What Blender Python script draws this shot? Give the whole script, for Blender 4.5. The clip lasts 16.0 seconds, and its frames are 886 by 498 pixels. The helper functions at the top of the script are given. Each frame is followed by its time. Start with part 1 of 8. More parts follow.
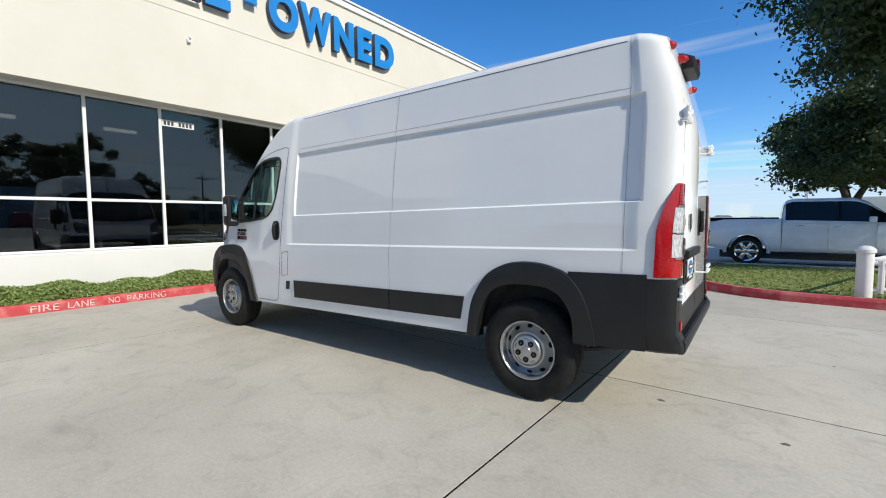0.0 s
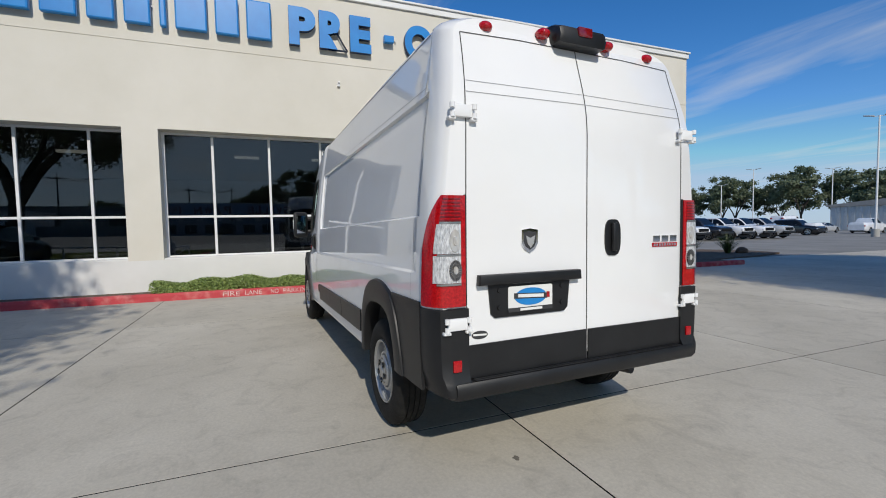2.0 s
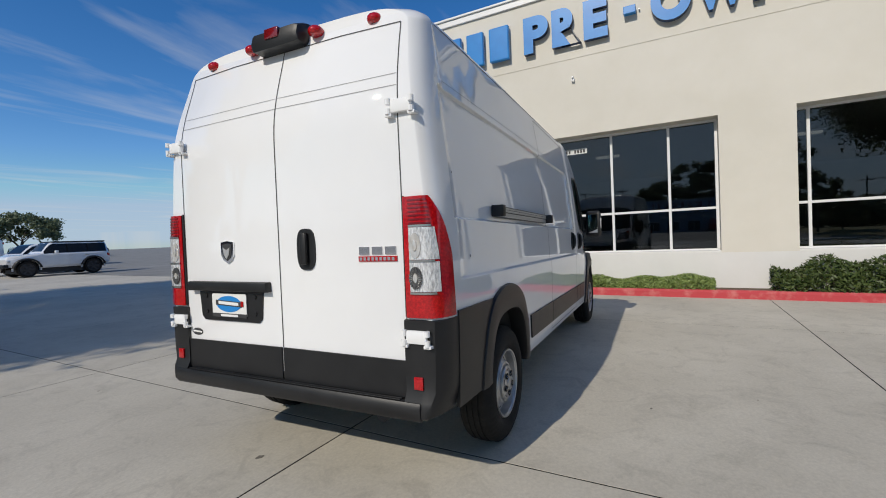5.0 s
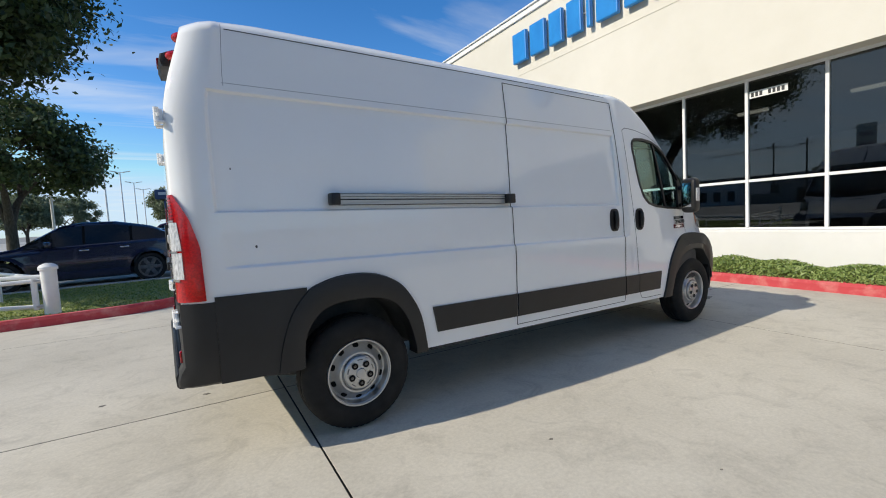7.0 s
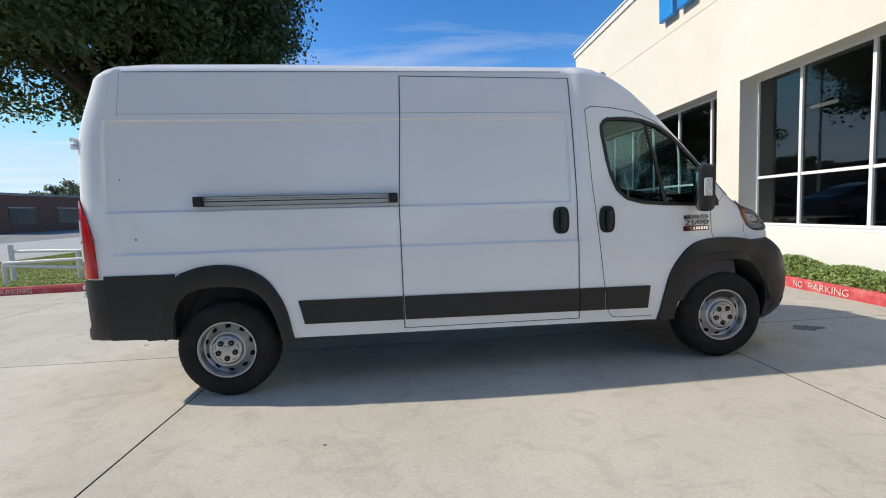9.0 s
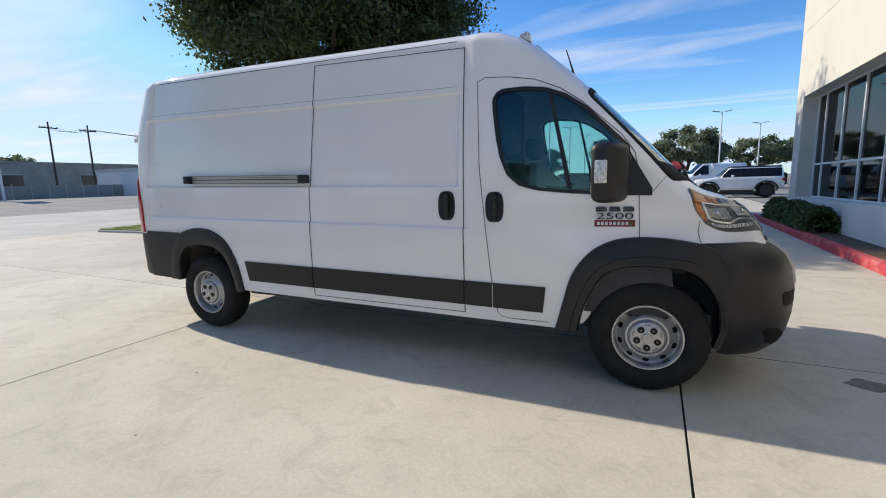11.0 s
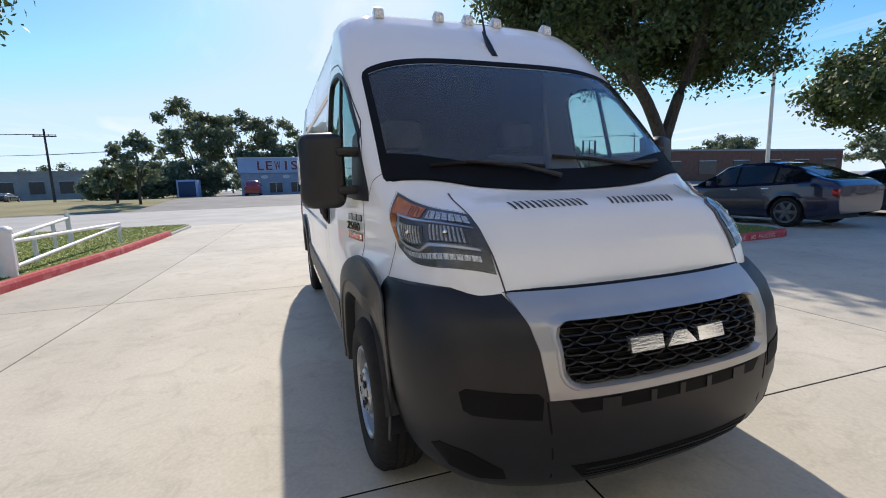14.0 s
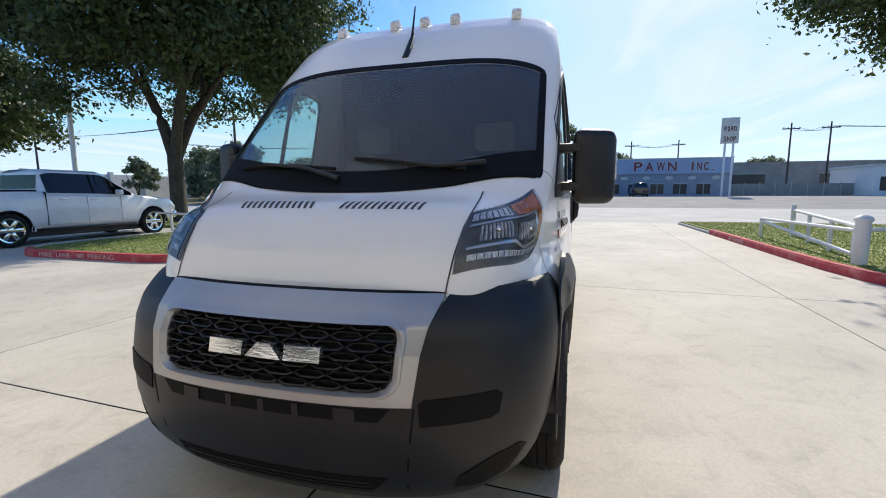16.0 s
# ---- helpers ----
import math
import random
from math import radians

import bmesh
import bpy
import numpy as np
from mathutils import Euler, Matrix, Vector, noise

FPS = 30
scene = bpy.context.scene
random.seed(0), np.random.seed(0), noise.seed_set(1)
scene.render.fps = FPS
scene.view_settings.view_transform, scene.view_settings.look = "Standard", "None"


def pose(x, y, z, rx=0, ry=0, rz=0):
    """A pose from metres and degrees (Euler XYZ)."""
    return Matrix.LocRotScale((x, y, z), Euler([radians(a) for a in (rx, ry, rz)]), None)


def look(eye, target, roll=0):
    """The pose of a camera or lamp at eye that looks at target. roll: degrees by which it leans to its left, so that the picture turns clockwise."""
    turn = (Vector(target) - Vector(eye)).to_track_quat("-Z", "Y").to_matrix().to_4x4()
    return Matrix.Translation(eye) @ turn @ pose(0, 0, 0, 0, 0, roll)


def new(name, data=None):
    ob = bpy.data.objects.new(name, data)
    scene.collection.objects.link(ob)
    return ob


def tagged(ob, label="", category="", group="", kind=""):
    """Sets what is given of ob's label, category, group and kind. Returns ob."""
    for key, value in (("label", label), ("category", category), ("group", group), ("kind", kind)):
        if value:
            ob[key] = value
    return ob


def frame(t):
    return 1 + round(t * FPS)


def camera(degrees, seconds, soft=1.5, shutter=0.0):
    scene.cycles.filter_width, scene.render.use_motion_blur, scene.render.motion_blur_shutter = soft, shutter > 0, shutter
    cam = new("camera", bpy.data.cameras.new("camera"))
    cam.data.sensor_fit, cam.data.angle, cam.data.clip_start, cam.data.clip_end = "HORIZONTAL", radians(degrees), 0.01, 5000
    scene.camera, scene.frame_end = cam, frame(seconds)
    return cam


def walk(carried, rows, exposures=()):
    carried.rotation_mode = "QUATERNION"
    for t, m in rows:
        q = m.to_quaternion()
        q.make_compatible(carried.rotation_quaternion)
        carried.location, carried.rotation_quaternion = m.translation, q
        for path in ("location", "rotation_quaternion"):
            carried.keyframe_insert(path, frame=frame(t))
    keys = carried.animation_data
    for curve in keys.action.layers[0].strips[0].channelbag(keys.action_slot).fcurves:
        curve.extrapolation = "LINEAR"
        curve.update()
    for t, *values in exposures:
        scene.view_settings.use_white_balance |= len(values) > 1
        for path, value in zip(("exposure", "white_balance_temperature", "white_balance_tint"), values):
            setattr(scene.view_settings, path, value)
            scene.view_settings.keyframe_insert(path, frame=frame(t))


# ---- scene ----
cam = camera(90.8, 16.0, 1.0)
PATH = [
    (0, (-1.33, 3.889, 1.306), (-0.17, 2.264, 1.179), -0.1),
    (0.5, (-1.838, 3.421, 1.299), (-0.479, 1.957, 1.183), -0.7),
    (1, (-2.274, 2.928, 1.361), (-0.745, 1.645, 1.229), -0.8),
    (1.5, (-2.698, 2.419, 1.363), (-1.014, 1.347, 1.25), -0.7),
    (2, (-2.957, 1.834, 1.368), (-1.137, 1.013, 1.27), -0.7),
    (2.5, (-3.186, 1.227, 1.356), (-1.26, 0.696, 1.271), -0.4),
    (3, (-3.224, 0.591, 1.352), (-1.24, 0.345, 1.281), -0.2),
    (3.5, (-3.223, -0.042, 1.361), (-1.225, -0.003, 1.298), -0.1),
    (6, (-1.993, -2.929, 1.326), (-0.518, -1.583, 1.231), -2.7),
    (6.5, (-1.532, -3.349, 1.35), (-0.258, -1.814, 1.213), -2.4),
    (7, (-1.0, -3.626, 1.351), (0.069, -1.943, 1.199), -2.9),
    (7.5, (-0.448, -3.909, 1.338), (0.391, -2.1, 1.185), -3.2),
    (8, (0.149, -4.082, 1.341), (0.772, -2.188, 1.186), -2.9),
    (8.5, (0.751, -4.26, 1.352), (1.164, -2.31, 1.184), -2.7),
    (9, (1.363, -4.367, 1.365), (1.55, -2.385, 1.178), -2.5),
    (11.5, (4.445, -3.764, 1.433), (3.461, -2.058, 1.087), -1.6),
    (12, (4.905, -3.433, 1.46), (3.738, -1.847, 1.106), -1.5),
    (12.5, (5.307, -2.972, 1.4), (3.944, -1.538, 1.103), -0.7),
    (13, (5.602, -2.442, 1.374), (4.06, -1.201, 1.086), -1.0),
    (13.5, (5.899, -1.848, 1.348), (4.18, -0.866, 1.064), -1.5),
    (14, (6.066, -1.296, 1.354), (4.209, -0.615, 1.059), -1.8),
    (14.5, (6.19, -0.749, 1.34), (4.245, -0.373, 1.065), -1.5),
    (15, (6.246, -0.191, 1.332), (4.264, -0.126, 1.072), -0.8),
    (15.5, (6.239, 0.389, 1.323), (4.271, 0.144, 1.063), -0.2),
    (16, (6.141, 0.972, 1.313), (4.234, 0.427, 1.053), -0.2),
]
RIDE = Vector((0, 0, 0.012))                  # slab surface below the level of the van's datum
walk(cam, [(t, look(Vector(eye) + RIDE, Vector(target) + RIDE, roll)) for t, eye, target, roll in PATH],
     [(0, 0.38, 7150, 6), (1, 0.13, 7100, 7), (2, -0.13, 7000, 8), (3.5, -0.33, 6950, 9), (6, 0.08, 7350, 8), (7, 0.38, 7400, 7), (9, 0.46, 7350, 8), (11.5, 0.46, 7550, 10), (13, 0.34, 7550, 9), (14, 0.56, 7450, 11), (15, 0.58, 7400, 11), (16, 0.60, 7300, 10)])

# ---- sky and sun: late-morning sun from behind the van, thin cirrus ----
TO_SUN = Vector((-1.31, 0.225, 1.0)).normalized()
world = bpy.data.worlds.new("sky")
scene.world = world
world.use_nodes = True
wn, wl = world.node_tree.nodes, world.node_tree.links
wn.clear()
sky = wn.new("ShaderNodeTexSky")
sky.sky_type, sky.sun_disc = "NISHITA", False
sky.sun_elevation = math.asin(TO_SUN.z)
sky.sun_rotation = math.atan2(TO_SUN.x, TO_SUN.y)
sky.altitude, sky.air_density, sky.dust_density, sky.ozone_density = 1800, 1.0, 1.1, 2.5
coord = wn.new("ShaderNodeTexCoord")
sep = wn.new("ShaderNodeSeparateXYZ")
wl.new(coord.outputs["Generated"], sep.inputs[0])
# cirrus: the direction projected onto a high flat layer
lift = wn.new("ShaderNodeMath"); lift.operation = "MAXIMUM"; lift.inputs[1].default_value = 0.03
wl.new(sep.outputs["Z"], lift.inputs[0])
flat = wn.new("ShaderNodeVectorMath"); flat.operation = "DIVIDE"
trip = wn.new("ShaderNodeCombineXYZ")
for k in range(3):
    wl.new(lift.outputs[0], trip.inputs[k])
wl.new(coord.outputs["Generated"], flat.inputs[0]); wl.new(trip.outputs[0], flat.inputs[1])
mapn = wn.new("ShaderNodeMapping"); mapn.inputs["Rotation"].default_value = (0, 0, radians(25)); mapn.inputs["Scale"].default_value = (0.35, 1.25, 0.0)
wl.new(flat.outputs[0], mapn.inputs["Vector"])
cn = wn.new("ShaderNodeTexNoise"); cn.inputs["Scale"].default_value = 0.75; cn.inputs["Detail"].default_value = 9; cn.inputs["Roughness"].default_value = 0.55; cn.inputs["Distortion"].default_value = 0.6
wl.new(mapn.outputs[0], cn.inputs["Vector"])
cr = wn.new("ShaderNodeMapRange"); cr.inputs["From Min"].default_value = 0.52; cr.inputs["From Max"].default_value = 0.86; cr.inputs["To Max"].default_value = 0.75
wl.new(cn.outputs["Fac"], cr.inputs["Value"])
cmix = wn.new("ShaderNodeMix"); cmix.data_type = "RGBA"
cmix.inputs["B"].default_value = (4.3, 4.5, 4.8, 1)
wl.new(cr.outputs[0], cmix.inputs["Factor"]); deep = wn.new("ShaderNodeHueSaturation"); deep.inputs["Saturation"].default_value = 1.35; deep.inputs["Hue"].default_value = 0.507
wl.new(sky.outputs[0], deep.inputs["Color"])
soft_glow = wn.new("ShaderNodeMix"); soft_glow.data_type, soft_glow.blend_type = "RGBA", "DARKEN"    # thin haze evens out the bright horizon
soft_glow.inputs["Factor"].default_value, soft_glow.inputs["B"].default_value = 0.9, (2.5, 3.5, 5.0, 1)
wl.new(deep.outputs[0], soft_glow.inputs["A"]); wl.new(soft_glow.outputs["Result"], cmix.inputs["A"])
bg = wn.new("ShaderNodeBackground"); bg.inputs["Strength"].default_value = 0.163
wl.new(cmix.outputs["Result"], bg.inputs["Color"])
wo = wn.new("ShaderNodeOutputWorld"); wl.new(bg.outputs[0], wo.inputs["Surface"])

sun_data = bpy.data.lights.new("sun", "SUN")
sun_data.energy, sun_data.angle, sun_data.color = 3.2, radians(0.53), (1.0, 0.97, 0.935)
sun = new("sun", sun_data)
sun.matrix_world = look(TO_SUN * 60, (0, 0, 0))

# ---- materials ----
def nodes_of(name):
    m = bpy.data.materials.new(name)
    m.use_nodes = True
    nt = m.node_tree
    return m, nt.nodes, nt.links, nt.nodes["Principled BSDF"]


def rgba(c):
    return (*c, 1.0) if len(c) == 3 else tuple(c)


def surface(name, c1, c2, rough=0.5, scale=3.0, fine=60.0, bump=0.1, metal=0.0, coat=0.0, rough2=None, fac=(0.35, 0.7), spec=0.5, by_object=0.0, stretch=None):
    """Two-scale mottled surface: broad stains between two colours, fine grain in bump and roughness."""
    m, n, l, b = nodes_of(name)
    tc = n.new("ShaderNodeTexCoord")
    src = tc.outputs["Object"]
    if stretch:
        mp = n.new("ShaderNodeMapping"); mp.inputs["Scale"].default_value = stretch
        l.new(src, mp.inputs["Vector"]); src = mp.outputs[0]
    a = n.new("ShaderNodeTexNoise"); a.inputs["Scale"].default_value = scale; a.inputs["Detail"].default_value = 6; a.inputs["Roughness"].default_value = 0.6
    l.new(src, a.inputs["Vector"])
    r = n.new("ShaderNodeMapRange"); r.inputs["From Min"].default_value, r.inputs["From Max"].default_value = fac
    l.new(a.outputs["Fac"], r.inputs["Value"])
    mx = n.new("ShaderNodeMix"); mx.data_type = "RGBA"; mx.inputs["A"].default_value = rgba(c1); mx.inputs["B"].default_value = rgba(c2)
    l.new(r.outputs[0], mx.inputs["Factor"])
    col = mx.outputs["Result"]
    if by_object:
        oi = n.new("ShaderNodeObjectInfo")
        hs = n.new("ShaderNodeHueSaturation")
        mr = n.new("ShaderNodeMapRange"); mr.inputs["To Min"].default_value = 1 - by_object; mr.inputs["To Max"].default_value = 1 + by_object
        l.new(oi.outputs["Random"], mr.inputs["Value"]); l.new(mr.outputs[0], hs.inputs["Value"]); l.new(col, hs.inputs["Color"])
        col = hs.outputs[0]
    l.new(col, b.inputs["Base Color"])
    f = n.new("ShaderNodeTexNoise"); f.inputs["Scale"].default_value = fine; f.inputs["Detail"].default_value = 4
    l.new(src, f.inputs["Vector"])
    if bump:
        bp = n.new("ShaderNodeBump"); bp.inputs["Strength"].default_value = bump; bp.inputs["Distance"].default_value = 0.01
        l.new(f.outputs["Fac"], bp.inputs["Height"]); l.new(bp.outputs[0], b.inputs["Normal"])
    rr = n.new("ShaderNodeMapRange"); rr.inputs["To Min"].default_value = rough; rr.inputs["To Max"].default_value = rough if rough2 is None else rough2
    l.new(a.outputs["Fac"], rr.inputs["Value"]); l.new(rr.outputs[0], b.inputs["Roughness"])
    b.inputs["Metallic"].default_value, b.inputs["Coat Weight"].default_value, b.inputs["Coat Roughness"].default_value = metal, coat, 0.03
    b.inputs["Specular IOR Level"].default_value = spec
    return m


def pane(name, tint, ior=1.5, rough=0.0, veil=0.0):
    """Clear or tinted sheet glass for closed thin panes; tint is the share let through, veil the share of a pale
    diffuse layer that paints lens haze.
    """
    m, n, l, b = nodes_of(name)
    n.remove(b)
    g = n.new("ShaderNodeBsdfGlass"); g.inputs["Roughness"].default_value = rough; g.inputs["IOR"].default_value = ior
    g.inputs["Color"].default_value = rgba(tuple(math.sqrt(c) for c in tint))
    out = n["Material Output"].inputs[0]
    if veil:
        d = n.new("ShaderNodeBsdfDiffuse"); d.inputs["Color"].default_value = (0.58, 0.56, 0.53, 1)
        ns = n.new("ShaderNodeTexNoise"); ns.inputs["Scale"].default_value = 1.6; ns.inputs["Detail"].default_value = 2
        co = n.new("ShaderNodeTexCoord"); l.new(co.outputs["Object"], ns.inputs["Vector"])
        mr = n.new("ShaderNodeMapRange"); mr.inputs["From Min"].default_value = 0.3; mr.inputs["From Max"].default_value = 0.7
        mr.inputs["To Min"].default_value = veil * 0.8; mr.inputs["To Max"].default_value = veil * 1.2
        mx = n.new("ShaderNodeMixShader")
        l.new(ns.outputs["Fac"], mr.inputs["Value"]); l.new(mr.outputs[0], mx.inputs[0]); l.new(g.outputs[0], mx.inputs[1]); l.new(d.outputs[0], mx.inputs[2])
        l.new(mx.outputs[0], out)
        return m
    l.new(g.outputs[0], out)
    return m


def emit(name, c, strength):
    m, n, l, b = nodes_of(name)
    b.inputs["Base Color"].default_value = rgba(c)
    b.inputs["Emission Color"].default_value, b.inputs["Emission Strength"].default_value = rgba(c), strength
    return m


M = {}
M["paint"] = surface("white_vehicle_paint", (0.83, 0.835, 0.84), (0.865, 0.868, 0.865), 0.22, 1.2, 9.0, 0.0, coat=1.0, rough2=0.28, spec=0.0)
M["plastic"] = surface("black_moulded_plastic", (0.009, 0.0092, 0.0102), (0.015, 0.0153, 0.0165), 0.40, 5, 900, 0.05, rough2=0.50, spec=0.46)
M["rubber"] = surface("tyre_rubber", (0.009, 0.009, 0.009), (0.022, 0.0215, 0.020), 0.75, 9, 240, 0.2, rough2=0.9, spec=0.3)
M["seam"] = surface("dark_seam", (0.05, 0.05, 0.052), (0.08, 0.08, 0.082), 0.8, 8, 80, 0.0)
M["seam_light"] = surface("pale_sealed_seam", (0.34, 0.34, 0.345), (0.42, 0.42, 0.425), 0.6, 8, 80, 0.0)
M["steel"] = surface("painted_wheel_steel", (0.42, 0.43, 0.44), (0.52, 0.53, 0.54), 0.3, 12, 160, 0.03, metal=0.85, rough2=0.45)
M["silver"] = surface("silver_bumper_paint", (0.45, 0.45, 0.445), (0.52, 0.52, 0.515), 0.32, 3, 400, 0.02, metal=0.5, rough2=0.42)
M["chrome"] = surface("chrome", (0.8, 0.8, 0.8), (0.85, 0.85, 0.85), 0.06, 5, 50, 0.0, metal=1.0)
M["badge_chrome"] = surface("polished_badge", (0.5, 0.49, 0.47), (0.85, 0.84, 0.82), 0.12, 14, 50, 0.06, metal=0.85, stretch=(1, 0.5, 3))
M["badge"] = surface("dark_chrome_badge", (0.07, 0.075, 0.085), (0.2, 0.21, 0.22), 0.12, 60, 50, 0.0, metal=1.0)
M["alloy"] = surface("dull_aluminium_rail", (0.45, 0.45, 0.44), (0.6, 0.6, 0.58), 0.28, 8, 200, 0.05, metal=0.9, stretch=(0.2, 1, 8))
M["red_lens"] = surface("red_lens_plastic", (0.30, 0.002, 0.006), (0.62, 0.010, 0.014), 0.08, 90, 140, 0.05, coat=0.5)
M["dark_red"] = surface("dark_red_lens", (0.16, 0.006, 0.010), (0.24, 0.01, 0.014), 0.1, 30, 150, 0.05, coat=0.9)
M["clear_lens"] = surface("clear_ribbed_lens", (0.40, 0.41, 0.43), (0.88, 0.89, 0.90), 0.14, 120, 90, 0.5, metal=0.2, coat=0.5, fac=(0.36, 0.64), stretch=(1, 1, 0.3))
M["amber"] = surface("amber_lens", (0.52, 0.12, 0.02), (0.72, 0.22, 0.03), 0.12, 40, 90, 0.2, coat=0.8)
M["reflector"] = surface("lamp_reflector", (0.60, 0.58, 0.55), (0.82, 0.80, 0.77), 0.2, 25, 60, 0.1, metal=0.45)
M["lamp_bezel"] = surface("grey_lamp_bezel", (0.085, 0.085, 0.087), (0.14, 0.14, 0.142), 0.4, 12, 300, 0.03, metal=0.2)
M["name_metal"] = surface("bright_plated_metal", (0.62, 0.62, 0.62), (0.7, 0.7, 0.7), 0.22, 5, 50, 0.0, metal=0.55)
M["rail_metal"] = surface("dull_anodised_rail", (0.42, 0.42, 0.41), (0.52, 0.52, 0.50), 0.42, 8, 200, 0.05, metal=0.35, stretch=(0.2, 1, 8))
M["lamp_bowl"] = surface("ribbed_lamp_bowl", (0.34, 0.335, 0.33), (0.85, 0.84, 0.82), 0.25, 60, 60, 0.3, metal=0.3, stretch=(1, 2.5, 0.3))
M["lamp_glass"] = pane("headlamp_cover", (0.94, 0.95, 0.94), 1.2)
# the veil share greys the windscreen as flare haze would
M["windscreen"] = pane("windscreen_glass", (0.80, 0.87, 0.86), 1.36, veil=0.06)
M["side_glass"] = pane("cab_side_glass", (0.52, 0.80, 0.76), 1.52)
M["tint"] = pane("tinted_shop_glass", (0.18, 0.20, 0.21), 2.2)
M["interior"] = surface("dark_cab_trim", (0.030, 0.031, 0.034), (0.05, 0.05, 0.053), 0.7, 6, 300, 0.1)
M["showroom"] = surface("dim_showroom_lining", (0.22, 0.22, 0.21), (0.30, 0.30, 0.285), 0.7, 2, 30, 0.0)
M["liner"] = surface("grey_arch_liner", (0.07, 0.07, 0.072), (0.11, 0.11, 0.112), 0.8, 6, 200, 0.3)
M["seat"] = surface("grey_seat_cloth", (0.10, 0.10, 0.105), (0.15, 0.15, 0.155), 0.9, 8, 400, 0.25)
# near black: paints the shade inside openings, also used for black trim and joints
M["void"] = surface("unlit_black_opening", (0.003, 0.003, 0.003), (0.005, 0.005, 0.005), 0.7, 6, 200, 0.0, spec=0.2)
M["stain"] = surface("dark_oil_stain", (0.13, 0.118, 0.098), (0.25, 0.23, 0.19), 0.75, 9, 90, 0.1, fac=(0.4, 0.7))
M["stucco"] = surface("cream_stucco", (0.67, 0.635, 0.55), (0.73, 0.695, 0.615), 0.85, 0.7, 140, 0.25, rough2=0.92)
M["stucco_white"] = surface("white_rendered_base", (0.70, 0.69, 0.66), (0.76, 0.75, 0.72), 0.85, 0.9, 140, 0.25)
M["trim_white"] = surface("white_metal_coping", (0.78, 0.78, 0.76), (0.84, 0.84, 0.82), 0.4, 2, 60, 0.02)
M["mullion"] = surface("white_aluminium_frame", (0.74, 0.74, 0.73), (0.8, 0.8, 0.79), 0.4, 3, 90, 0.02)
M["letter"] = surface("blue_sign_face", (0.008, 0.20, 0.56), (0.012, 0.25, 0.64), 0.35, 2, 80, 0.02)
M["letter_side"] = surface("dark_sign_return", (0.008, 0.03, 0.09), (0.012, 0.04, 0.11), 0.5, 4, 80, 0.02)
M["kerb"] = surface("red_painted_kerb", (0.50, 0.055, 0.065), (0.62, 0.22, 0.20), 0.75, 4.5, 70, 0.35, fac=(0.48, 0.78), rough2=0.9)
M["line_paint"] = surface("worn_parking_line", (0.66, 0.65, 0.62), (0.50, 0.47, 0.40), 0.8, 9, 120, 0.2, fac=(0.45, 0.7))
M["marking"] = surface("worn_white_marking", (0.72, 0.63, 0.60), (0.56, 0.20, 0.19), 0.8, 34, 120, 0.2, fac=(0.46, 0.62))
M["soil"] = surface("mulch_soil", (0.09, 0.06, 0.04), (0.16, 0.11, 0.075), 0.95, 6, 60, 0.8)
M["grass_soil"] = surface("lawn_soil", (0.16, 0.20, 0.045), (0.26, 0.27, 0.09), 0.95, 1.5, 45, 0.8)
M["dry_grass"] = surface("dry_field_grass", (0.20, 0.19, 0.075), (0.33, 0.27, 0.14), 0.95, 0.25, 30, 0.8)
M["asphalt"] = surface("grey_lot_surface", (0.20, 0.195, 0.18), (0.28, 0.27, 0.25), 0.9, 0.4, 50, 0.4)
M["street"] = surface("pale_street_concrete", (0.36, 0.35, 0.32), (0.46, 0.45, 0.42), 0.85, 0.5, 45, 0.3)
M["bark"] = surface("oak_bark", (0.045, 0.036, 0.028), (0.10, 0.085, 0.07), 0.95, 14, 60, 1.0, stretch=(1, 1, 0.25))
M["white_post"] = surface("white_painted_steel", (0.74, 0.73, 0.70), (0.82, 0.81, 0.79), 0.5, 5, 70, 0.06)
M["galv"] = surface("galvanised_pole", (0.42, 0.43, 0.44), (0.55, 0.56, 0.57), 0.5, 6, 80, 0.05, metal=0.5)
M["black_white_board"] = surface("white_number_strip", (0.7, 0.7, 0.68), (0.76, 0.76, 0.74), 0.6, 9, 60, 0.0)


def leaf_material(name, dark, light, trans=0.3):
    m, n, l, b = nodes_of(name)
    g = n.new("ShaderNodeNewGeometry")
    cr = n.new("ShaderNodeMix"); cr.data_type = "RGBA"; cr.inputs["A"].default_value = rgba(dark); cr.inputs["B"].default_value = rgba(light)
    l.new(g.outputs["Random Per Island"], cr.inputs["Factor"]); l.new(cr.outputs["Result"], b.inputs["Base Color"])
    b.inputs["Roughness"].default_value = 0.5
    t = n.new("ShaderNodeBsdfTranslucent"); l.new(cr.outputs["Result"], t.inputs[0])
    mx = n.new("ShaderNodeMixShader"); mx.inputs[0].default_value = trans
    l.new(b.outputs[0], mx.inputs[1]); l.new(t.outputs[0], mx.inputs[2]); l.new(mx.outputs[0], n["Material Output"].inputs[0])
    return m


M["oak_leaf"] = leaf_material("oak_leaf", (0.030, 0.052, 0.017), (0.10, 0.14, 0.045), 0.38)
# paler and greyer than the near oaks: distance haze put into the colour
M["hazed_leaf"] = leaf_material("hazed_tree_leaf", (0.10, 0.135, 0.08), (0.23, 0.27, 0.15), 0.45)
M["juniper"] = leaf_material("juniper_needle", (0.14, 0.22, 0.055), (0.36, 0.44, 0.14), 0.25)
M["shrub"] = leaf_material("shrub_leaf", (0.035, 0.065, 0.016), (0.11, 0.15, 0.04), 0.2)
M["grass"] = leaf_material("grass_blade", (0.14, 0.21, 0.04), (0.34, 0.38, 0.11), 0.3)


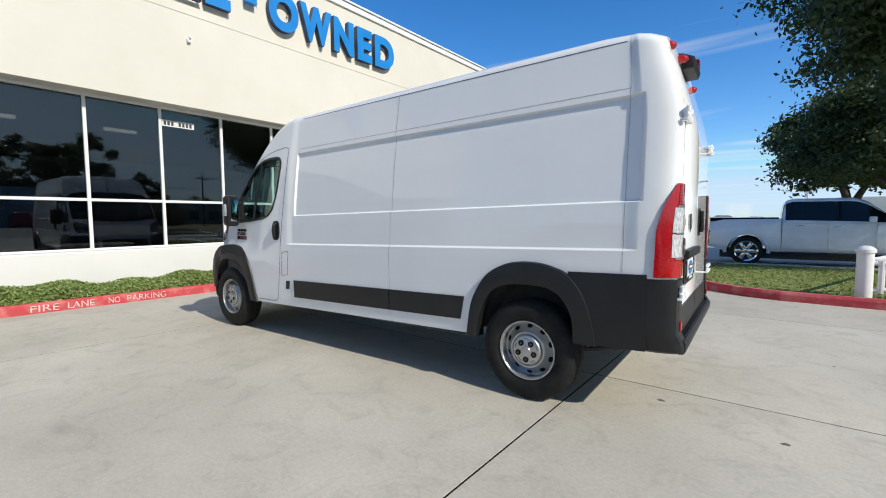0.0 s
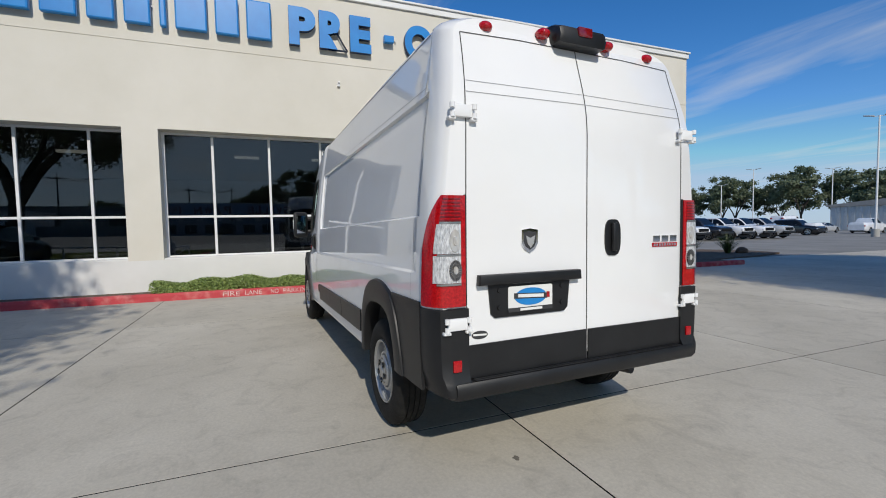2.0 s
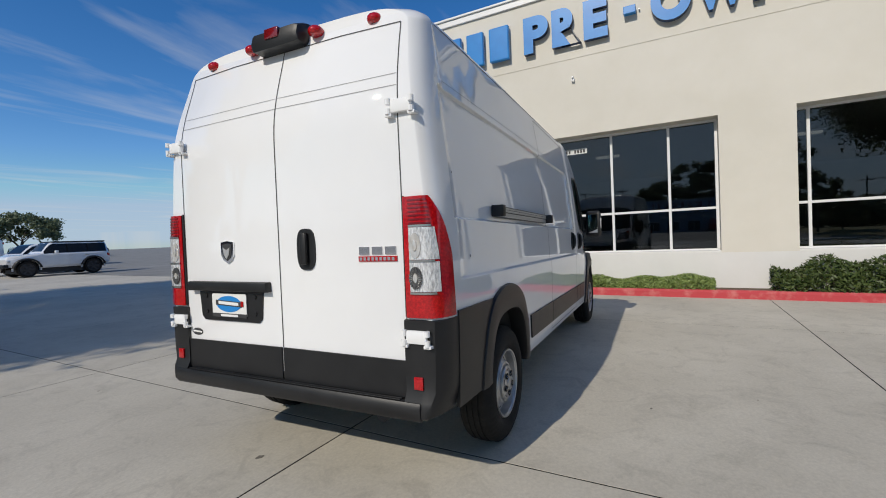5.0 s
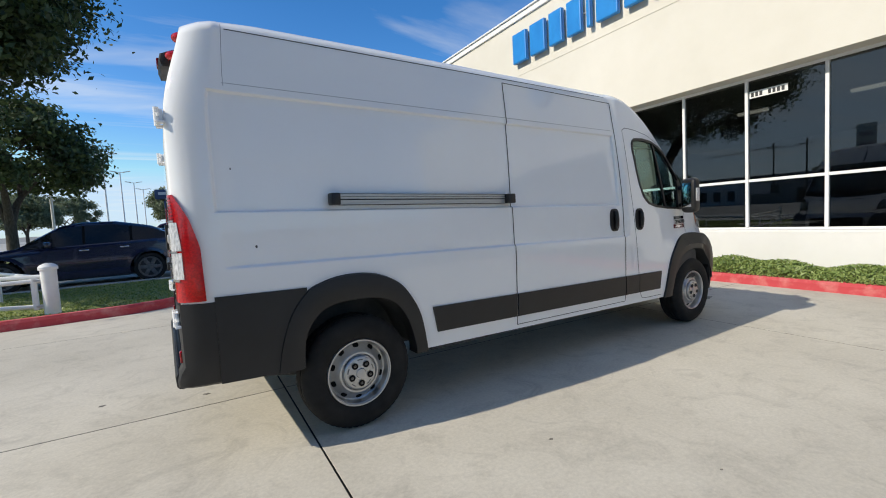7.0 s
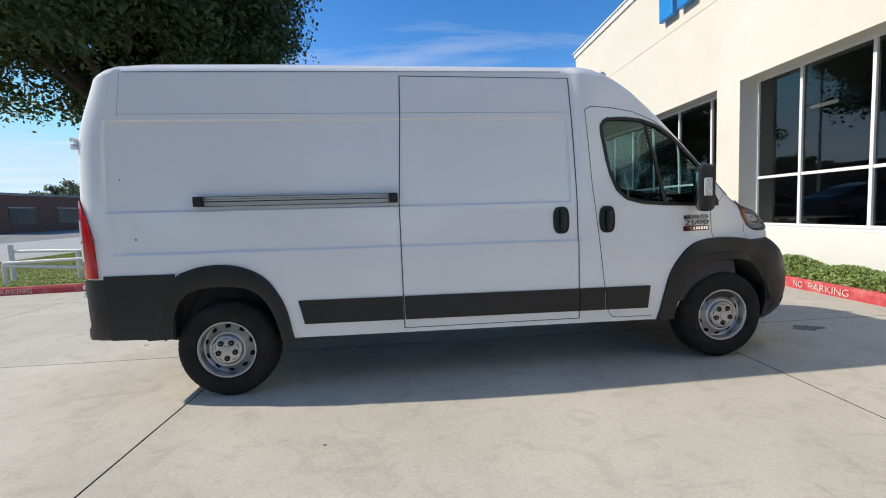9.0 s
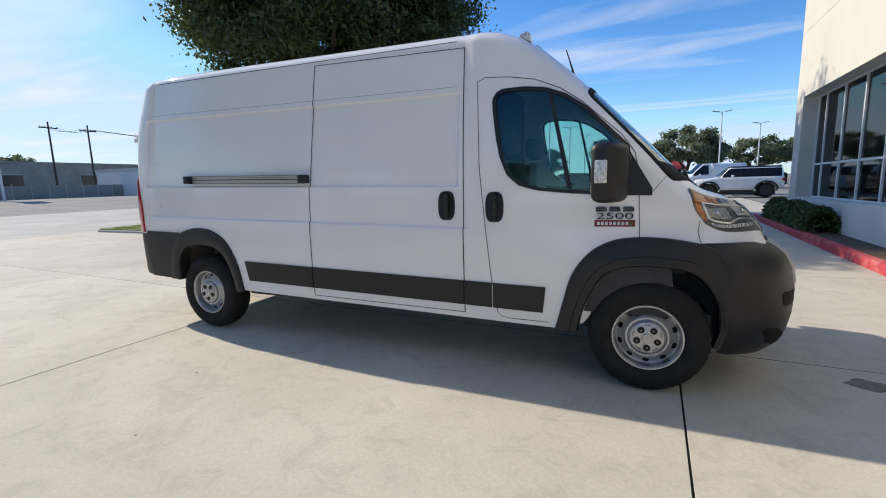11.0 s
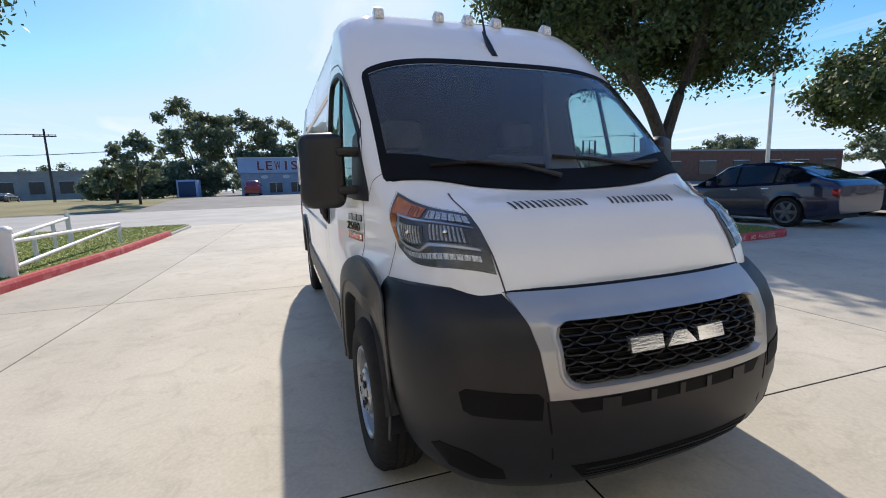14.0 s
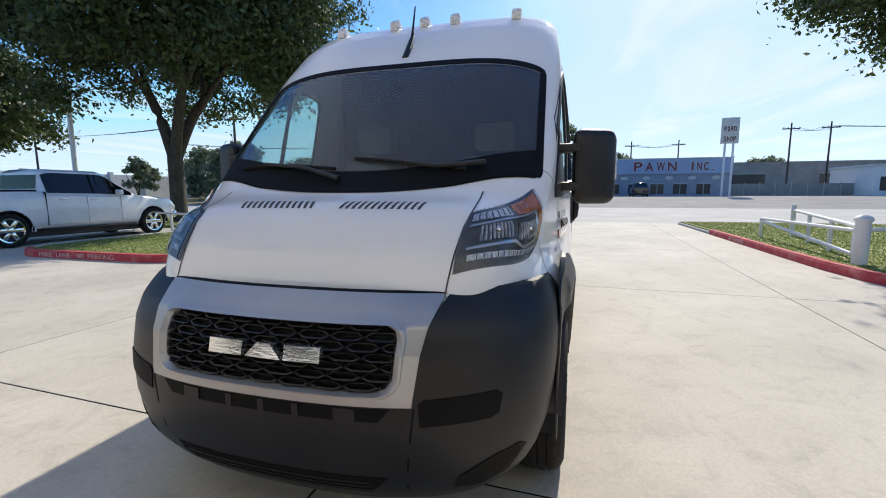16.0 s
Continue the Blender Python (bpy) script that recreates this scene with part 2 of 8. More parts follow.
def concrete_material():
    """Light broom-finished concrete: broad stains, speckle, faint tyre scuffs; every slab a little different."""
    m, n, l, b = nodes_of("light_concrete")
    g = n.new("ShaderNodeNewGeometry")
    oi = n.new("ShaderNodeObjectInfo")
    big = n.new("ShaderNodeTexNoise"); big.inputs["Scale"].default_value = 0.55; big.inputs["Detail"].default_value = 7; big.inputs["Roughness"].default_value = 0.62
    mid = n.new("ShaderNodeTexNoise"); mid.inputs["Scale"].default_value = 3.2; mid.inputs["Detail"].default_value = 8; mid.inputs["Roughness"].default_value = 0.7; mid.inputs["Distortion"].default_value = 1.2
    fine = n.new("ShaderNodeTexNoise"); fine.inputs["Scale"].default_value = 42; fine.inputs["Detail"].default_value = 7; fine.inputs["Roughness"].default_value = 0.75
    for t in (big, mid, fine):
        l.new(g.outputs["Position"], t.inputs["Vector"])
    a = n.new("ShaderNodeMix"); a.data_type = "RGBA"; a.inputs["A"].default_value = (0.455, 0.42, 0.35, 1); a.inputs["B"].default_value = (0.575, 0.535, 0.453, 1)
    r = n.new("ShaderNodeMapRange"); r.inputs["From Min"].default_value = 0.33; r.inputs["From Max"].default_value = 0.66
    l.new(big.outputs["Fac"], r.inputs["Value"]); l.new(r.outputs[0], a.inputs["Factor"])
    st = n.new("ShaderNodeMapRange"); st.inputs["From Min"].default_value = 0.50; st.inputs["From Max"].default_value = 0.74; st.inputs["To Min"].default_value = 0.0; st.inputs["To Max"].default_value = 0.5
    l.new(mid.outputs["Fac"], st.inputs["Value"])
    c = n.new("ShaderNodeMix"); c.data_type = "RGBA"; c.inputs["B"].default_value = (0.28, 0.255, 0.215, 1)
    l.new(st.outputs[0], c.inputs["Factor"]); l.new(a.outputs["Result"], c.inputs["A"])
    hs = n.new("ShaderNodeHueSaturation"); mr = n.new("ShaderNodeMapRange"); mr.inputs["To Min"].default_value = 0.95; mr.inputs["To Max"].default_value = 1.05
    l.new(oi.outputs["Random"], mr.inputs["Value"]); l.new(mr.outputs[0], hs.inputs["Value"]); l.new(c.outputs["Result"], hs.inputs["Color"])
    sp = n.new("ShaderNodeMix"); sp.data_type = "RGBA"; sp.blend_type = "MULTIPLY"; sp.inputs["Factor"].default_value = 1.0
    fr = n.new("ShaderNodeMapRange"); fr.inputs["From Min"].default_value = 0.3; fr.inputs["From Max"].default_value = 0.7; fr.inputs["To Min"].default_value = 0.86; fr.inputs["To Max"].default_value = 1.11
    l.new(fine.outputs["Fac"], fr.inputs["Value"]); l.new(hs.outputs[0], sp.inputs["A"]); l.new(fr.outputs[0], sp.inputs["B"])
    l.new(sp.outputs["Result"], b.inputs["Base Color"])
    b.inputs["Roughness"].default_value = 0.82
    bp = n.new("ShaderNodeBump"); bp.inputs["Strength"].default_value = 0.16; bp.inputs["Distance"].default_value = 0.003
    l.new(fine.outputs["Fac"], bp.inputs["Height"]); l.new(bp.outputs[0], b.inputs["Normal"])
    return m


M["concrete"] = concrete_material()

# ---- modelling helpers ----
def thing(name, label, category, group="", at=(0, 0, 0), rz=0.0):
    ob = new(name)
    ob.empty_display_size = 0.2
    ob.matrix_world = pose(*at, 0, 0, rz)
    return tagged(ob, label, category, group)


def mesh_of(bm, mat, name, smooth=True, angle=35):
    me = bpy.data.meshes.new(name)
    bmesh.ops.recalc_face_normals(bm, faces=bm.faces)
    bm.to_mesh(me)
    bm.free()
    for mt in (mat if isinstance(mat, (list, tuple)) else [mat]):
        me.materials.append(M[mt] if isinstance(mt, str) else mt)
    if smooth:
        me.shade_smooth()
        me.set_sharp_from_angle(angle=radians(angle))
    return me


def part(name, bm, mat, parent=None, label="", smooth=True, angle=35, m=None):
    """Links a bmesh as one mesh object under a thing or a part."""
    ob = new(name, mesh_of(bm, mat, name, smooth, angle))
    if parent is not None:
        ob.parent = parent
    if m is not None:
        ob.matrix_basis = m
    return tagged(ob, label)


def setting(name, bm, mat, label, category, kind="structure", smooth=False):
    return tagged(part(name, bm, mat, None, "", smooth), label, category, kind=kind)


def box(bm, x0, x1, y0, y1, z0, z1, bevel=0.0, seg=2):
    vs = [bm.verts.new(p) for p in ((x0, y0, z0), (x1, y0, z0), (x1, y1, z0), (x0, y1, z0), (x0, y0, z1), (x1, y0, z1), (x1, y1, z1), (x0, y1, z1))]
    fs = [bm.faces.new([vs[i] for i in f]) for f in ((3, 2, 1, 0), (4, 5, 6, 7), (0, 1, 5, 4), (1, 2, 6, 5), (2, 3, 7, 6), (3, 0, 4, 7))]
    if bevel:
        es = list({e for f in fs for e in f.edges})
        bmesh.ops.bevel(bm, geom=es, offset=bevel, segments=seg, affect="EDGES", profile=0.5)
    return vs


def boxes(*dims, bevel=0.0):
    bm = bmesh.new()
    for d in dims:
        box(bm, *d, bevel=bevel)
    return bm


def prism(bm, outline, axis, a, b, bevel=0.0):
    """Extrudes a closed outline (pairs) along an axis from a to b. axis y: pairs are x, z; axis x: pairs are y, z; axis z: pairs are x, y."""
    def at(p, d):
        return {"x": (d, p[0], p[1]), "y": (p[0], d, p[1]), "z": (p[0], p[1], d)}[axis]
    lo, hi = [bm.verts.new(at(p, a)) for p in outline], [bm.verts.new(at(p, b)) for p in outline]
    n = len(outline)
    fs = [bm.faces.new(lo[::-1]), bm.faces.new(hi)]
    fs += [bm.faces.new((lo[i], lo[(i + 1) % n], hi[(i + 1) % n], hi[i])) for i in range(n)]
    if bevel:
        es = list({e for f in fs[:2] for e in f.edges})
        bmesh.ops.bevel(bm, geom=es, offset=bevel, segments=2, affect="EDGES", profile=0.5)
    return fs


def tube(bm, pts, r, n=10, caps=True):
    """A round bar along points; r is one radius or one for each point."""
    pts = [Vector(p) for p in pts]
    rings = []
    for i, p in enumerate(pts):
        d = (pts[min(i + 1, len(pts) - 1)] - pts[max(i - 1, 0)]).normalized()
        s = d.cross(Vector((0, 0, 1)) if abs(d.z) < 0.95 else Vector((1, 0, 0))).normalized()
        u = s.cross(d)
        ri = float(r[i] if isinstance(r, (list, tuple)) else r)
        rings.append([bm.verts.new(p + ri * (math.cos(2 * math.pi * k / n) * s + math.sin(2 * math.pi * k / n) * u)) for k in range(n)])
    for a, b in zip(rings, rings[1:]):
        for k in range(n):
            bm.faces.new((a[k], a[(k + 1) % n], b[(k + 1) % n], b[k]))
    if caps:
        bm.faces.new(rings[0][::-1])
        bm.faces.new(rings[-1])


def lathe(bm, profile, n=48, axis="y", centre=(0, 0, 0), closed=False):
    """Turns (radius, along) pairs round an axis through centre."""
    c = Vector(centre)
    rings = []
    for r, d in profile:
        ring = []
        for k in range(n):
            a = 2 * math.pi * k / n
            p = {"y": (r * math.cos(a), d, r * math.sin(a)), "z": (r * math.cos(a), r * math.sin(a), d), "x": (d, r * math.cos(a), r * math.sin(a))}[axis]
            ring.append(bm.verts.new(c + Vector(p)))
        rings.append(ring)
    pairs = list(zip(rings, rings[1:])) + ([(rings[-1], rings[0])] if closed else [])
    for a, b in pairs:
        for k in range(n):
            bm.faces.new((a[k], a[(k + 1) % n], b[(k + 1) % n], b[k]))
    return rings


def sheet(bm, rows, closed=False):
    """Quads between rows of points."""
    vr = [[bm.verts.new(p) for p in row] for row in rows]
    for a, b in zip(vr, vr[1:]):
        m = len(a)
        for k in range(m if closed else m - 1):
            bm.faces.new((a[k], a[(k + 1) % m], b[(k + 1) % m], b[k]))
    return vr


def thick(bm, d):
    bmesh.ops.recalc_face_normals(bm, faces=bm.faces)
    bmesh.ops.solidify(bm, geom=bm.faces, thickness=d)
    return bm


def spline(pts, n):
    """n points along a smooth open curve through pts."""
    p = np.array(pts, float)
    q = np.vstack([2 * p[0] - p[1], p, 2 * p[-1] - p[-2]])
    out = []
    for s in np.linspace(0, len(p) - 1, n):
        i = min(int(s), len(p) - 2); t = s - i
        a, b, c, d = q[i], q[i + 1], q[i + 2], q[i + 3]
        out.append(tuple(0.5 * ((2 * b) + (c - a) * t + (2 * a - 5 * b + 4 * c - d) * t * t + (3 * b - a - 3 * c + d) * t ** 3)))
    return out


def words(name, body, size, m, mat, parent=None, depth=0.0, label="", squeeze=1.0, bevel=0.0, align="CENTER"):
    """Lettering in the built-in font as a mesh."""
    cu = bpy.data.curves.new(name, "FONT")
    cu.body, cu.size, cu.extrude, cu.align_x, cu.align_y, cu.bevel_depth = body, size, depth, align, "CENTER", bevel
    ob = new(name, cu)
    bpy.context.view_layer.update()
    me = bpy.data.meshes.new_from_object(ob.evaluated_get(bpy.context.evaluated_depsgraph_get()))
    bpy.data.objects.remove(ob)
    me.materials.clear()
    me.materials.append(M[mat])
    ob = new(name, me)
    if parent is not None:
        ob.parent = parent
    ob.matrix_basis = m @ Matrix.Diagonal((squeeze, 1, 1, 1))
    return tagged(ob, label)

# ---- ground, road, drive ----
TURN = -2.4                                   # the shop and the slab joints stand a little askew to the van
SHOP = pose(0, 0, RIDE.z, -0.45, 0, TURN)          # u away from the lot, v along the front, w up
bm = bmesh.new()
box(bm, -900, 900, -900, 900, -0.6, -0.03)
setting("ground", bm, "asphalt", "flat grey paved ground reaching the horizon", "ground")
bm = bmesh.new()
box(bm, -32.0, -13.6, -400, 400, -0.3, -0.012)
setting("road", bm, "street", "wide pale concrete street beyond the lot", "road")


def slab_mesh(w, d):
    bm = bmesh.new()
    box(bm, 0.0055, w - 0.0055, 0.0055, d - 0.0055, -0.12, 0.0, bevel=0.002, seg=1)
    return mesh_of(bm, "concrete", "slab", smooth=False)


pavement = tagged(new("pavement"), "light concrete drive cast in large slabs", "pavement", kind="structure")
pavement.matrix_world = pose(0, 0, 0, 0, 0, TURN)
SLAB_U, SLAB_V = tuple(-0.26 + 4.55 * k for k in range(-4, 2)), 3.52
slab_data = slab_mesh(4.55, SLAB_V)
for u in SLAB_U[1:]:
    for k in range(-14, 14):
        s = new("slab", slab_data)
        s.parent = pavement
        s.matrix_basis = pose(u, 0.11 + SLAB_V * k, 0)
bm = bmesh.new()
box(bm, -13.9, 8.9, -49.2, 49.4, -0.2, -0.0016)
part("joint_bed", bm, "void", pavement, "dark joint filler under the slabs", smooth=False)


def stain(x, y, r, seed):
    """A thin irregular spot on the concrete."""
    rs = random.Random(seed)
    bm = bmesh.new()
    ph = [rs.uniform(0, 6.28) for _ in range(3)]
    ring = [(x + r * (1 + 0.22 * math.sin(2 * a + ph[0]) + 0.15 * math.sin(5 * a + ph[1])) * math.cos(a), y + 0.7 * r * (1 + 0.22 * math.sin(3 * a + ph[2]) + 0.1 * math.sin(7 * a)) * math.sin(a)) for a in np.linspace(0, 2 * math.pi, 28, endpoint=False)]
    prism(bm, ring, "z", 0.0002, 0.0018)
    part("stain", bm, "stain", pavement, "dark oil spot on the concrete", smooth=False)


for k, (x, y, r) in enumerate(((5.45, -0.16, 0.13), (-0.83, 0.37, 0.026), (-1.55, 0.62, 0.024), (0.92, -1.78, 0.012), (-1.9, -1.4, 0.012), (1.4, -2.5, 0.008), (-0.6, 2.9, 0.010))):
    stain(x, y, r, 60 + k)


def kerb_run(pts, w=0.16, h=0.15, name="kerb", label="red painted concrete kerb, worn", mat="kerb"):
    """A kerb with a rounded top along a plan line; its body lies to the left of the line."""
    bm = bmesh.new()
    prof = [(0, -0.05), (0.008, h * 0.7), (0.03, h), (w - 0.02, h), (w, h - 0.02), (w, -0.05)]
    rows = []
    for i, p in enumerate(pts):
        d = Vector(pts[min(i + 1, len(pts) - 1)]) - Vector(pts[max(i - 1, 0)])
        n = Vector((-d.y, d.x)).normalized()
        rows.append([(p[0] + n.x * o, p[1] + n.y * o, z) for o, z in prof])
    vr = sheet(bm, rows)
    bm.faces.new(vr[0]); bm.faces.new(vr[-1][::-1])
    return setting(name, bm, mat, label, "kerb", smooth=False)


def arc(cx, cy, r, a0, a1, n=12):
    return [(cx + r * math.cos(radians(a0 + (a1 - a0) * k / n)), cy + r * math.sin(radians(a0 + (a1 - a0) * k / n))) for k in range(n + 1)]


# islands either side of the drive mouth
ISLAND_N = [(-13.2, 5.2), (-8, 5.15), (-4, 5.1), (-2.6, 5.1)] + arc(-1.9, 6.9, 1.75, -80, 0, 10) + [(-0.15, 8.2)] + arc(-1.25, 8.6, 1.1, 0, 90, 8) + [(-6.6, 9.7)]
ISLAND_S = [(-6.8, -10.9)] + arc(-1.4, -9.7, 1.2, -90, 0, 8) + [(-0.2, -8.6)] + arc(-2.1, -7.0, 1.9, 0, 78, 10) + [(-3.2, -5.0), (-6, -4.75), (-9, -4.65), (-13.2, -4.6)]
kerb_run([(-9.0, 5.16)] + ISLAND_N[1:-6])
kerb_run([(-13.2, 5.2), (-9.0, 5.16)], h=0.08, label="bare low concrete kerb", mat="street")
kerb_run(ISLAND_S[5:-1] + [(-10.0, -4.63)])
kerb_run([(-10.0, -4.63), (-13.2, -4.6)], h=0.08, label="bare low concrete kerb", mat="street")
kerb_run(ISLAND_N[-7:], label="plain pale concrete kerb", mat="street")
kerb_run(ISLAND_S[:6], label="plain pale concrete kerb", mat="street")


def lawn(name, outline, label):
    bm = bmesh.new()
    prism(bm, outline, "z", -0.05, 0.115)
    return setting(name, bm, "grass_soil", label, "lawn")


def inset(pts, d):
    """The plan line moved to its left."""
    out = []
    for i, p in enumerate(pts):
        e = Vector(pts[min(i + 1, len(pts) - 1)]) - Vector(pts[max(i - 1, 0)])
        n = Vector((-e.y, e.x)).normalized() * d
        out.append((p[0] + n.x, p[1] + n.y))
    return out


lawn("lawn", inset(ISLAND_N, 0.08)[:-1] + [(-6.7, 9.6), (-6.7, 60), (-13.2, 60)], "mown green lawn with a red kerb beside the drive")
lawn("lawn", inset(ISLAND_S, 0.08)[1:] + [(-13.2, -60), (-6.9, -60), (-6.9, -10.8)], "mown green lawn with a red kerb beside the drive")
# beyond the street the land rises a little
RISE_FAR = 0.6
bm = bmesh.new()
sheet(bm, [[(x, y, z) for x, z in ((-32.0, -0.03), (-33.0, -0.005), (-47, RISE_FAR), (-900, RISE_FAR))] for y in (-900, 900)])
setting("far_ground", bm, "asphalt", "gently rising grey lots across the street", "ground")
bm = bmesh.new()
sheet(bm, [[(x, y, z) for x, z in ((-33.4, 0.03), (-47, RISE_FAR + 0.02), (-100, RISE_FAR + 0.02))] for y in (-500, -120, -60, -30, -12)])
setting("far_verge", bm, "dry_grass", "dry tan-green field and verge across the street", "lawn")

# planting bed in front of the shop
KERB_U = 6.93
pts = [tuple((pose(0, 0, 0, 0, 0, TURN) @ Vector((KERB_U, v, 0)))[:2]) for v in np.linspace(13.2, -13.4, 30)]
kerb_run(pts)
bm = bmesh.new()
prism(bm, [(KERB_U + 0.1, -13.2), (7.9, -13.2), (7.9, 13.2), (KERB_U + 0.1, 13.2)], "z", -0.05, 0.12)
b_ = setting("planting_bed", bm, "soil", "mulched planting bed between kerb and shop wall", "flower bed")
b_.matrix_world = pose(0, 0, 0, 0, 0, TURN)

# ---- the shop: stucco front with three recessed window bands ----
V0, V1, TOP = -11.4, 12.1, 6.95
WINDOWS = ((4.35, 11.47, 0.84), (-2.75, 3.72, 0.84), (-10.75, -3.98, 0.84))
HEAD, SILL, U0, U1, GLASS = 3.51, 0.84, 7.63, 8.05, 8.0
shop = thing("shop_building", "cream stucco shop with dark recessed windows and white coping", "building")
shop.matrix_world = SHOP
holes = sorted(WINDOWS)
cuts = [V0] + [v for w in holes for v in w[:2]] + [V1]
for a, b in zip(cuts[::2], cuts[1::2]):
    part("pier", boxes((U0, U1 + 0.25, a, b, SILL - 0.05, HEAD)), "stucco", shop, "", smooth=False)
part("wall", boxes((U0, U1 + 0.25, V0, V1, HEAD, 5.24)), "stucco", shop, "cream stucco front wall", smooth=False)
part("wall_joint", boxes((U0 + 0.010, U1 + 0.25, V0, V1, 5.24, 5.252)), "stucco", shop, smooth=False)
part("upper_wall", boxes((U0, U1 + 0.25, V0, V1, 5.252, TOP - 0.2)), "stucco", shop, smooth=False)
bm = boxes((U0 - 0.0, U1 + 0.25, V0, V1, -0.3, SILL - 0.05))
part("plinth", bm, "stucco_white", shop, "white rendered base below the windows", smooth=False)
bm = boxes((U0 - 0.05, U0 + 0.5, V0 - 0.05, V1 + 0.05, TOP - 0.2, TOP - 0.05), (U0 - 0.09, U0 + 0.55, V0 - 0.09, V1 + 0.09, TOP - 0.05, TOP), bevel=0.01)
part("coping", bm, "trim_white", shop, "white metal coping along the roof edge", smooth=False)
bm = boxes((U0 + 0.02, 34, V0, V0 + 0.3, -0.3, TOP - 0.25), (U0 + 0.02, 34, V1 - 0.3, V1, -0.3, TOP - 0.25), (33.7, 34, V0 + 0.3, V1 - 0.3, -0.3, TOP - 0.25))
part("side_wall", bm, "stucco", shop, "", smooth=False)
bm = boxes((U0 + 0.3, 34, V0 + 0.3, V1 - 0.3, TOP - 0.6, TOP - 0.45))
part("roof", bm, "asphalt", shop, "flat grey roof", smooth=False)
bm = boxes((U1 + 0.2, 20, V0 + 0.3, V1 - 0.3, 0.0, 0.1), (19.8, 20, V0 + 0.3, V1 - 0.3, 0.1, 3.8), (U1 + 0.2, 20, V0 + 0.3, V1 - 0.3, 3.7, 3.8))
part("showroom_shell", bm, "showroom", shop, "dim showroom behind the glass", smooth=False)
MULL = {0: (4.99, 6.17, 7.33, 8.48, 9.63, 10.83), 1: (2.76, 1.59, 0.44, -0.71, -1.86), 2: (-4.21, -5.39, -6.56, -7.74, -8.92, -10.07)}
for i, (a, b, sill) in enumerate(WINDOWS):
    win = part("window", boxes((GLASS - 0.03, GLASS + 0.03, a, b, sill - 0.05, sill + 0.02), (GLASS - 0.03, GLASS + 0.03, a, b, HEAD - 0.05, HEAD), bevel=0.004), "mullion", shop, "white-framed dark glass window band", smooth=False)
    bars = [a + 0.025] + sorted(MULL[i]) + [b - 0.025]
    for v in bars:
        part("mullion", boxes((GLASS - 0.045, GLASS + 0.03, v - 0.026, v + 0.026, sill + 0.02, HEAD - 0.05), bevel=0.004), "mullion", win, smooth=False)
    for v, w in zip(bars, bars[1:]):
        part("transom", boxes((GLASS - 0.035, GLASS + 0.025, v + 0.026, w - 0.026, 1.675, 1.725), bevel=0.004), "mullion", win, smooth=False)
        for z0, z1 in ((sill + 0.02, 1.675), (1.725, HEAD - 0.05)):
            g = part("pane", boxes((GLASS - 0.008, GLASS + 0.004, v + 0.026, w - 0.026, z0, z1)), "tint", win, smooth=False)
            g.visible_shadow = False
    part("sill_board", boxes((U0 + 0.02, GLASS - 0.03, a, b, sill - 0.05, sill - 0.012), bevel=0.006), "stucco_white", win, smooth=False)

# ---- the van: high-roof cargo van; x runs forward from the rear axle, y to its left ----
PZ = ([0.30, 0.45, 0.7, 1.0, 1.3, 1.5, 1.8, 2.0, 2.2, 2.35, 2.55], [0.965, 0.985, 0.995, 1.0, 0.992, 0.98, 0.95, 0.925, 0.893, 0.870, 0.842])
TX = ([3.0, 3.4, 3.6, 3.9, 4.1, 4.25, 4.35, 4.45, 4.53, 4.6, 4.7, 4.76], [1.0, 0.988, 0.97, 0.937, 0.905, 0.878, 0.85, 0.815, 0.785, 0.75, 0.69, 0.63])
TL = ([3.9, 4.2, 4.45, 4.6, 4.76], [1.0, 0.985, 0.90, 0.78, 0.60])
TR = ([-0.96, -0.945, -0.92, -0.89, -0.86, -0.80, -0.7], [0.925, 0.948, 0.970, 0.983, 0.9915, 0.9975, 1.0])
ZT = ([-1.0, -0.85, -0.7, -0.45, 0.4, 2.85, 3.0, 3.15, 3.3, 3.49, 3.6, 3.7, 4.0, 4.2, 4.32, 4.38, 4.5, 4.58, 4.66, 4.72, 4.76],
      [2.490, 2.532, 2.553, 2.565, 2.556, 2.500, 2.482, 2.428, 2.335, 2.175, 2.07, 1.972, 1.665, 1.455, 1.335, 1.302, 1.262, 1.205, 1.11, 1.01, 0.94])
HX = ([-1, 2.9, 3.6, 4.1, 4.22, 4.35, 4.6, 4.76], [0.105, 0.115, 0.20, 0.22, 0.20, 0.15, 0.13, 0.10])
AX = ([-1, 2.9, 3.5, 4.1, 4.22, 4.35, 4.6, 4.76], [8.0, 7.5, 4.2, 3.6, 4.0, 5.5, 6.0, 7.0])


def smooth01(t):
    t = min(1.0, max(0.0, t))
    return t * t * (3 - 2 * t)


def press(x, z):
    """Pressed-in side panel and the swage line below it."""
    d = 0.0
    z = z + 0.018 * (x - 1.0)
    if -0.9 < x < 2.9:
        e = min((x + 0.755) * 0.65, 2.73 - x, z - 1.40, 2.07 - z)
        d -= 0.020 * smooth01((e + 0.006) / 0.013)
        d -= 0.016 * smooth01((z - 1.085) / 0.018) * smooth01((2.85 - x) / 0.1) * smooth01((x + 0.75) / 0.1)
    return d


def side_flat(x, z):
    w = np.interp(z, *PZ)
    k = smooth01((z - 0.85) / 0.25)
    return w * (np.interp(x, *TX) * k + np.interp(x, *TL) * (1 - k)) * np.interp(x, *TR)


def side(x, z):
    """Half width of the body at x, z."""
    zt, h, a = np.interp(x, *ZT), np.interp(x, *HX), np.interp(x, *AX)
    w = side_flat(x, z) + press(x, z)
    if z > zt - h:
        w *= max(0.0, 1 - min(1.0, (z - zt + h) / h) ** 2) ** (1 / a)
    return w


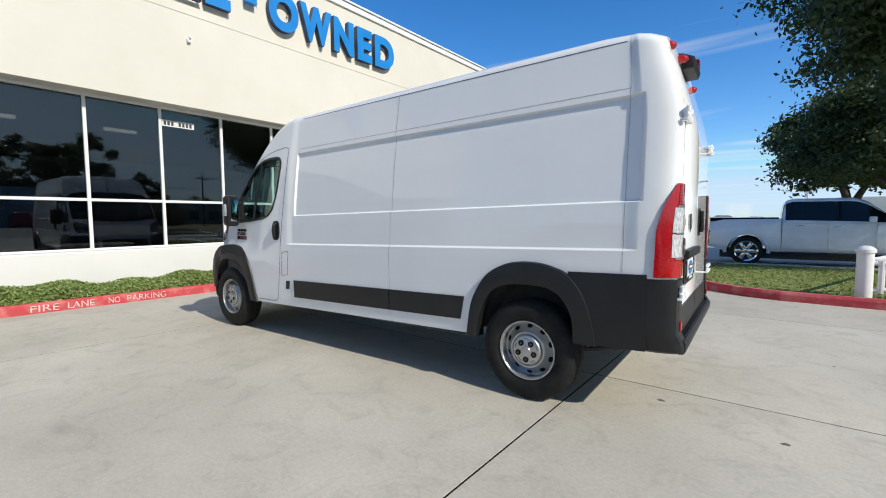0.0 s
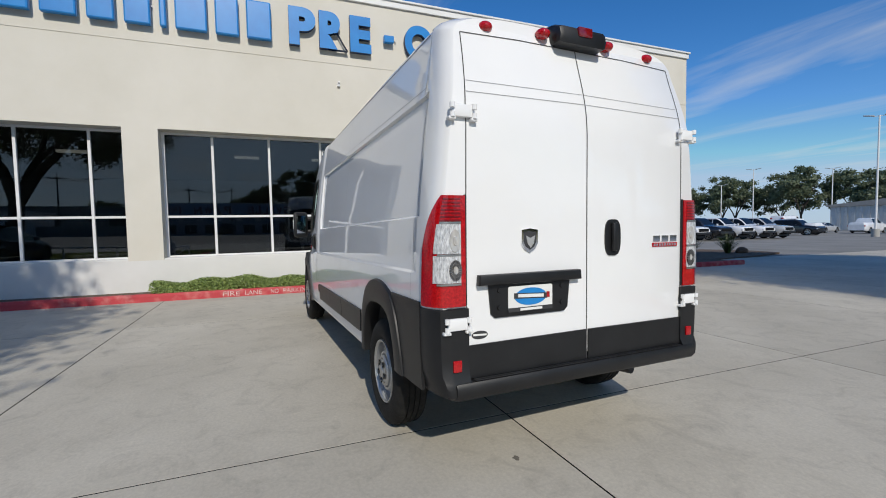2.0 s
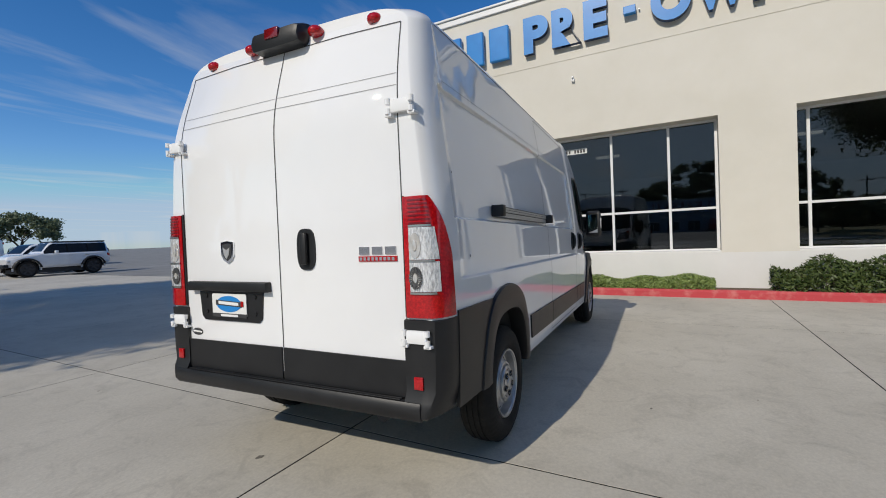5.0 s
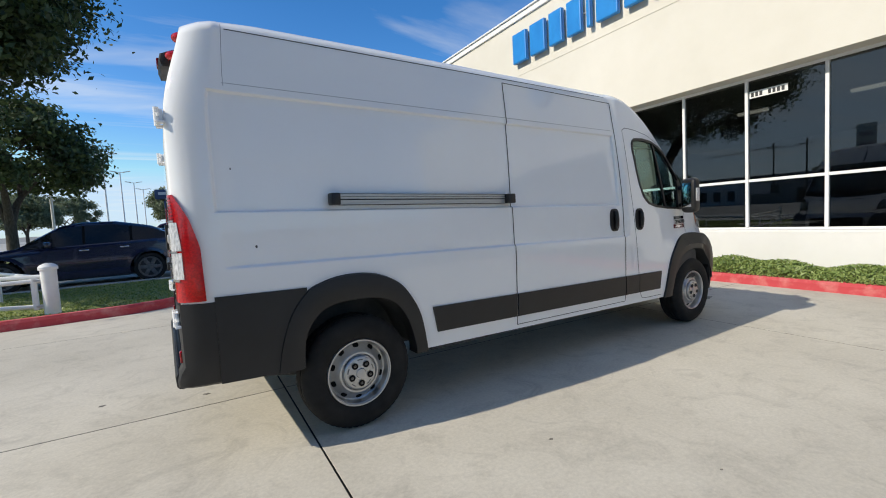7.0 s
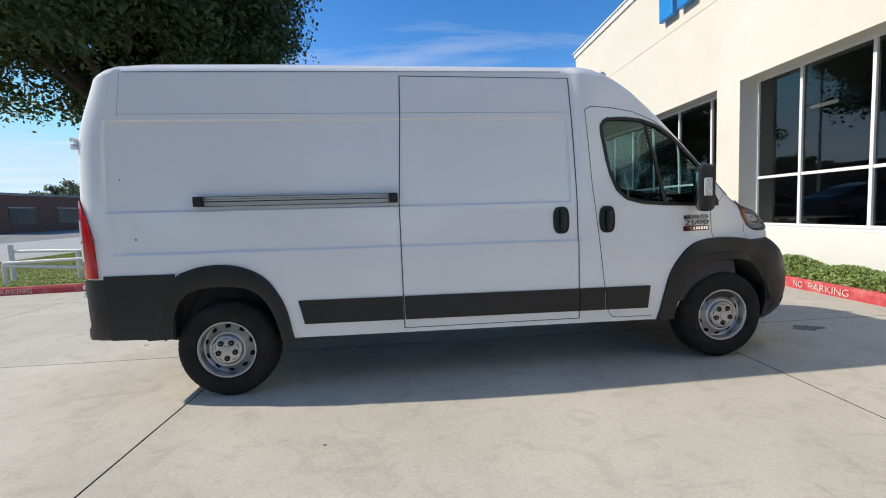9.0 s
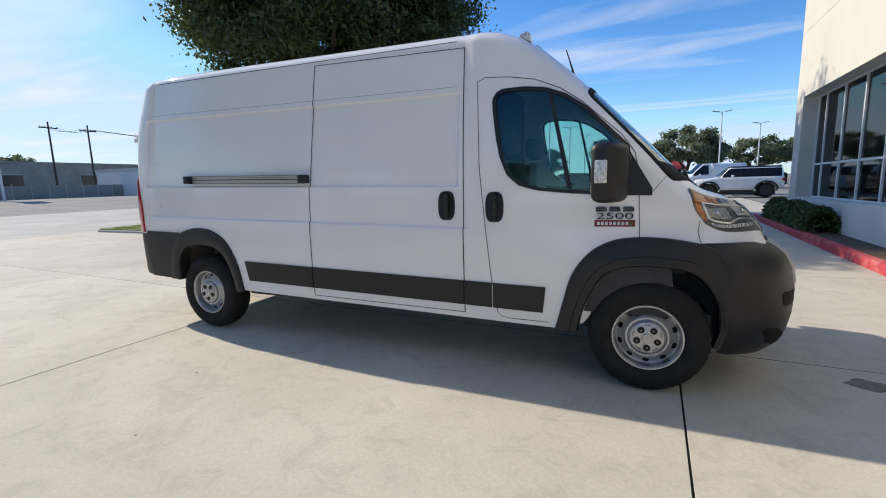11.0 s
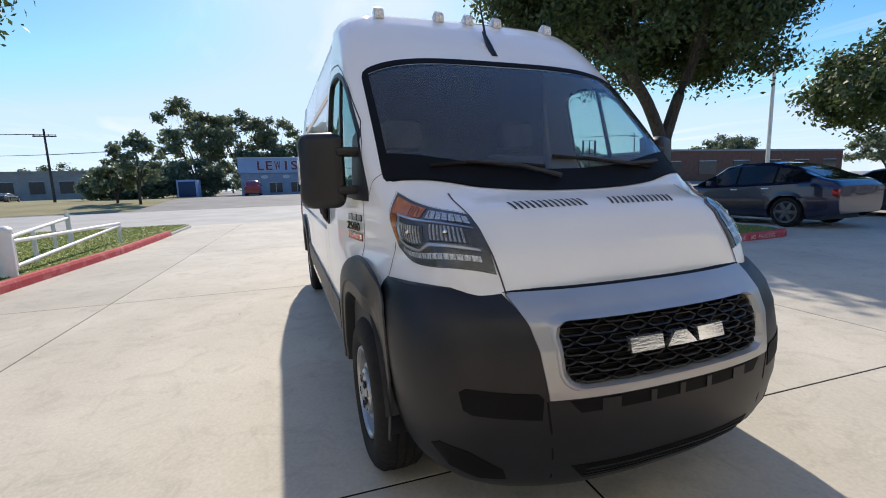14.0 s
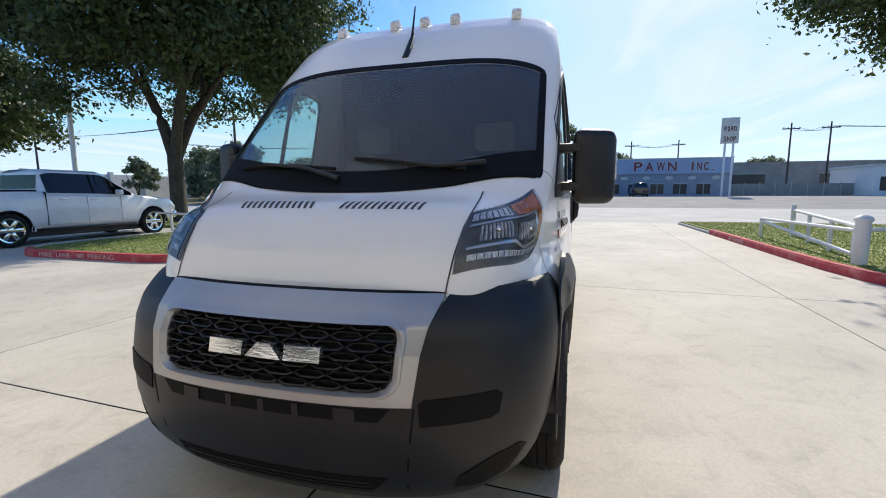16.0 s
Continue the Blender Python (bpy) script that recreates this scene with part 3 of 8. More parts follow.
def crown(x, t):
    """Slight arch of the roof across its width; t runs from 0 in the middle to 1 at the shoulder."""
    return 0.022 * (1 - min(1.0, abs(t)) ** 2) * smooth01((3.3 - x) / 0.5)


def top(x, y):
    """Height of the roof, windscreen or bonnet at x, y."""
    zt, h, a = np.interp(x, *ZT), np.interp(x, *HX), np.interp(x, *AX)
    w = side_flat(x, zt - 0.5 * h)
    return zt - h + h * math.sqrt(max(0.0, 1 - min(1.0, abs(y) / w) ** a)) + crown(x, y / w)


def rear_lean(x, z):
    return 0.13 * smooth01((z - 1.85) / 0.72) ** 1.3 * smooth01((-0.55 - x) / 0.4)


def rear_x(y, z):
    return -0.955 + rear_lean(-0.955, z)


def inside(p, poly):
    c, j = False, len(poly) - 1
    for i in range(len(poly)):
        if (poly[i][1] > p[1]) != (poly[j][1] > p[1]) and p[0] < (poly[j][0] - poly[i][0]) * (p[1] - poly[i][1]) / (poly[j][1] - poly[i][1]) + poly[i][0]:
            c = not c
        j = i
    return c


DOOR_GLASS = [(2.998, 1.95), (3.008, 1.85), (3.028, 1.71), (3.058, 1.57), (3.11, 1.445), (3.19, 1.375), (3.32, 1.338), (3.55, 1.315), (3.88, 1.30), (3.88, 1.60), (3.80, 1.68), (3.62, 1.86), (3.48, 1.955), (3.35, 2.005), (3.2, 2.025), (3.06, 2.022), (3.015, 2.0)]
WHEELS = [(0.0, 0.355), (4.035, 0.355)]


def ws_top(y):
    return 3.615 + 0.005 * (y / 0.83) ** 2


def ws_low(y):
    return 4.36 - 0.20 * (abs(y) / 0.84) ** 2.5


def ws_edge(x):
    return np.interp(x, [3.5, 3.6, 4.0, 4.16], [0.825, 0.834, 0.850, 0.858])


def heights(z0, z1, x):
    """Rows of the side between its foot and the roof's start, close together along the pressed edges."""
    if x > 2.95:
        return np.linspace(z0, z1, len(LEVELS))
    lv = np.array(LEVELS) - 0.018 * (x - 1.0)
    lo_, hi_ = 1.0 - 0.018 * (x - 1.0), 2.2 - 0.018 * (x - 1.0)
    return np.where(lv < lo_, z0 + (lv - lv[0]) * (lo_ - z0) / (lo_ - lv[0]), np.where(lv > hi_, hi_ + (lv - hi_) * (z1 - hi_) / (lv[-1] - hi_), lv))


van = thing("cargo_van", "white high-roof cargo van with black lower cladding and steel wheels", "van", at=RIDE)
xs = sorted(set([round(v, 3) for v in list(np.arange(-0.94, 4.76, 0.03)) + [-0.955, -0.95, 4.76] + list(np.arange(-0.785, -0.730, 0.005)) + list(np.arange(2.720, 2.739, 0.003))]))
LEVELS = sorted(set(round(v, 4) for v in list(np.linspace(0.30, 2.45, 78)) + [c + k * 0.0028 for c, k0, k1 in ((1.40, -3, 4), (2.07, -4, 3), (1.094, -4, 5)) for k in range(k0, k1)]))
bm = bmesh.new()
rows = []
for x in xs:
    zt, h, a = np.interp(x, *ZT), np.interp(x, *HX), np.interp(x, *AX)
    half = [(side_flat(x, z) + press(x, z), z) for z in heights(np.interp(x, [-0.42, -0.36, 0.5, 3.43], [0.62, 0.43, 0.42, 0.365]), zt - h, x)]
    half += [((side_flat(x, zt - h + h * math.sin(f)) + press(x, zt - h)) * math.cos(f) ** (2 / a), zt - h + h * math.sin(f) + crown(x, math.cos(f) ** (2 / a))) for f in np.linspace(0, math.pi / 2, 22)[1:]]
    ring = [(x + rear_lean(x, z), y, z) for y, z in half] + [(x + rear_lean(x, z), -y, z) for y, z in half[-2::-1]]
    rows.append(ring)
vr = sheet(bm, rows)
for ring in (vr[0], vr[-1]):
    n = len(ring)
    for i in range(n // 2):
        q = [ring[i], ring[i + 1], ring[n - 2 - i], ring[n - 1 - i]]
        q = list(dict.fromkeys(q))
        if len(q) > 2:
            bm.faces.new(q)
gone = []
for f in bm.faces:
    c = f.calc_center_median()
    if abs(c.y) > 0.6 and any(((c.x - wx) / 0.47) ** 2 + ((c.z - wz) / 0.555) ** 2 < 1 for wx, wz in WHEELS):
        gone.append(f)
    elif abs(c.y) > 0.7 and inside((c.x, c.z), DOOR_GLASS):
        gone.append(f)
    elif c.z > 1.25 and ws_top(c.y) + 0.02 < c.x < ws_low(c.y) - 0.02 and abs(c.y) < ws_edge(c.x) - 0.015:
        gone.append(f)
bmesh.ops.delete(bm, geom=gone, context="FACES")
part("body", bm, "paint", van, "white painted steel body shell", angle=40)


def on_side(poly, s, out, mat, name, parent, label="", depth=0.012, step=0.06, hole=None):
    """A panel cut to an outline in x, z, laid on the van's side (s is 1 on its left, -1 on its right)."""
    bm = bmesh.new()
    prism(bm, poly, "y", 0, 1)
    bmesh.ops.triangulate(bm, faces=bm.faces)
    bm.free()
    bm = bmesh.new()
    vs = [bm.verts.new((x, 0, z)) for x, z in poly]
    bm.faces.new(vs)
    x0, x1 = min(p[0] for p in poly), max(p[0] for p in poly)
    z0, z1 = min(p[1] for p in poly), max(p[1] for p in poly)
    for co, no, a, b in (((1, 0, 0), (1, 0, 0), x0, x1), ((0, 0, 1), (0, 0, 1), z0, z1)):
        k = a + step
        while k < b - 0.01:
            bmesh.ops.bisect_plane(bm, geom=bm.verts[:] + bm.edges[:] + bm.faces[:], plane_co=Vector(co) * k, plane_no=no)
            k += step
    outer = {v: v.co.copy() for v in bm.verts}
    for v in bm.verts:
        v.co.y = s * (side(v.co.x, v.co.z) + out)
    ret = bmesh.ops.extrude_face_region(bm, geom=bm.faces[:])
    for v in [g for g in ret["geom"] if isinstance(g, bmesh.types.BMVert)]:
        v.co.y -= s * depth
    return part(name, bm, mat, parent, label, angle=40)


def seam_line(name, pts, s, parent, w=0.0055, out=0.0015, mat="seam", where="side"):
    """A narrow dark gap between panels, following the surface. where side: pts are x, z; rear: y, z; top: x, y."""
    fine = []
    for a, b in zip(pts, pts[1:]):
        n = max(1, int(math.dist(a, b) / 0.012))
        fine += [tuple(np.array(a) + (np.array(b) - np.array(a)) * k / n) for k in range(n)]
    fine.append(pts[-1])
    bm = bmesh.new()
    rows = []
    for i, p in enumerate(fine):
        d = np.array(fine[min(i + 1, len(fine) - 1)]) - np.array(fine[max(i - 1, 0)])
        n = np.array((-d[1], d[0])) / (np.hypot(*d) + 1e-9) * w / 2
        row = []
        for q in (np.array(p) + n, np.array(p) - n):
            if where == "side":
                row.append((q[0], s * (side(q[0], q[1]) + out), q[1]))
            elif where == "rear":
                row.append((rear_x(q[0], q[1]) - out, q[0], q[1]))
            else:
                row.append((q[0] + 0.7 * out, q[1], top(q[0], q[1]) + out))
        rows.append(row)
    sheet(bm, rows)
    return part(name, bm, mat, parent, smooth=False)


def band(name, outer, inner, put, mat, parent, label="", lip=0.006):
    """A frame between two loops of equal count; put maps a loop point and an offset to space."""
    bm = bmesh.new()
    rows = [[put(p, -0.004) for p in outer], [put(p, lip) for p in outer], [put(p, lip) for p in inner], [put(p, -0.02) for p in inner]]
    sheet(bm, rows, closed=True)
    return part(name, bm, mat, parent, label, angle=50)


def loop(pts, n):
    """n points evenly round a closed outline."""
    p = [np.array(q, float) for q in pts] + [np.array(pts[0], float)]
    seg = [np.linalg.norm(b - a) for a, b in zip(p, p[1:])]
    acc = np.concatenate([[0], np.cumsum(seg)])
    out = []
    for s in np.linspace(0, acc[-1], n, endpoint=False):
        i = int(np.searchsorted(acc, s, side="right")) - 1
        i = min(i, len(seg) - 1)
        out.append(p[i] + (p[i + 1] - p[i]) * (s - acc[i]) / max(seg[i], 1e-9))
    return out


def shrink(lp, d):
    """Moves a closed loop inwards by d."""
    n = len(lp)
    area = sum(lp[i][0] * lp[(i + 1) % n][1] - lp[(i + 1) % n][0] * lp[i][1] for i in range(n))
    out = []
    for i in range(n):
        t = lp[(i + 2) % n] - lp[i - 2]
        m = np.array((-t[1], t[0])) / (np.linalg.norm(t) + 1e-9) * (1 if area > 0 else -1)
        out.append(lp[i] + m * d)
    return out


def grid_sheet(rows, d=0.0):
    bm = bmesh.new()
    sheet(bm, rows)
    if d:
        thick(bm, d)
    return bm


# panel gaps of the body
for s in (1, -1):
    seam_line("rear_seam", [(-0.655, 0.98 if s > 0 else 2.13), (-0.655, 2.20), (-0.635, 2.50)], s, van, 0.0035, mat="seam_light")
    seam_line("cab_seam", [(2.875, 2.10), (2.90, 1.5), (2.985, 0.72), (3.03, 0.45)], s, van)
    seam_line("cab_seam", [(2.875, 2.10), (2.93, 2.125), (3.10, 2.11), (3.28, 2.075), (3.45, 2.0), (3.60, 1.895), (3.84, 1.675), (3.92, 1.56), (3.95, 1.42), (3.955, 1.25), (3.965, 1.02)], s, van)
    seam_line("cab_seam", [(3.03, 0.45), (3.06, 0.415), (3.12, 0.405), (3.40, 0.402)], s, van)
    seam_line("wing_seam", [(4.035, 1.31), (4.07, 1.36), (4.12, 1.415)], s, van, 0.004)
    seam_line("wing_seam", [(4.32, 0.98), (4.30, 1.05), (4.31, 1.12)], s, van, 0.004)
    seam_line("gutter_seam", [(-0.70, 2.150), (1.0, 2.118), (2.72, 2.087)], s, van, 0.004, 0.001, "seam_light")
    seam_line("gutter_seam", [(-0.62, 2.462), (2.7, 2.415)], s, van, 0.006)
seam_line("fixed_panel_seam", [(1.33, 0.46), (1.33, 1.06), (1.325, 2.09), (1.32, 2.46)], 1, van, 0.004, mat="seam_light")
seam_line("slide_door_gap", [(1.355, 0.44), (1.36, 1.40), (1.40, 2.09), (1.41, 2.40)], -1, van, 0.008, 0.003)
seam_line("slide_door_gap", [(2.775, 0.42), (2.775, 1.36), (2.765, 2.05), (2.76, 2.36)], -1, van, 0.008, 0.003)
seam_line("slide_door_gap", [(1.41, 2.40), (2.76, 2.36)], -1, van, 0.006)
seam_line("slide_door_gap", [(1.355, 0.44), (2.775, 0.42)], -1, van, 0.006)
seam_line("filler_flap", [(2.815, 0.98), (2.925, 0.965), (2.945, 0.71), (2.835, 0.72), (2.815, 0.98)], 1, van, 0.005)
on_side([(2.80, 0.655), (2.865, 0.652), (2.875, 0.56), (2.815, 0.565)], 1, 0.003, "plastic", "step_vent", van)
# bonnet gaps
for s in (1, -1):
    seam_line("bonnet_gap", [(4.735, s * 0.575), (4.66, s * 0.59), (4.50, s * 0.625), (4.33, s * 0.63)], 1, van, 0.006, 0.002, "seam", "top")


# lower rub strips
def zr(z, x):
    return z - 0.019 * (x - 1.36)


def strip(x0, x1, s, slant0=0.0, slant1=0.0):
    poly = [(x0, zr(0.695, x0)), (x1, zr(0.695, x1)), (x1 - slant1, zr(0.51, x1)), (x0 + slant0, zr(0.51, x0))]
    on_side(poly, s, 0.012, "plastic", "rub_strip", van, "black plastic rub strip", 0.018)


strip(0.56, 1.35, -1, 0.035); strip(1.365, 2.77, -1); strip(2.782, 2.99, -1); strip(3.0, 3.38, -1, 0, 0.02)
strip(0.53, 1.325, 1, 0.04); strip(1.335, 2.72, 1)

# rear quarter cladding
for s in (1, -1):
    on_side([(-0.80, 0.975), (-0.31, 0.965), (-0.31, 0.94), (-0.24, 0.80), (-0.295, 0.745), (-0.335, 0.66), (-0.345, 0.55), (-0.345, 0.478), (-0.80, 0.495)], s, 0.010, "plastic", "rear_cladding", van, "black plastic rear cladding", 0.018)


# wheel arch flares: a band between an outer and an inner edge
FRONT_OUT = [(3.44, 0.36), (3.46, 0.42), (3.50, 0.58), (3.555, 0.765), (3.66, 0.912), (3.79, 0.992), (3.95, 1.02), (4.15, 1.015), (4.34, 0.978), (4.42, 0.92), (4.465, 0.80), (4.485, 0.62), (4.48, 0.45), (4.45, 0.33)]
FRONT_IN = [(3.60, 0.36), (3.607, 0.42), (3.645, 0.56), (3.745, 0.752), (3.857, 0.817), (3.96, 0.835), (4.075, 0.834), (4.19, 0.822), (4.28, 0.795), (4.365, 0.725), (4.42, 0.62), (4.44, 0.54), (4.442, 0.45), (4.41, 0.33)]
REAR_OUT = [(-0.505, 0.48), (-0.475, 0.64), (-0.41, 0.82), (-0.31, 0.943), (-0.22, 0.986), (-0.108, 1.012), (0.034, 1.016), (0.175, 0.988), (0.313, 0.913), (0.402, 0.798), (0.465, 0.657), (0.503, 0.45), (0.508, 0.405)]
REAR_IN = [(-0.350, 0.48), (-0.345, 0.60), (-0.31, 0.715), (-0.245, 0.795), (-0.172, 0.832), (-0.09, 0.845), (0.004, 0.848), (0.10, 0.842), (0.194, 0.822), (0.285, 0.763), (0.357, 0.647), (0.405, 0.48), (0.412, 0.405)]


def flare(outer, inner, s):
    o_, i_ = spline(outer, 60), spline(inner, 60)
    front = outer[0][0] > 2
    bm = bmesh.new()
    rows = []
    for (x0, z0), (x1, z1) in zip(o_, i_):
        row = []
        for t, o in ((0.0, 0.0), (0.03, 0.018), (0.30, 0.026), (0.62, 0.026), (0.66, 0.018), (0.95, 0.016), (1.0, 0.004), (1.0, -0.09)) if front else ((0.0, 0.0), (0.04, 0.020), (0.35, 0.028), (0.85, 0.026), (0.97, 0.020), (1.0, 0.004), (1.0, -0.09)):
            x, z = x0 + (x1 - x0) * t, z0 + (z1 - z0) * t
            y = max(side(min(x, 4.28), max(z, 0.4)), 0.95 if front else 0.0)
            if front:
                o = o * (1 - 0.65 * smooth01((x - 4.25) / 0.15)) if o > 0 else o
            row.append((x, s * (y + o), z))
        rows.append(row)
    sheet(bm, rows)
    return part("wheel_arch", bm, "plastic", van, "black plastic wheel arch flare", angle=40)


def well(cx, s, a, b):
    bm = bmesh.new()
    rows = []
    for y in (0.975, 0.90, 0.60):
        rows.append([(cx + a * math.cos(radians(t)), s * y, 0.355 + b * math.sin(radians(t))) for t in np.linspace(11, 169, 40)])
    vr = sheet(bm, rows)
    bm.faces.new(vr[-1])
    return part("wheel_well", bm, "liner" if cx < 2 else "interior", van, "dark wheel well liner")


for s in (1, -1):
    flare(REAR_OUT, REAR_IN, s)
    flare(FRONT_OUT, FRONT_IN, s)
    well(0.0, s, 0.45, 0.53); well(4.035, s, 0.45, 0.51)
    # white strip for the liner edge brightened by light off the concrete
    bm = bmesh.new()
    edge_ = spline(FRONT_IN, 60)[4:24]
    sheet(bm, [[(x + d, s * y, z - 0.2 * d) for d, y in ((0.004, 0.955), (0.014, 0.945), (0.042 * smooth01(k / 5 + 0.3) * smooth01((19 - k) / 6 + 0.1) + 0.014, 0.93))] for k, (x, z) in enumerate(edge_)])
    part("arch_lit_edge", bm, "paint", van, "pale strip painting the lit liner edge inside the arch")


# wheels
def wheel(cx, s):
    w = part("wheel", boxes((-0.05, 0.05, -0.09, 0.0, -0.05, 0.05), bevel=0.01), "interior", van, "steel wheel with black tyre", m=pose(cx, s * 0.98, 0.362, 0, 0, 0 if s > 0 else 180) @ Matrix.Scale(0.986, 4))
    bm = bmesh.new()
    prof = [(0.222, -0.012), (0.235, 0.0), (0.27, 0.012), (0.31, 0.010), (0.340, -0.004), (0.356, -0.022), (0.364, -0.035), (0.364, -0.062), (0.358, -0.064), (0.358, -0.072), (0.367, -0.074), (0.368, -0.100), (0.361, -0.102), (0.361, -0.110), (0.368, -0.112),
            (0.368, -0.138), (0.358, -0.140), (0.358, -0.148), (0.364, -0.150), (0.364, -0.178), (0.350, -0.20), (0.31, -0.214), (0.235, -0.205), (0.222, -0.19)]
    prof = [(r_ * (1.026 if r_ > 0.3 else 1.0), d_) for r_, d_ in prof]
    for (r0, d0), ring in zip(prof, lathe(bm, prof, 216)):
        if r0 > 0.345:                                    # blocks of the tread, cut into the shoulder
            for k, v_ in enumerate(ring):
                cut = 0.991 if (k + (2 if d0 < -0.1 else 0)) % 4 < 1 else 1.0
                if -0.06 > d0 > -0.155:
                    cut = 0.988 if (k * 2 + int(abs(d0) * 400)) % 9 < 1 else 1.0
                v_.co.x *= cut
                v_.co.z *= cut
    part("tyre", bm, "rubber", w, "black ribbed tyre", angle=30)
    bm = bmesh.new()
    lathe(bm, [(0.0, -0.208), (0.16, -0.208), (0.224, -0.202), (0.224, -0.19)], 40)
    part("brake_drum", bm, "interior", w, "dark brake drum")
    bm = bmesh.new()
    lathe(bm, [(0.224, -0.20), (0.224, -0.010), (0.2195, 0.001), (0.211, 0.0), (0.207, -0.010), (0.2045, -0.012), (0.202, -0.030), (0.197, -0.064), (0.187, -0.071), (0.166, -0.057), (0.147, -0.034), (0.134, -0.018), (0.122, -0.017), (0.114, -0.027), (0.0, -0.032)], 72)
    rim = part("rim", bm, "steel", w, "silver painted steel rim with round vent holes")
    # black discs on the rim paint the shade of its holes
    for k in range(10):
        a = 2 * math.pi * (k + 0.5) / 10
        bm = bmesh.new()
        lathe(bm, [(0.0, 0.0), (0.020, 0.0), (0.0225, -0.006)], 18)
        part("vent_hole", bm, "void", rim, m=Matrix.Rotation(a, 4, "Y") @ Matrix.Translation((0.175, -0.0605, 0)) @ Matrix.Rotation(radians(-33), 4, "Z"))
    bm = bmesh.new()
    lathe(bm, [(0.112, -0.03), (0.110, -0.008), (0.103, 0.0), (0.07, 0.006), (0.034, 0.008), (0.030, 0.014), (0.0, 0.016)], 48)
    cap = part("hub_cap", bm, "steel", w, "silver hub cap with five nut holes")
    for k in range(5):
        a = 2 * math.pi * k / 5 + math.pi / 2
        bm = bmesh.new()
        lathe(bm, [(0.0, 0.0), (0.018, 0.0), (0.0215, 0.003)], 18)
        part("nut_hole", bm, "void", cap, m=Matrix.Rotation(a, 4, "Y") @ Matrix.Translation((0.066, 0.009, 0)))
        bm = bmesh.new()
        lathe(bm, [(0.0, 0.007), (0.004, 0.007), (0.0055, 0.003), (0.010, 0.003), (0.0115, 0.0)], 6)
        part("wheel_nut", bm, "badge", cap, m=Matrix.Rotation(a, 4, "Y") @ Matrix.Translation((0.066, 0.0095, 0)))
        bm = bmesh.new()
        tube(bm, [(0.089 * math.cos(t), 0.0035, 0.089 * math.sin(t)) for t in np.linspace(-0.2, 0.2, 6)], 0.003, 6)
        part("hub_slot", bm, "lamp_bezel", cap, m=Matrix.Rotation(a + math.pi / 5, 4, "Y"))
    return w


for cx in (0.0, 4.035):
    for s in (1, -1):
        wheel(cx, s)

# underside
bm = boxes((-0.55, 3.5, -0.66, 0.66, 0.395, 0.46), (3.5, 4.6, -0.55, 0.55, 0.26, 0.46), (0.55, 3.3, -0.965, 0.965, 0.385, 0.42), bevel=0.02)
part("underbody", bm, "interior", van, "dark underbody and chassis rails")
bm = bmesh.new()
tube(bm, [(0, -0.80, 0.36), (0, 0.80, 0.36)], 0.055, 14)
part("rear_axle", bm, "interior", van)
for s in (1, -1):
    bm = bmesh.new()
    tube(bm, [(-0.62, s * 0.58, 0.40), (-0.3, s * 0.58, 0.34), (0.0, s * 0.58, 0.30), (0.4, s * 0.58, 0.35)], 0.03, 8)
    part("leaf_spring", bm, "interior", van)
bm = bmesh.new()
tube(bm, [(-0.3, -0.50, 0.37), (-0.6, -0.50, 0.38), (-0.80, -0.54, 0.39)], 0.035, 14)
part("exhaust_pipe", bm, "interior", van, "dull steel exhaust tip")

# sliding door rail and handles
bm = bmesh.new()
for z0, z1, o in ((-0.033, -0.004, 0.028), (0.004, 0.033, 0.030)):
    rows = [[(x, -(side(x, zr(1.458, x)) + d), zr(1.458, x) + z) for d, z in ((0.0, z0), (o, z0), (o, z1), (0.0, z1))] for x in np.linspace(-0.075, 1.30, 24)]
    sheet(bm, rows)
rail = part("door_rail", bm, "rail_metal", van, "dull aluminium sliding-door rail")
bm = bmesh.new()
sheet(bm, [[(x, -(side(x, zr(1.458, x)) + d), zr(1.458, x) + z) for d, z in ((0.0, -0.004), (0.020, -0.004), (0.020, 0.004), (0.0, 0.004))] for x in np.linspace(-0.075, 1.30, 24)])
part("rail_slot", bm, "plastic", rail, "dark slot of the rail")
for z0, z1, o in ((-0.037, -0.0335, 0.031), (0.0335, 0.037, 0.032), (0.017, 0.0195, 0.0315)):
    bm = bmesh.new()
    sheet(bm, [[(x, -(side(x, zr(1.458, x)) + d), zr(1.458, x) + z) for d, z in ((0.0, z0), (o, z0), (o, z1), (0.0, z1))] for x in np.linspace(-0.075, 1.30, 24)])
    part("rail_lip", bm, "plastic", rail, "thin dark lip of the rail")
for x0, x1 in ((-0.128, -0.07), (1.285, 1.352)):
    part("rail_end", boxes((x0, x1, -1.03, -0.95, zr(1.458, x0) - 0.037, zr(1.458, x0) + 0.037), bevel=0.008), "plastic", rail, "black plastic rail end")


def grip(x, z, s, parent):
    pl = [(x + 0.066 * abs(math.cos(t)) ** 0.6 * math.copysign(1, math.cos(t)), z + 0.108 * abs(math.sin(t)) ** 0.75 * math.copysign(1, math.sin(t))) for t in np.linspace(0, 2 * math.pi, 28, endpoint=False)]
    h = on_side(pl, s, 0.008, "plastic", "door_handle", parent, "black recessed door handle", 0.015)
    bm = bmesh.new()
    y = side(x, z) + 0.022
    tube(bm, [(x + 0.005, s * (y - 0.014), z - 0.088), (x + 0.005, s * y, z - 0.06), (x + 0.005, s * (y + 0.006), z), (x + 0.005, s * y, z + 0.06), (x + 0.005, s * (y - 0.014), z + 0.088)], [0.016, 0.02, 0.021, 0.02, 0.016], 10)
    part("lever", bm, "plastic", h)


grip(2.64, 1.227, -1, van); grip(3.015, 1.218, -1, van); grip(3.03, 1.205, 1, van)

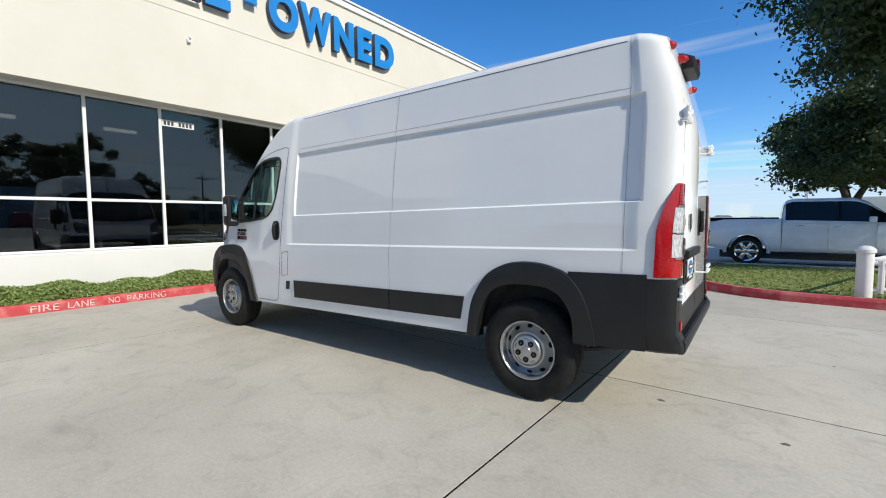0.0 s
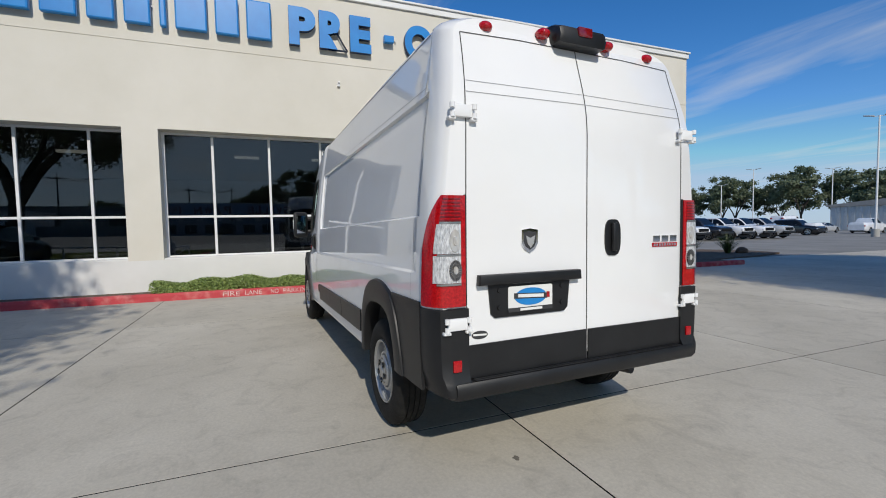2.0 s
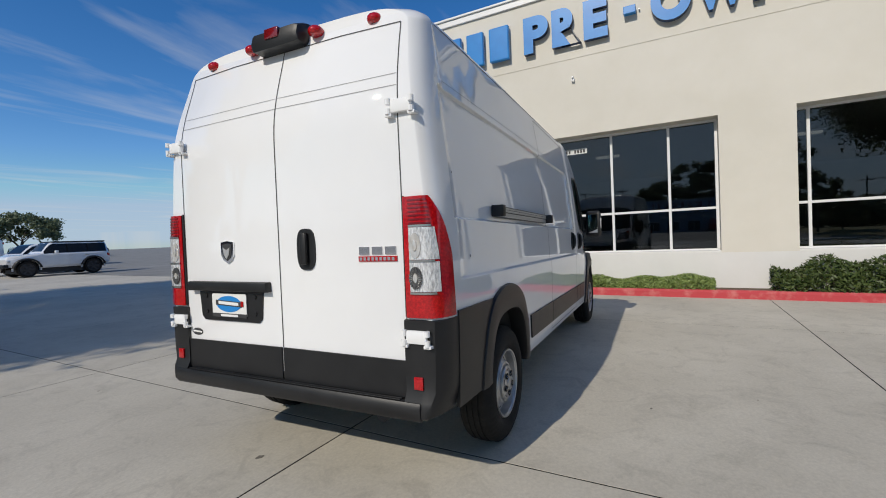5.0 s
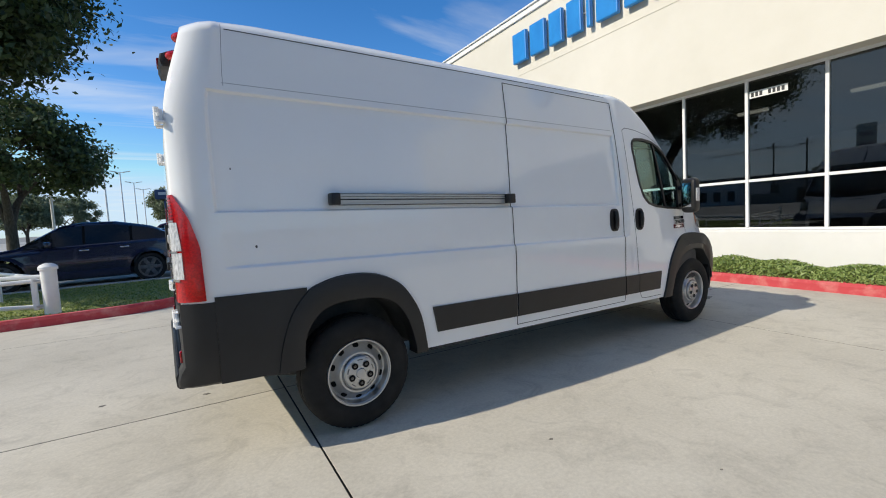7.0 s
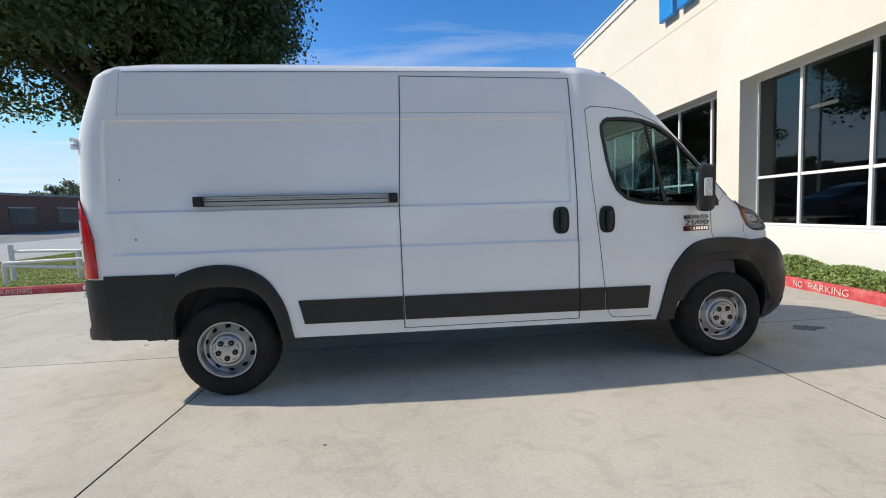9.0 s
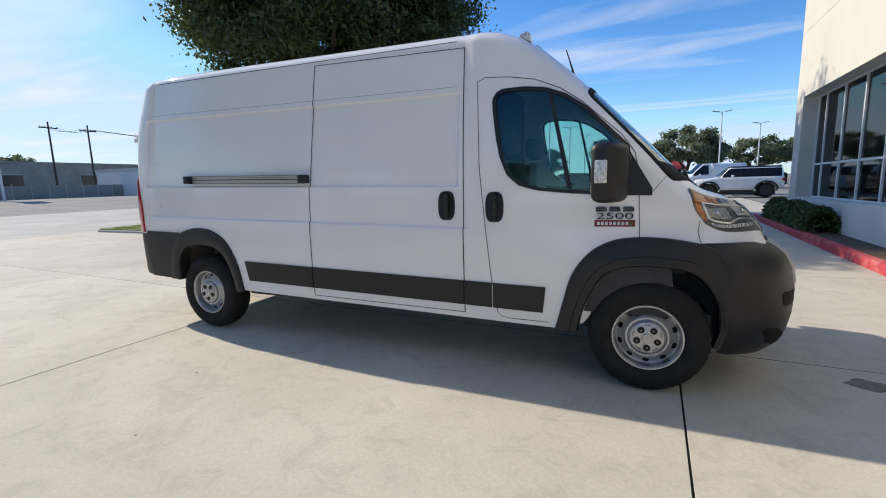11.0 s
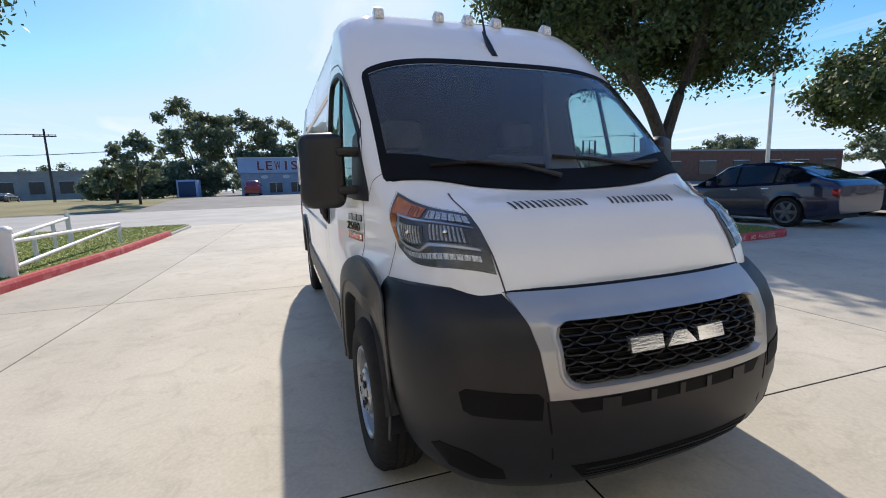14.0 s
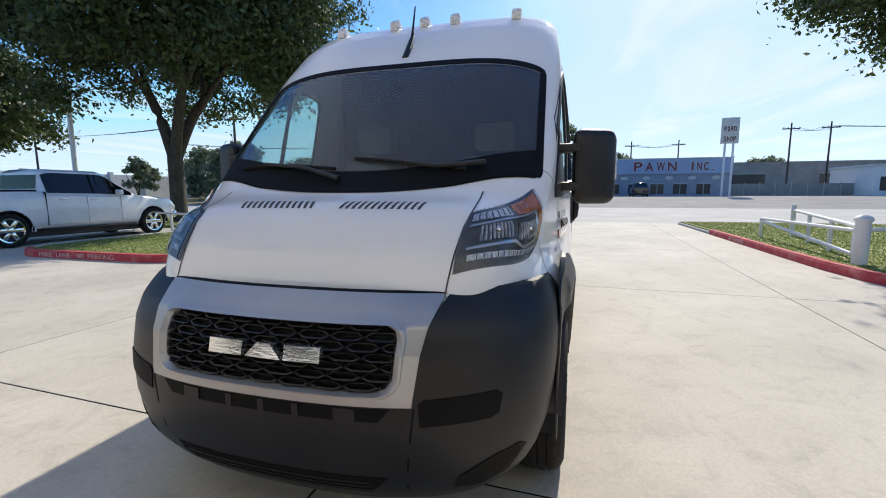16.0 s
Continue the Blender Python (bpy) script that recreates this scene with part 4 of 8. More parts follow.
# two small nicks in the paint
for x, z, r in ((-0.66, 1.67, 0.006), (-0.565, 1.23, 0.009)):
    on_side([(x + r * 0.7 * math.cos(a), z + r * math.sin(a)) for a in np.linspace(0, 2 * math.pi, 8, endpoint=False)], -1, 0.001, "seam", "paint_nick", van, "small dark nick in the paint", 0.002)

# badges on the doors: chrome blocks for the maker's name, the model number, and a red tab
for s in (1, -1):
    bx, bz = 3.813, 1.15
    for k in range(3):
        x = bx - 0.083 + 0.083 * k
        on_side([(x - 0.034, bz + 0.034), (x - 0.034, bz + 0.066), (x + 0.026, bz + 0.066), (x + 0.035, bz + 0.05), (x + 0.031, bz + 0.034)], s, 0.006, "badge", "badge_block", van, "", 0.008)
    y = side(bx, bz)
    lean = math.degrees(math.atan2(side(bx - 0.1, bz) - side(bx + 0.1, bz), 0.2))
    words("badge_number", "2500", 0.058, pose(bx, s * (y + 0.013), bz + 0.004, 90, 0, 180 - lean if s > 0 else lean), "badge", van, 0.004, "chrome model number 2500", 2.0)
    on_side([(bx - 0.123, bz - 0.064), (bx + 0.123, bz - 0.064), (bx + 0.123, bz - 0.022), (bx - 0.123, bz - 0.022)], s, 0.006, "dark_red", "badge_tab", van, "red badge tab", 0.008)
    for k in range(9):
        x = bx - 0.1 + 0.025 * k
        on_side([(x - 0.008, bz - 0.054), (x + 0.009, bz - 0.054), (x + 0.009, bz - 0.032), (x - 0.008, bz - 0.032)], s, 0.0085, "chrome", "badge_bar", van, "", 0.004)

# ---- cab glass and cab inside ----
for s in (1, -1):
    lp = loop(DOOR_GLASS, 90)
    put_side = lambda p, o: (p[0], s * (side(p[0], p[1]) + o), p[1])
    band("window_frame", shrink(lp, -0.010), shrink(lp, 0.014), put_side, "plastic", van, "black rubber side-window frame")
    gl = [tuple(p) for p in shrink(lp, 0.010)]
    on_side(gl, s, -0.010, "side_glass", "side_window", van, "green-tinted cab side glass", 0.004).visible_shadow = False
    on_side([(3.372, 1.985), (3.395, 1.975), (3.548, 1.32), (3.515, 1.325)], s, -0.002, "plastic", "window_bar", van, "", 0.02)
    on_side([(3.80, 1.60), (3.86, 1.62), (4.03, 1.33), (4.03, 1.285), (3.80, 1.29)], s, 0.010, "plastic", "mirror_sail", van, "black mirror base", 0.02)

wl_pts = [(ws_top(y), y) for y in np.linspace(0.832, -0.832, 30)] + [(x, -ws_edge(x)) for x in np.linspace(3.63, 4.14, 14)] + [(ws_low(y), y) for y in np.linspace(-0.858, 0.858, 30)] + [(x, ws_edge(x)) for x in np.linspace(4.14, 3.63, 14)]
wl_ = loop(wl_pts, 160)
for i in range(1):
    wl_ = [(wl_[k - 1] + 2 * wl_[k] + wl_[(k + 1) % 160]) / 4 for k in range(160)]
put_top = lambda p, o: (p[0] + 0.7 * o, p[1], top(p[0], p[1]) + 0.7 * o)
band("windscreen_border", shrink(wl_, -0.004), shrink(wl_, 0.030), put_top, "void", van, "black windscreen border")
rows = [[(x + 0.003, y, top(x, y) + 0.001) for x in np.linspace(ws_top(y) + 0.01, ws_low(y) - 0.01, 26)] for y in [ws_edge(3.8) * t * 0.985 for t in np.linspace(-1, 1, 41)]]
ws = part("windscreen", grid_sheet(rows, 0.004), "windscreen", van, "tinted windscreen")
ws.visible_shadow = False
rows = [[(x, y, top(x, y) + 0.005) for x in (ws_low(y) - 0.11, ws_low(y) - 0.05, ws_low(y) + 0.012)] for y in np.linspace(-0.83, 0.83, 42)]
part("cowl", grid_sheet(rows), "void", van, "black plastic cowl under the windscreen")
for y0, y1 in ((0.62, -0.02), (-0.05, -0.66)):
    bm = bmesh.new()
    arm = [(ws_low(y0) - 0.05, y0, top(ws_low(y0) - 0.05, y0) + 0.03), (4.27, (y0 + y1) / 2 + 0.1, top(4.27, (y0 + y1) / 2 + 0.1) + 0.045), (4.23, y1 + 0.16, top(4.23, y1 + 0.16) + 0.04)]
    tube(bm, arm, [0.014, 0.010, 0.007], 8)
    wp = part("wiper", bm, "plastic", van, "black wiper arm and blade")
    bm = bmesh.new()
    tube(bm, [(4.25 - 0.05 * t, y1 + 0.56 * (1 - t), top(4.25 - 0.05 * t, y1 + 0.56 * (1 - t)) + 0.018) for t in np.linspace(0, 1, 6)], 0.009, 6)
    part("blade", bm, "rubber", wp)

bm = boxes((3.96, 4.28, -0.80, 0.80, 0.75, 1.20), (3.86, 4.02, -0.22, 0.22, 0.65, 1.16), bevel=0.05)
part("dashboard", bm, "interior", van, "dark dashboard")
part("bulkhead", boxes((2.78, 2.82, -0.82, 0.82, 0.45, 2.26)), "interior", van, "dark partition behind the seats", smooth=False)
part("cab_floor", boxes((2.82, 4.4, -0.88, 0.88, 0.46, 0.52)), "interior", van, smooth=False)
rows = [[(x, y, top(x, y) - 0.05) for x in np.linspace(2.83, 3.58, 10)] for y in np.linspace(-0.76, 0.76, 14)]
part("headliner", grid_sheet(rows, 0.01), "seat", van, "grey cloth headliner")
for s in (1, -1):
    on_side([(2.86, 0.5), (4.2, 0.5), (4.1, 1.26), (2.86, 1.34)], s, -0.035, "interior", "door_trim", van, "", 0.01, 0.2)
for y in (0.45, -0.45):
    bm = boxes((3.05, 3.55, y - 0.25, y + 0.25, 0.52, 0.95), bevel=0.06)
    st = part("seat", bm, "seat", van, "grey cloth cab seat")
    bm = bmesh.new()
    box(bm, 2.93, 3.09, y - 0.25, y + 0.25, 0.88, 1.56, bevel=0.06)
    part("backrest", bm, "seat", st)
    part("headrest", boxes((2.94, 3.05, y - 0.14, y + 0.14, 1.60, 1.80), bevel=0.04), "seat", st)
bm = bmesh.new()
lathe(bm, [(0.185 + 0.016 * math.cos(a), 0.016 * math.sin(a)) for a in np.linspace(0, 2 * math.pi, 9)[:-1]], 36, axis="z", closed=True)
box(bm, -0.18, 0.18, -0.03, 0.03, -0.015, 0.01, bevel=0.008)
part("steering_wheel", bm, "interior", van, "black steering wheel", m=pose(3.80, 0.45, 1.20, 0, -40, 0))


# door mirrors
def toe_in(bm):
    """Turns a mirror head inwards, its outer end towards the rear."""
    for v_ in bm.verts:
        v_.co.x -= 0.50 * (abs(v_.co.y) - 1.08)
    return bm


def door_mirror(s):
    bm = bmesh.new()
    box(bm, 3.715, 3.86, s * 0.985 if s > 0 else -1.195, 1.195 if s > 0 else -0.985, 1.25, 1.618, bevel=0.052, seg=4)
    toe_in(bm)
    mir = part("door_mirror", bm, "plastic", van, "large black door mirror on an arm")
    for z in (1.315, 1.50):
        part("arm", boxes((3.82, 3.90, min(s * 0.90, s * 1.03), max(s * 0.90, s * 1.03), z, z + 0.045), bevel=0.018), "plastic", mir)
    part("mirror_glass", toe_in(boxes((3.712, 3.719, min(s * 1.025, s * 1.155), max(s * 1.025, s * 1.155), 1.31, 1.565), bevel=0.002)), "chrome", mir, "mirror glass")
    part("repeater", toe_in(boxes((3.755, 3.825, min(s * 1.175, s * 1.201), max(s * 1.175, s * 1.201), 1.37, 1.51), bevel=0.009)), "clear_lens", mir, "clear turn-signal lens")


door_mirror(1); door_mirror(-1)

# roof: marker lamps, aerial
for y in (0.617, 0.213, 0.0, -0.213, -0.617):
    x = 3.15
    bm = bmesh.new()
    prism(bm, [(-0.05, 0.0), (0.05, 0.0), (0.045, 0.02), (0.015, 0.052), (-0.02, 0.055), (-0.048, 0.02)], "y", -0.03, 0.03, bevel=0.008)
    part("marker_lamp", bm, "clear_lens", van, "clear cab marker lamp", m=pose(x, y, top(x, y) - 0.004, 0, 28, 0))
bm = bmesh.new()
tube(bm, [(3.55, 0.0, top(3.55, 0) - 0.01), (3.46, 0.0, top(3.46, 0) + 0.02), (3.40, 0, top(3.40, 0) + 0.05)], [0.022, 0.017, 0.009], 12)
tube(bm, [(3.43, 0, top(3.43, 0) + 0.035), (3.36, 0, 2.475)], [0.009, 0.004], 8)
part("aerial", bm, "plastic", van, "black whip aerial on the roof")

# ---- front: bumper, grille, headlamps ----
XF = ([0.205, 0.265, 0.35, 0.5, 0.66, 0.80, 0.88, 0.94, 0.985], [4.82, 4.89, 4.947, 4.973, 4.973, 4.952, 4.912, 4.842, 4.772])
WF = ([0.205, 0.24, 0.31, 0.40, 0.5, 0.7, 0.8, 0.9, 0.96, 0.99], [0.69, 0.775, 0.855, 0.902, 0.93, 0.956, 0.96, 0.95, 0.925, 0.893])
XS = ([0.2, 0.36, 0.6, 0.8, 0.9, 0.98], [4.46, 4.455, 4.43, 4.35, 4.32, 4.31])


def nose(z, th, out=0.0):
    """A point on the bumper's wrap: th 0 at the middle of the front, 90 at the wheel arch; negative on the van's right."""
    w, f, b = np.interp(z, *WF), np.interp(z, *XF), np.interp(z, *XS)
    t, p = radians(min(90.0, abs(th))), 2.45
    y = (w + out) * math.sin(t) ** (2 / p)
    x = b + (f + out - b) * math.cos(t) ** (2 / p)
    return Vector((x, math.copysign(y, th), z))


def th_of(y, z):
    w = np.interp(z, *WF)
    return math.copysign(math.degrees(math.asin(min(1.0, abs(y) / w) ** 1.225)), y)


def nose_at(y, z, out=0.0):
    return nose(z, th_of(y, z), out)


def nose_panel(poly, out, mat, name, parent, label="", depth=0.012, step=0.05, at=nose_at):
    """A panel cut to an outline in y, z and laid on the front."""
    bm = bmesh.new()
    bm.faces.new([bm.verts.new((0, y, z)) for y, z in poly])
    for ax, no in ((0, (0, 1, 0)), (1, (0, 0, 1))):
        a, b = min(p[ax] for p in poly), max(p[ax] for p in poly)
        k = a + step
        while k < b - 0.004:
            bmesh.ops.bisect_plane(bm, geom=bm.verts[:] + bm.edges[:] + bm.faces[:], plane_co=Vector(no) * k, plane_no=no)
            k += step
    for v in bm.verts:
        v.co = at(v.co.y, v.co.z, out)
    ret = bmesh.ops.extrude_face_region(bm, geom=bm.faces[:])
    for v in [g for g in ret["geom"] if isinstance(g, bmesh.types.BMVert)]:
        v.co.x -= depth
    return part(name, bm, mat, parent, label, angle=40)


bumper = part("front_bumper", grid_sheet([[nose(z, th) for th in np.linspace(-90, 90, 73)] for z in (0.205, 0.22, 0.245, 0.28, 0.33, 0.38, 0.44, 0.50, 0.56, 0.60, 0.635)]), "plastic", van, "black plastic front bumper")
for s in (1, -1):
    rows = []
    for z in (0.634, 0.68, 0.72, 0.76, 0.80, 0.84, 0.875, 0.905, 0.93, 0.95, 0.965, 0.975, 0.982):
        y0 = np.interp(z, [0.63, 0.80, 0.90, 0.98], [0.515, 0.535, 0.555, 0.60])
        t0 = abs(th_of(y0, z))
        rows.append([nose(z, s * t) for t in np.linspace(t0, 90, 30)])
    top_row = [Vector((p.x - 0.03, p.y * 0.95, 0.985)) for p in rows[-1]]
    rows += [top_row, [Vector((p.x - 0.09, p.y * 0.86, 0.985)) for p in rows[-1]]]
    part("bumper_corner", grid_sheet(rows), "plastic", bumper, "black bumper corner")
    # vents and intakes are near-black sheets on the bumper, their shade painted in
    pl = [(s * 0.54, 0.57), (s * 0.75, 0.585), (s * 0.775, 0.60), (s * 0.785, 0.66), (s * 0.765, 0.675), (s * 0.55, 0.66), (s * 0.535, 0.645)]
    nose_panel(pl, 0.003, "void", "bumper_vent", bumper, "near-black panel painting the shade of a blanked fog-lamp recess", 0.01)
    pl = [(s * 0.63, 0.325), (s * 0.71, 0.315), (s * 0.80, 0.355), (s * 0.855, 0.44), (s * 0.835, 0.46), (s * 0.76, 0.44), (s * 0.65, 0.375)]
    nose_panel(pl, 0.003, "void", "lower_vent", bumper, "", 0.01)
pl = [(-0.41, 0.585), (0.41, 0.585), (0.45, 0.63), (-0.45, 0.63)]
intake = nose_panel(pl, 0.002, "void", "upper_intake", bumper, "near-black panel painting the shaded slot below the grille", 0.008)
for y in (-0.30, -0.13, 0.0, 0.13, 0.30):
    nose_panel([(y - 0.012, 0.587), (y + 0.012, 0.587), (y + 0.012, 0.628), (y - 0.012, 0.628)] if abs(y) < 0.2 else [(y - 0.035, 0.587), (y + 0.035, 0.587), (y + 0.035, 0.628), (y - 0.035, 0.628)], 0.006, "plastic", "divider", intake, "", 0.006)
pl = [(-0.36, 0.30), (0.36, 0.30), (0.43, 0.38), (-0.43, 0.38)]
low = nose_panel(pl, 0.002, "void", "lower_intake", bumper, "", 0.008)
for z in (0.320, 0.340, 0.360):
    nose_panel([(-0.37, z - 0.003), (0.37, z - 0.003), (0.37, z + 0.003), (-0.37, z + 0.003)], 0.007, "plastic", "slat", low, "", 0.006, 0.1)


for s in (1, -1):
    pl = [(s * 0.520, 0.632), (s * 0.526, 0.632), (s * 0.478, 0.23), (s * 0.472, 0.23)]
    nose_panel(pl, 0.0015, "void", "bumper_seam", bumper, "", 0.004, 0.1)
nose_panel([(-0.585, 0.9675), (0.585, 0.9675), (0.587, 0.9725), (-0.587, 0.9725)], 0.003, "void", "bonnet_front_gap", van, "dark gap below the bonnet edge", 0.02)

# silver grille surround
def rounded(y0, y1, z0, z1, r, n=5):
    out = []
    for cy, cz, a in ((y1 - r, z0 + r, -90), (y1 - r, z1 - r, 0), (y0 + r, z1 - r, 90), (y0 + r, z0 + r, 180)):
        out += [(cy + r * math.cos(radians(a + 90 * k / n)), cz + r * math.sin(radians(a + 90 * k / n))) for k in range(n + 1)]
    return out


def surround_loop():
    out = [(-0.515, 0.637), (0.515, 0.637), (0.535, 0.80), (0.55, 0.885), (0.575, 0.955), (0.578, 0.968), (-0.578, 0.968), (-0.575, 0.955), (-0.55, 0.885), (-0.535, 0.80)]
    return out


GR = [(-0.41, 0.672), (0.41, 0.672), (0.448, 0.69), (0.468, 0.72), (0.475, 0.84), (0.463, 0.87), (0.43, 0.887), (-0.43, 0.887), (-0.463, 0.87), (-0.475, 0.84), (-0.468, 0.72), (-0.448, 0.69)]
N_ = 168
ang = lambda p: math.atan2((p[1] - 0.79) / 0.16, p[0] / 0.5)


def by_angle(pts, n):
    """n points of an outline at even angles about the grille's middle."""
    dense = loop(pts, 1600)
    an = np.array([ang(p) for p in dense])
    out = []
    for t in np.linspace(-math.pi, math.pi, n, endpoint=False):
        d = np.abs((an - t + math.pi) % (2 * math.pi) - math.pi)
        out.append(dense[int(np.argmin(d))])
    return out


lo, li = by_angle(surround_loop(), N_), by_angle(GR, N_)
bm = bmesh.new()
rows = [[nose_at(p[0], p[1], 0.0) + Vector((-0.03, 0, 0)) for p in lo], [nose_at(p[0], p[1], 0.004) for p in lo]]
for t in (0.2, 0.4, 0.6, 0.78):
    rows.append([nose_at(*(a + (b - a) * t), 0.004) for a, b in zip(lo, li)])
rows += [[nose_at(*(a + (b - a) * 0.86), 0.010) for a, b in zip(lo, li)], [nose_at(*b, 0.012) for b in li], [nose_at(*(np.array((0, 0.79)) + (b - np.array((0, 0.79))) * 0.975), -0.004) for b in li], [nose_at(*(np.array((0, 0.79)) + (b - np.array((0, 0.79))) * 0.975), -0.05) for b in li]]
sheet(bm, rows, closed=True)
part("grille_surround", bm, "silver", van, "silver painted grille surround", angle=30)
# near-black sheet behind the cells paints the shade in the grille
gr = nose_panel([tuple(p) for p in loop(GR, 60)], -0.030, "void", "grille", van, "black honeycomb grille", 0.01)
for r_, z in enumerate(np.arange(0.695, 0.882, 0.0305)):
    lim = np.interp(z, [0.675, 0.69, 0.72, 0.84, 0.87, 0.883], [0.398, 0.434, 0.455, 0.462, 0.450, 0.418])
    for c_ in range(-5, 5):
        y = c_ * 0.118 + (0.059 if r_ % 2 else 0)
        if abs(y) - 0.04 > lim:
            continue
        hw, hh = 0.058, 0.0135
        hexa = [(y - hw, z), (y - hw * 0.62, z - hh), (y + hw * 0.62, z - hh), (y + hw, z), (y + hw * 0.62, z + hh), (y - hw * 0.62, z + hh)]
        i_ = [(y + (a - y) * 0.88, z + (b - z) * 0.70) for a, b in hexa]
        hexa, i_ = [[(min(max(a, -e), e), min(max(b, 0.676), 0.882 - d)) for a, b in q] for q, e, d in ((hexa, lim, 0.0), (i_, lim - 0.004, 0.002))]
        bm = bmesh.new()
        sheet(bm, [[nose_at(a, b, -0.029) for a, b in hexa], [nose_at(a, b, -0.007) for a, b in hexa], [nose_at(a, b, -0.010) for a, b in i_], [nose_at(a, b, -0.029) for a, b in i_]], closed=True)
        part("honeycomb_cell", bm, "plastic", gr, smooth=False)
# the maker's name is left as three plain chrome shapes
for y0, y1, foot in ((-0.215, -0.085, 0.0), (-0.075, 0.065, 0.045), (0.078, 0.215, 0.0)):
    pl = [(-y1, 0.766), (-y0, 0.766), (-y0 - foot, 0.814), (-y1 + foot, 0.814)]
    nose_panel(pl, 0.008, "badge_chrome", "name_block", gr, "bright chrome name block", 0.025)
# bonnet vents
for s in (1, -1):
    for k in range(13):
        y = s * (0.075 + 0.0285 * k)
        bm = bmesh.new()
        rows = [[(x, y + d + s * 0.012 * (4.50 - x) / 0.05, top(x, y) + 0.002) for d in (-0.0065, 0.0065)] for x in (4.47, 4.49, 4.51, 4.525)]
        sheet(bm, rows)
        part("vent_slot", bm, "seam", van, smooth=False)

# headlamps: one curved patch a side between four edges, laid just proud of the body
HEAD_BOTTOM = [(4.36, 0.87, 1.12), (4.46, 0.83, 1.06), (4.58, 0.73, 1.03), (4.705, 0.60, 1.035)]
HEAD_TOP = [(4.25, 0.835, 1.335), (4.33, 0.78, 1.290), (4.43, 0.70, 1.250), (4.53, 0.62, 1.235)]
HEAD_OUTER = [(4.36, 0.87, 1.12), (4.27, 0.87, 1.22), (4.25, 0.835, 1.335)]
HEAD_INNER = [(4.705, 0.60, 1.035), (4.66, 0.606, 1.12), (4.60, 0.612, 1.185), (4.53, 0.62, 1.235)]
CURVES = [np.array(spline(c, 101)) for c in (HEAD_BOTTOM, HEAD_TOP, HEAD_OUTER, HEAD_INNER)]
AWAY = Vector((0.62, 0.55, 0.56)).normalized()


def along(c, t):
    k = min(max(t, 0.0), 1.0) * 100
    i = min(int(k), 99)
    return c[i] + (c[i + 1] - c[i]) * (k - i)


def flat_patch(u, v):
    b, t, o, i = CURVES
    p = (1 - v) * along(b, u) + v * along(t, u) + (1 - u) * along(o, v) + u * along(i, v)
    p -= (1 - u) * (1 - v) * b[0] + u * (1 - v) * b[-1] + (1 - u) * v * t[0] + u * v * t[-1]
    return Vector(p)


def in_body(p):
    return p.y < side(p.x, p.z) and p.z < top(p.x, p.y)


def rise(u, v):
    p = flat_patch(u, v)
    lo_, hi_ = -0.10, 0.16
    for _ in range(18):
        m_ = (lo_ + hi_) / 2
        if in_body(p + AWAY * m_):
            lo_ = m_
        else:
            hi_ = m_
    return hi_


GU, GV = 25, 17
RISE = np.array([[rise(i / (GU - 1), j / (GV - 1)) for j in range(GV)] for i in range(GU)])
for _ in range(3):
    pad = np.pad(RISE, 1, mode="edge")
    RISE = np.maximum(RISE, (pad[:-2, 1:-1] + pad[2:, 1:-1] + pad[1:-1, :-2] + pad[1:-1, 2:] + 2 * RISE) / 6)


def on_lamp(u, v, s, out):
    x, y = min(max(u, 0), 1) * (GU - 1), min(max(v, 0), 1) * (GV - 1)
    i, j = min(int(x), GU - 2), min(int(y), GV - 2)
    a, b = x - i, y - j
    r_ = (1 - a) * (1 - b) * RISE[i, j] + a * (1 - b) * RISE[i + 1, j] + (1 - a) * b * RISE[i, j + 1] + a * b * RISE[i + 1, j + 1]
    p = flat_patch(u, v) + AWAY * (r_ + out)
    return Vector((p.x, s * p.y, p.z))


def lamp_piece(corners, s, out, mat, name, parent, label="", depth=0.006, nu=10, nv=8, dome=0.0):
    """A four-cornered piece of the lamp, in shares of its width and height: lower outer, lower inner, upper inner, upper outer."""
    a, b, c, d = [np.array(q, float) for q in corners]
    front = []
    for i in range(nu + 1):
        t = i / nu
        lo_, hi_ = a + (b - a) * t, d + (c - d) * t
        front.append([(lo_ + (hi_ - lo_) * j / nv, 16 * t * (1 - t) * (j / nv) * (1 - j / nv)) for j in range(nv + 1)])
    bm = bmesh.new()
    f = [[bm.verts.new(on_lamp(q[0], q[1], s, out + dome * k)) for q, k in r] for r in front]
    g = [[bm.verts.new(on_lamp(q[0], q[1], s, out - depth)) for q, k in r] for r in front]
    for i in range(nu):
        for j in range(nv):
            bm.faces.new((f[i][j], f[i + 1][j], f[i + 1][j + 1], f[i][j + 1]))
            bm.faces.new((g[i][j], g[i][j + 1], g[i + 1][j + 1], g[i + 1][j]))
        bm.faces.new((f[i][0], g[i][0], g[i + 1][0], f[i + 1][0]))
        bm.faces.new((f[i][nv], f[i + 1][nv], g[i + 1][nv], g[i][nv]))
    for j in range(nv):
        bm.faces.new((f[0][j], f[0][j + 1], g[0][j + 1], g[0][j]))
        bm.faces.new((f[nu][j], g[nu][j], g[nu][j + 1], f[nu][j + 1]))
    return part(name, bm, mat, parent, label, angle=40)


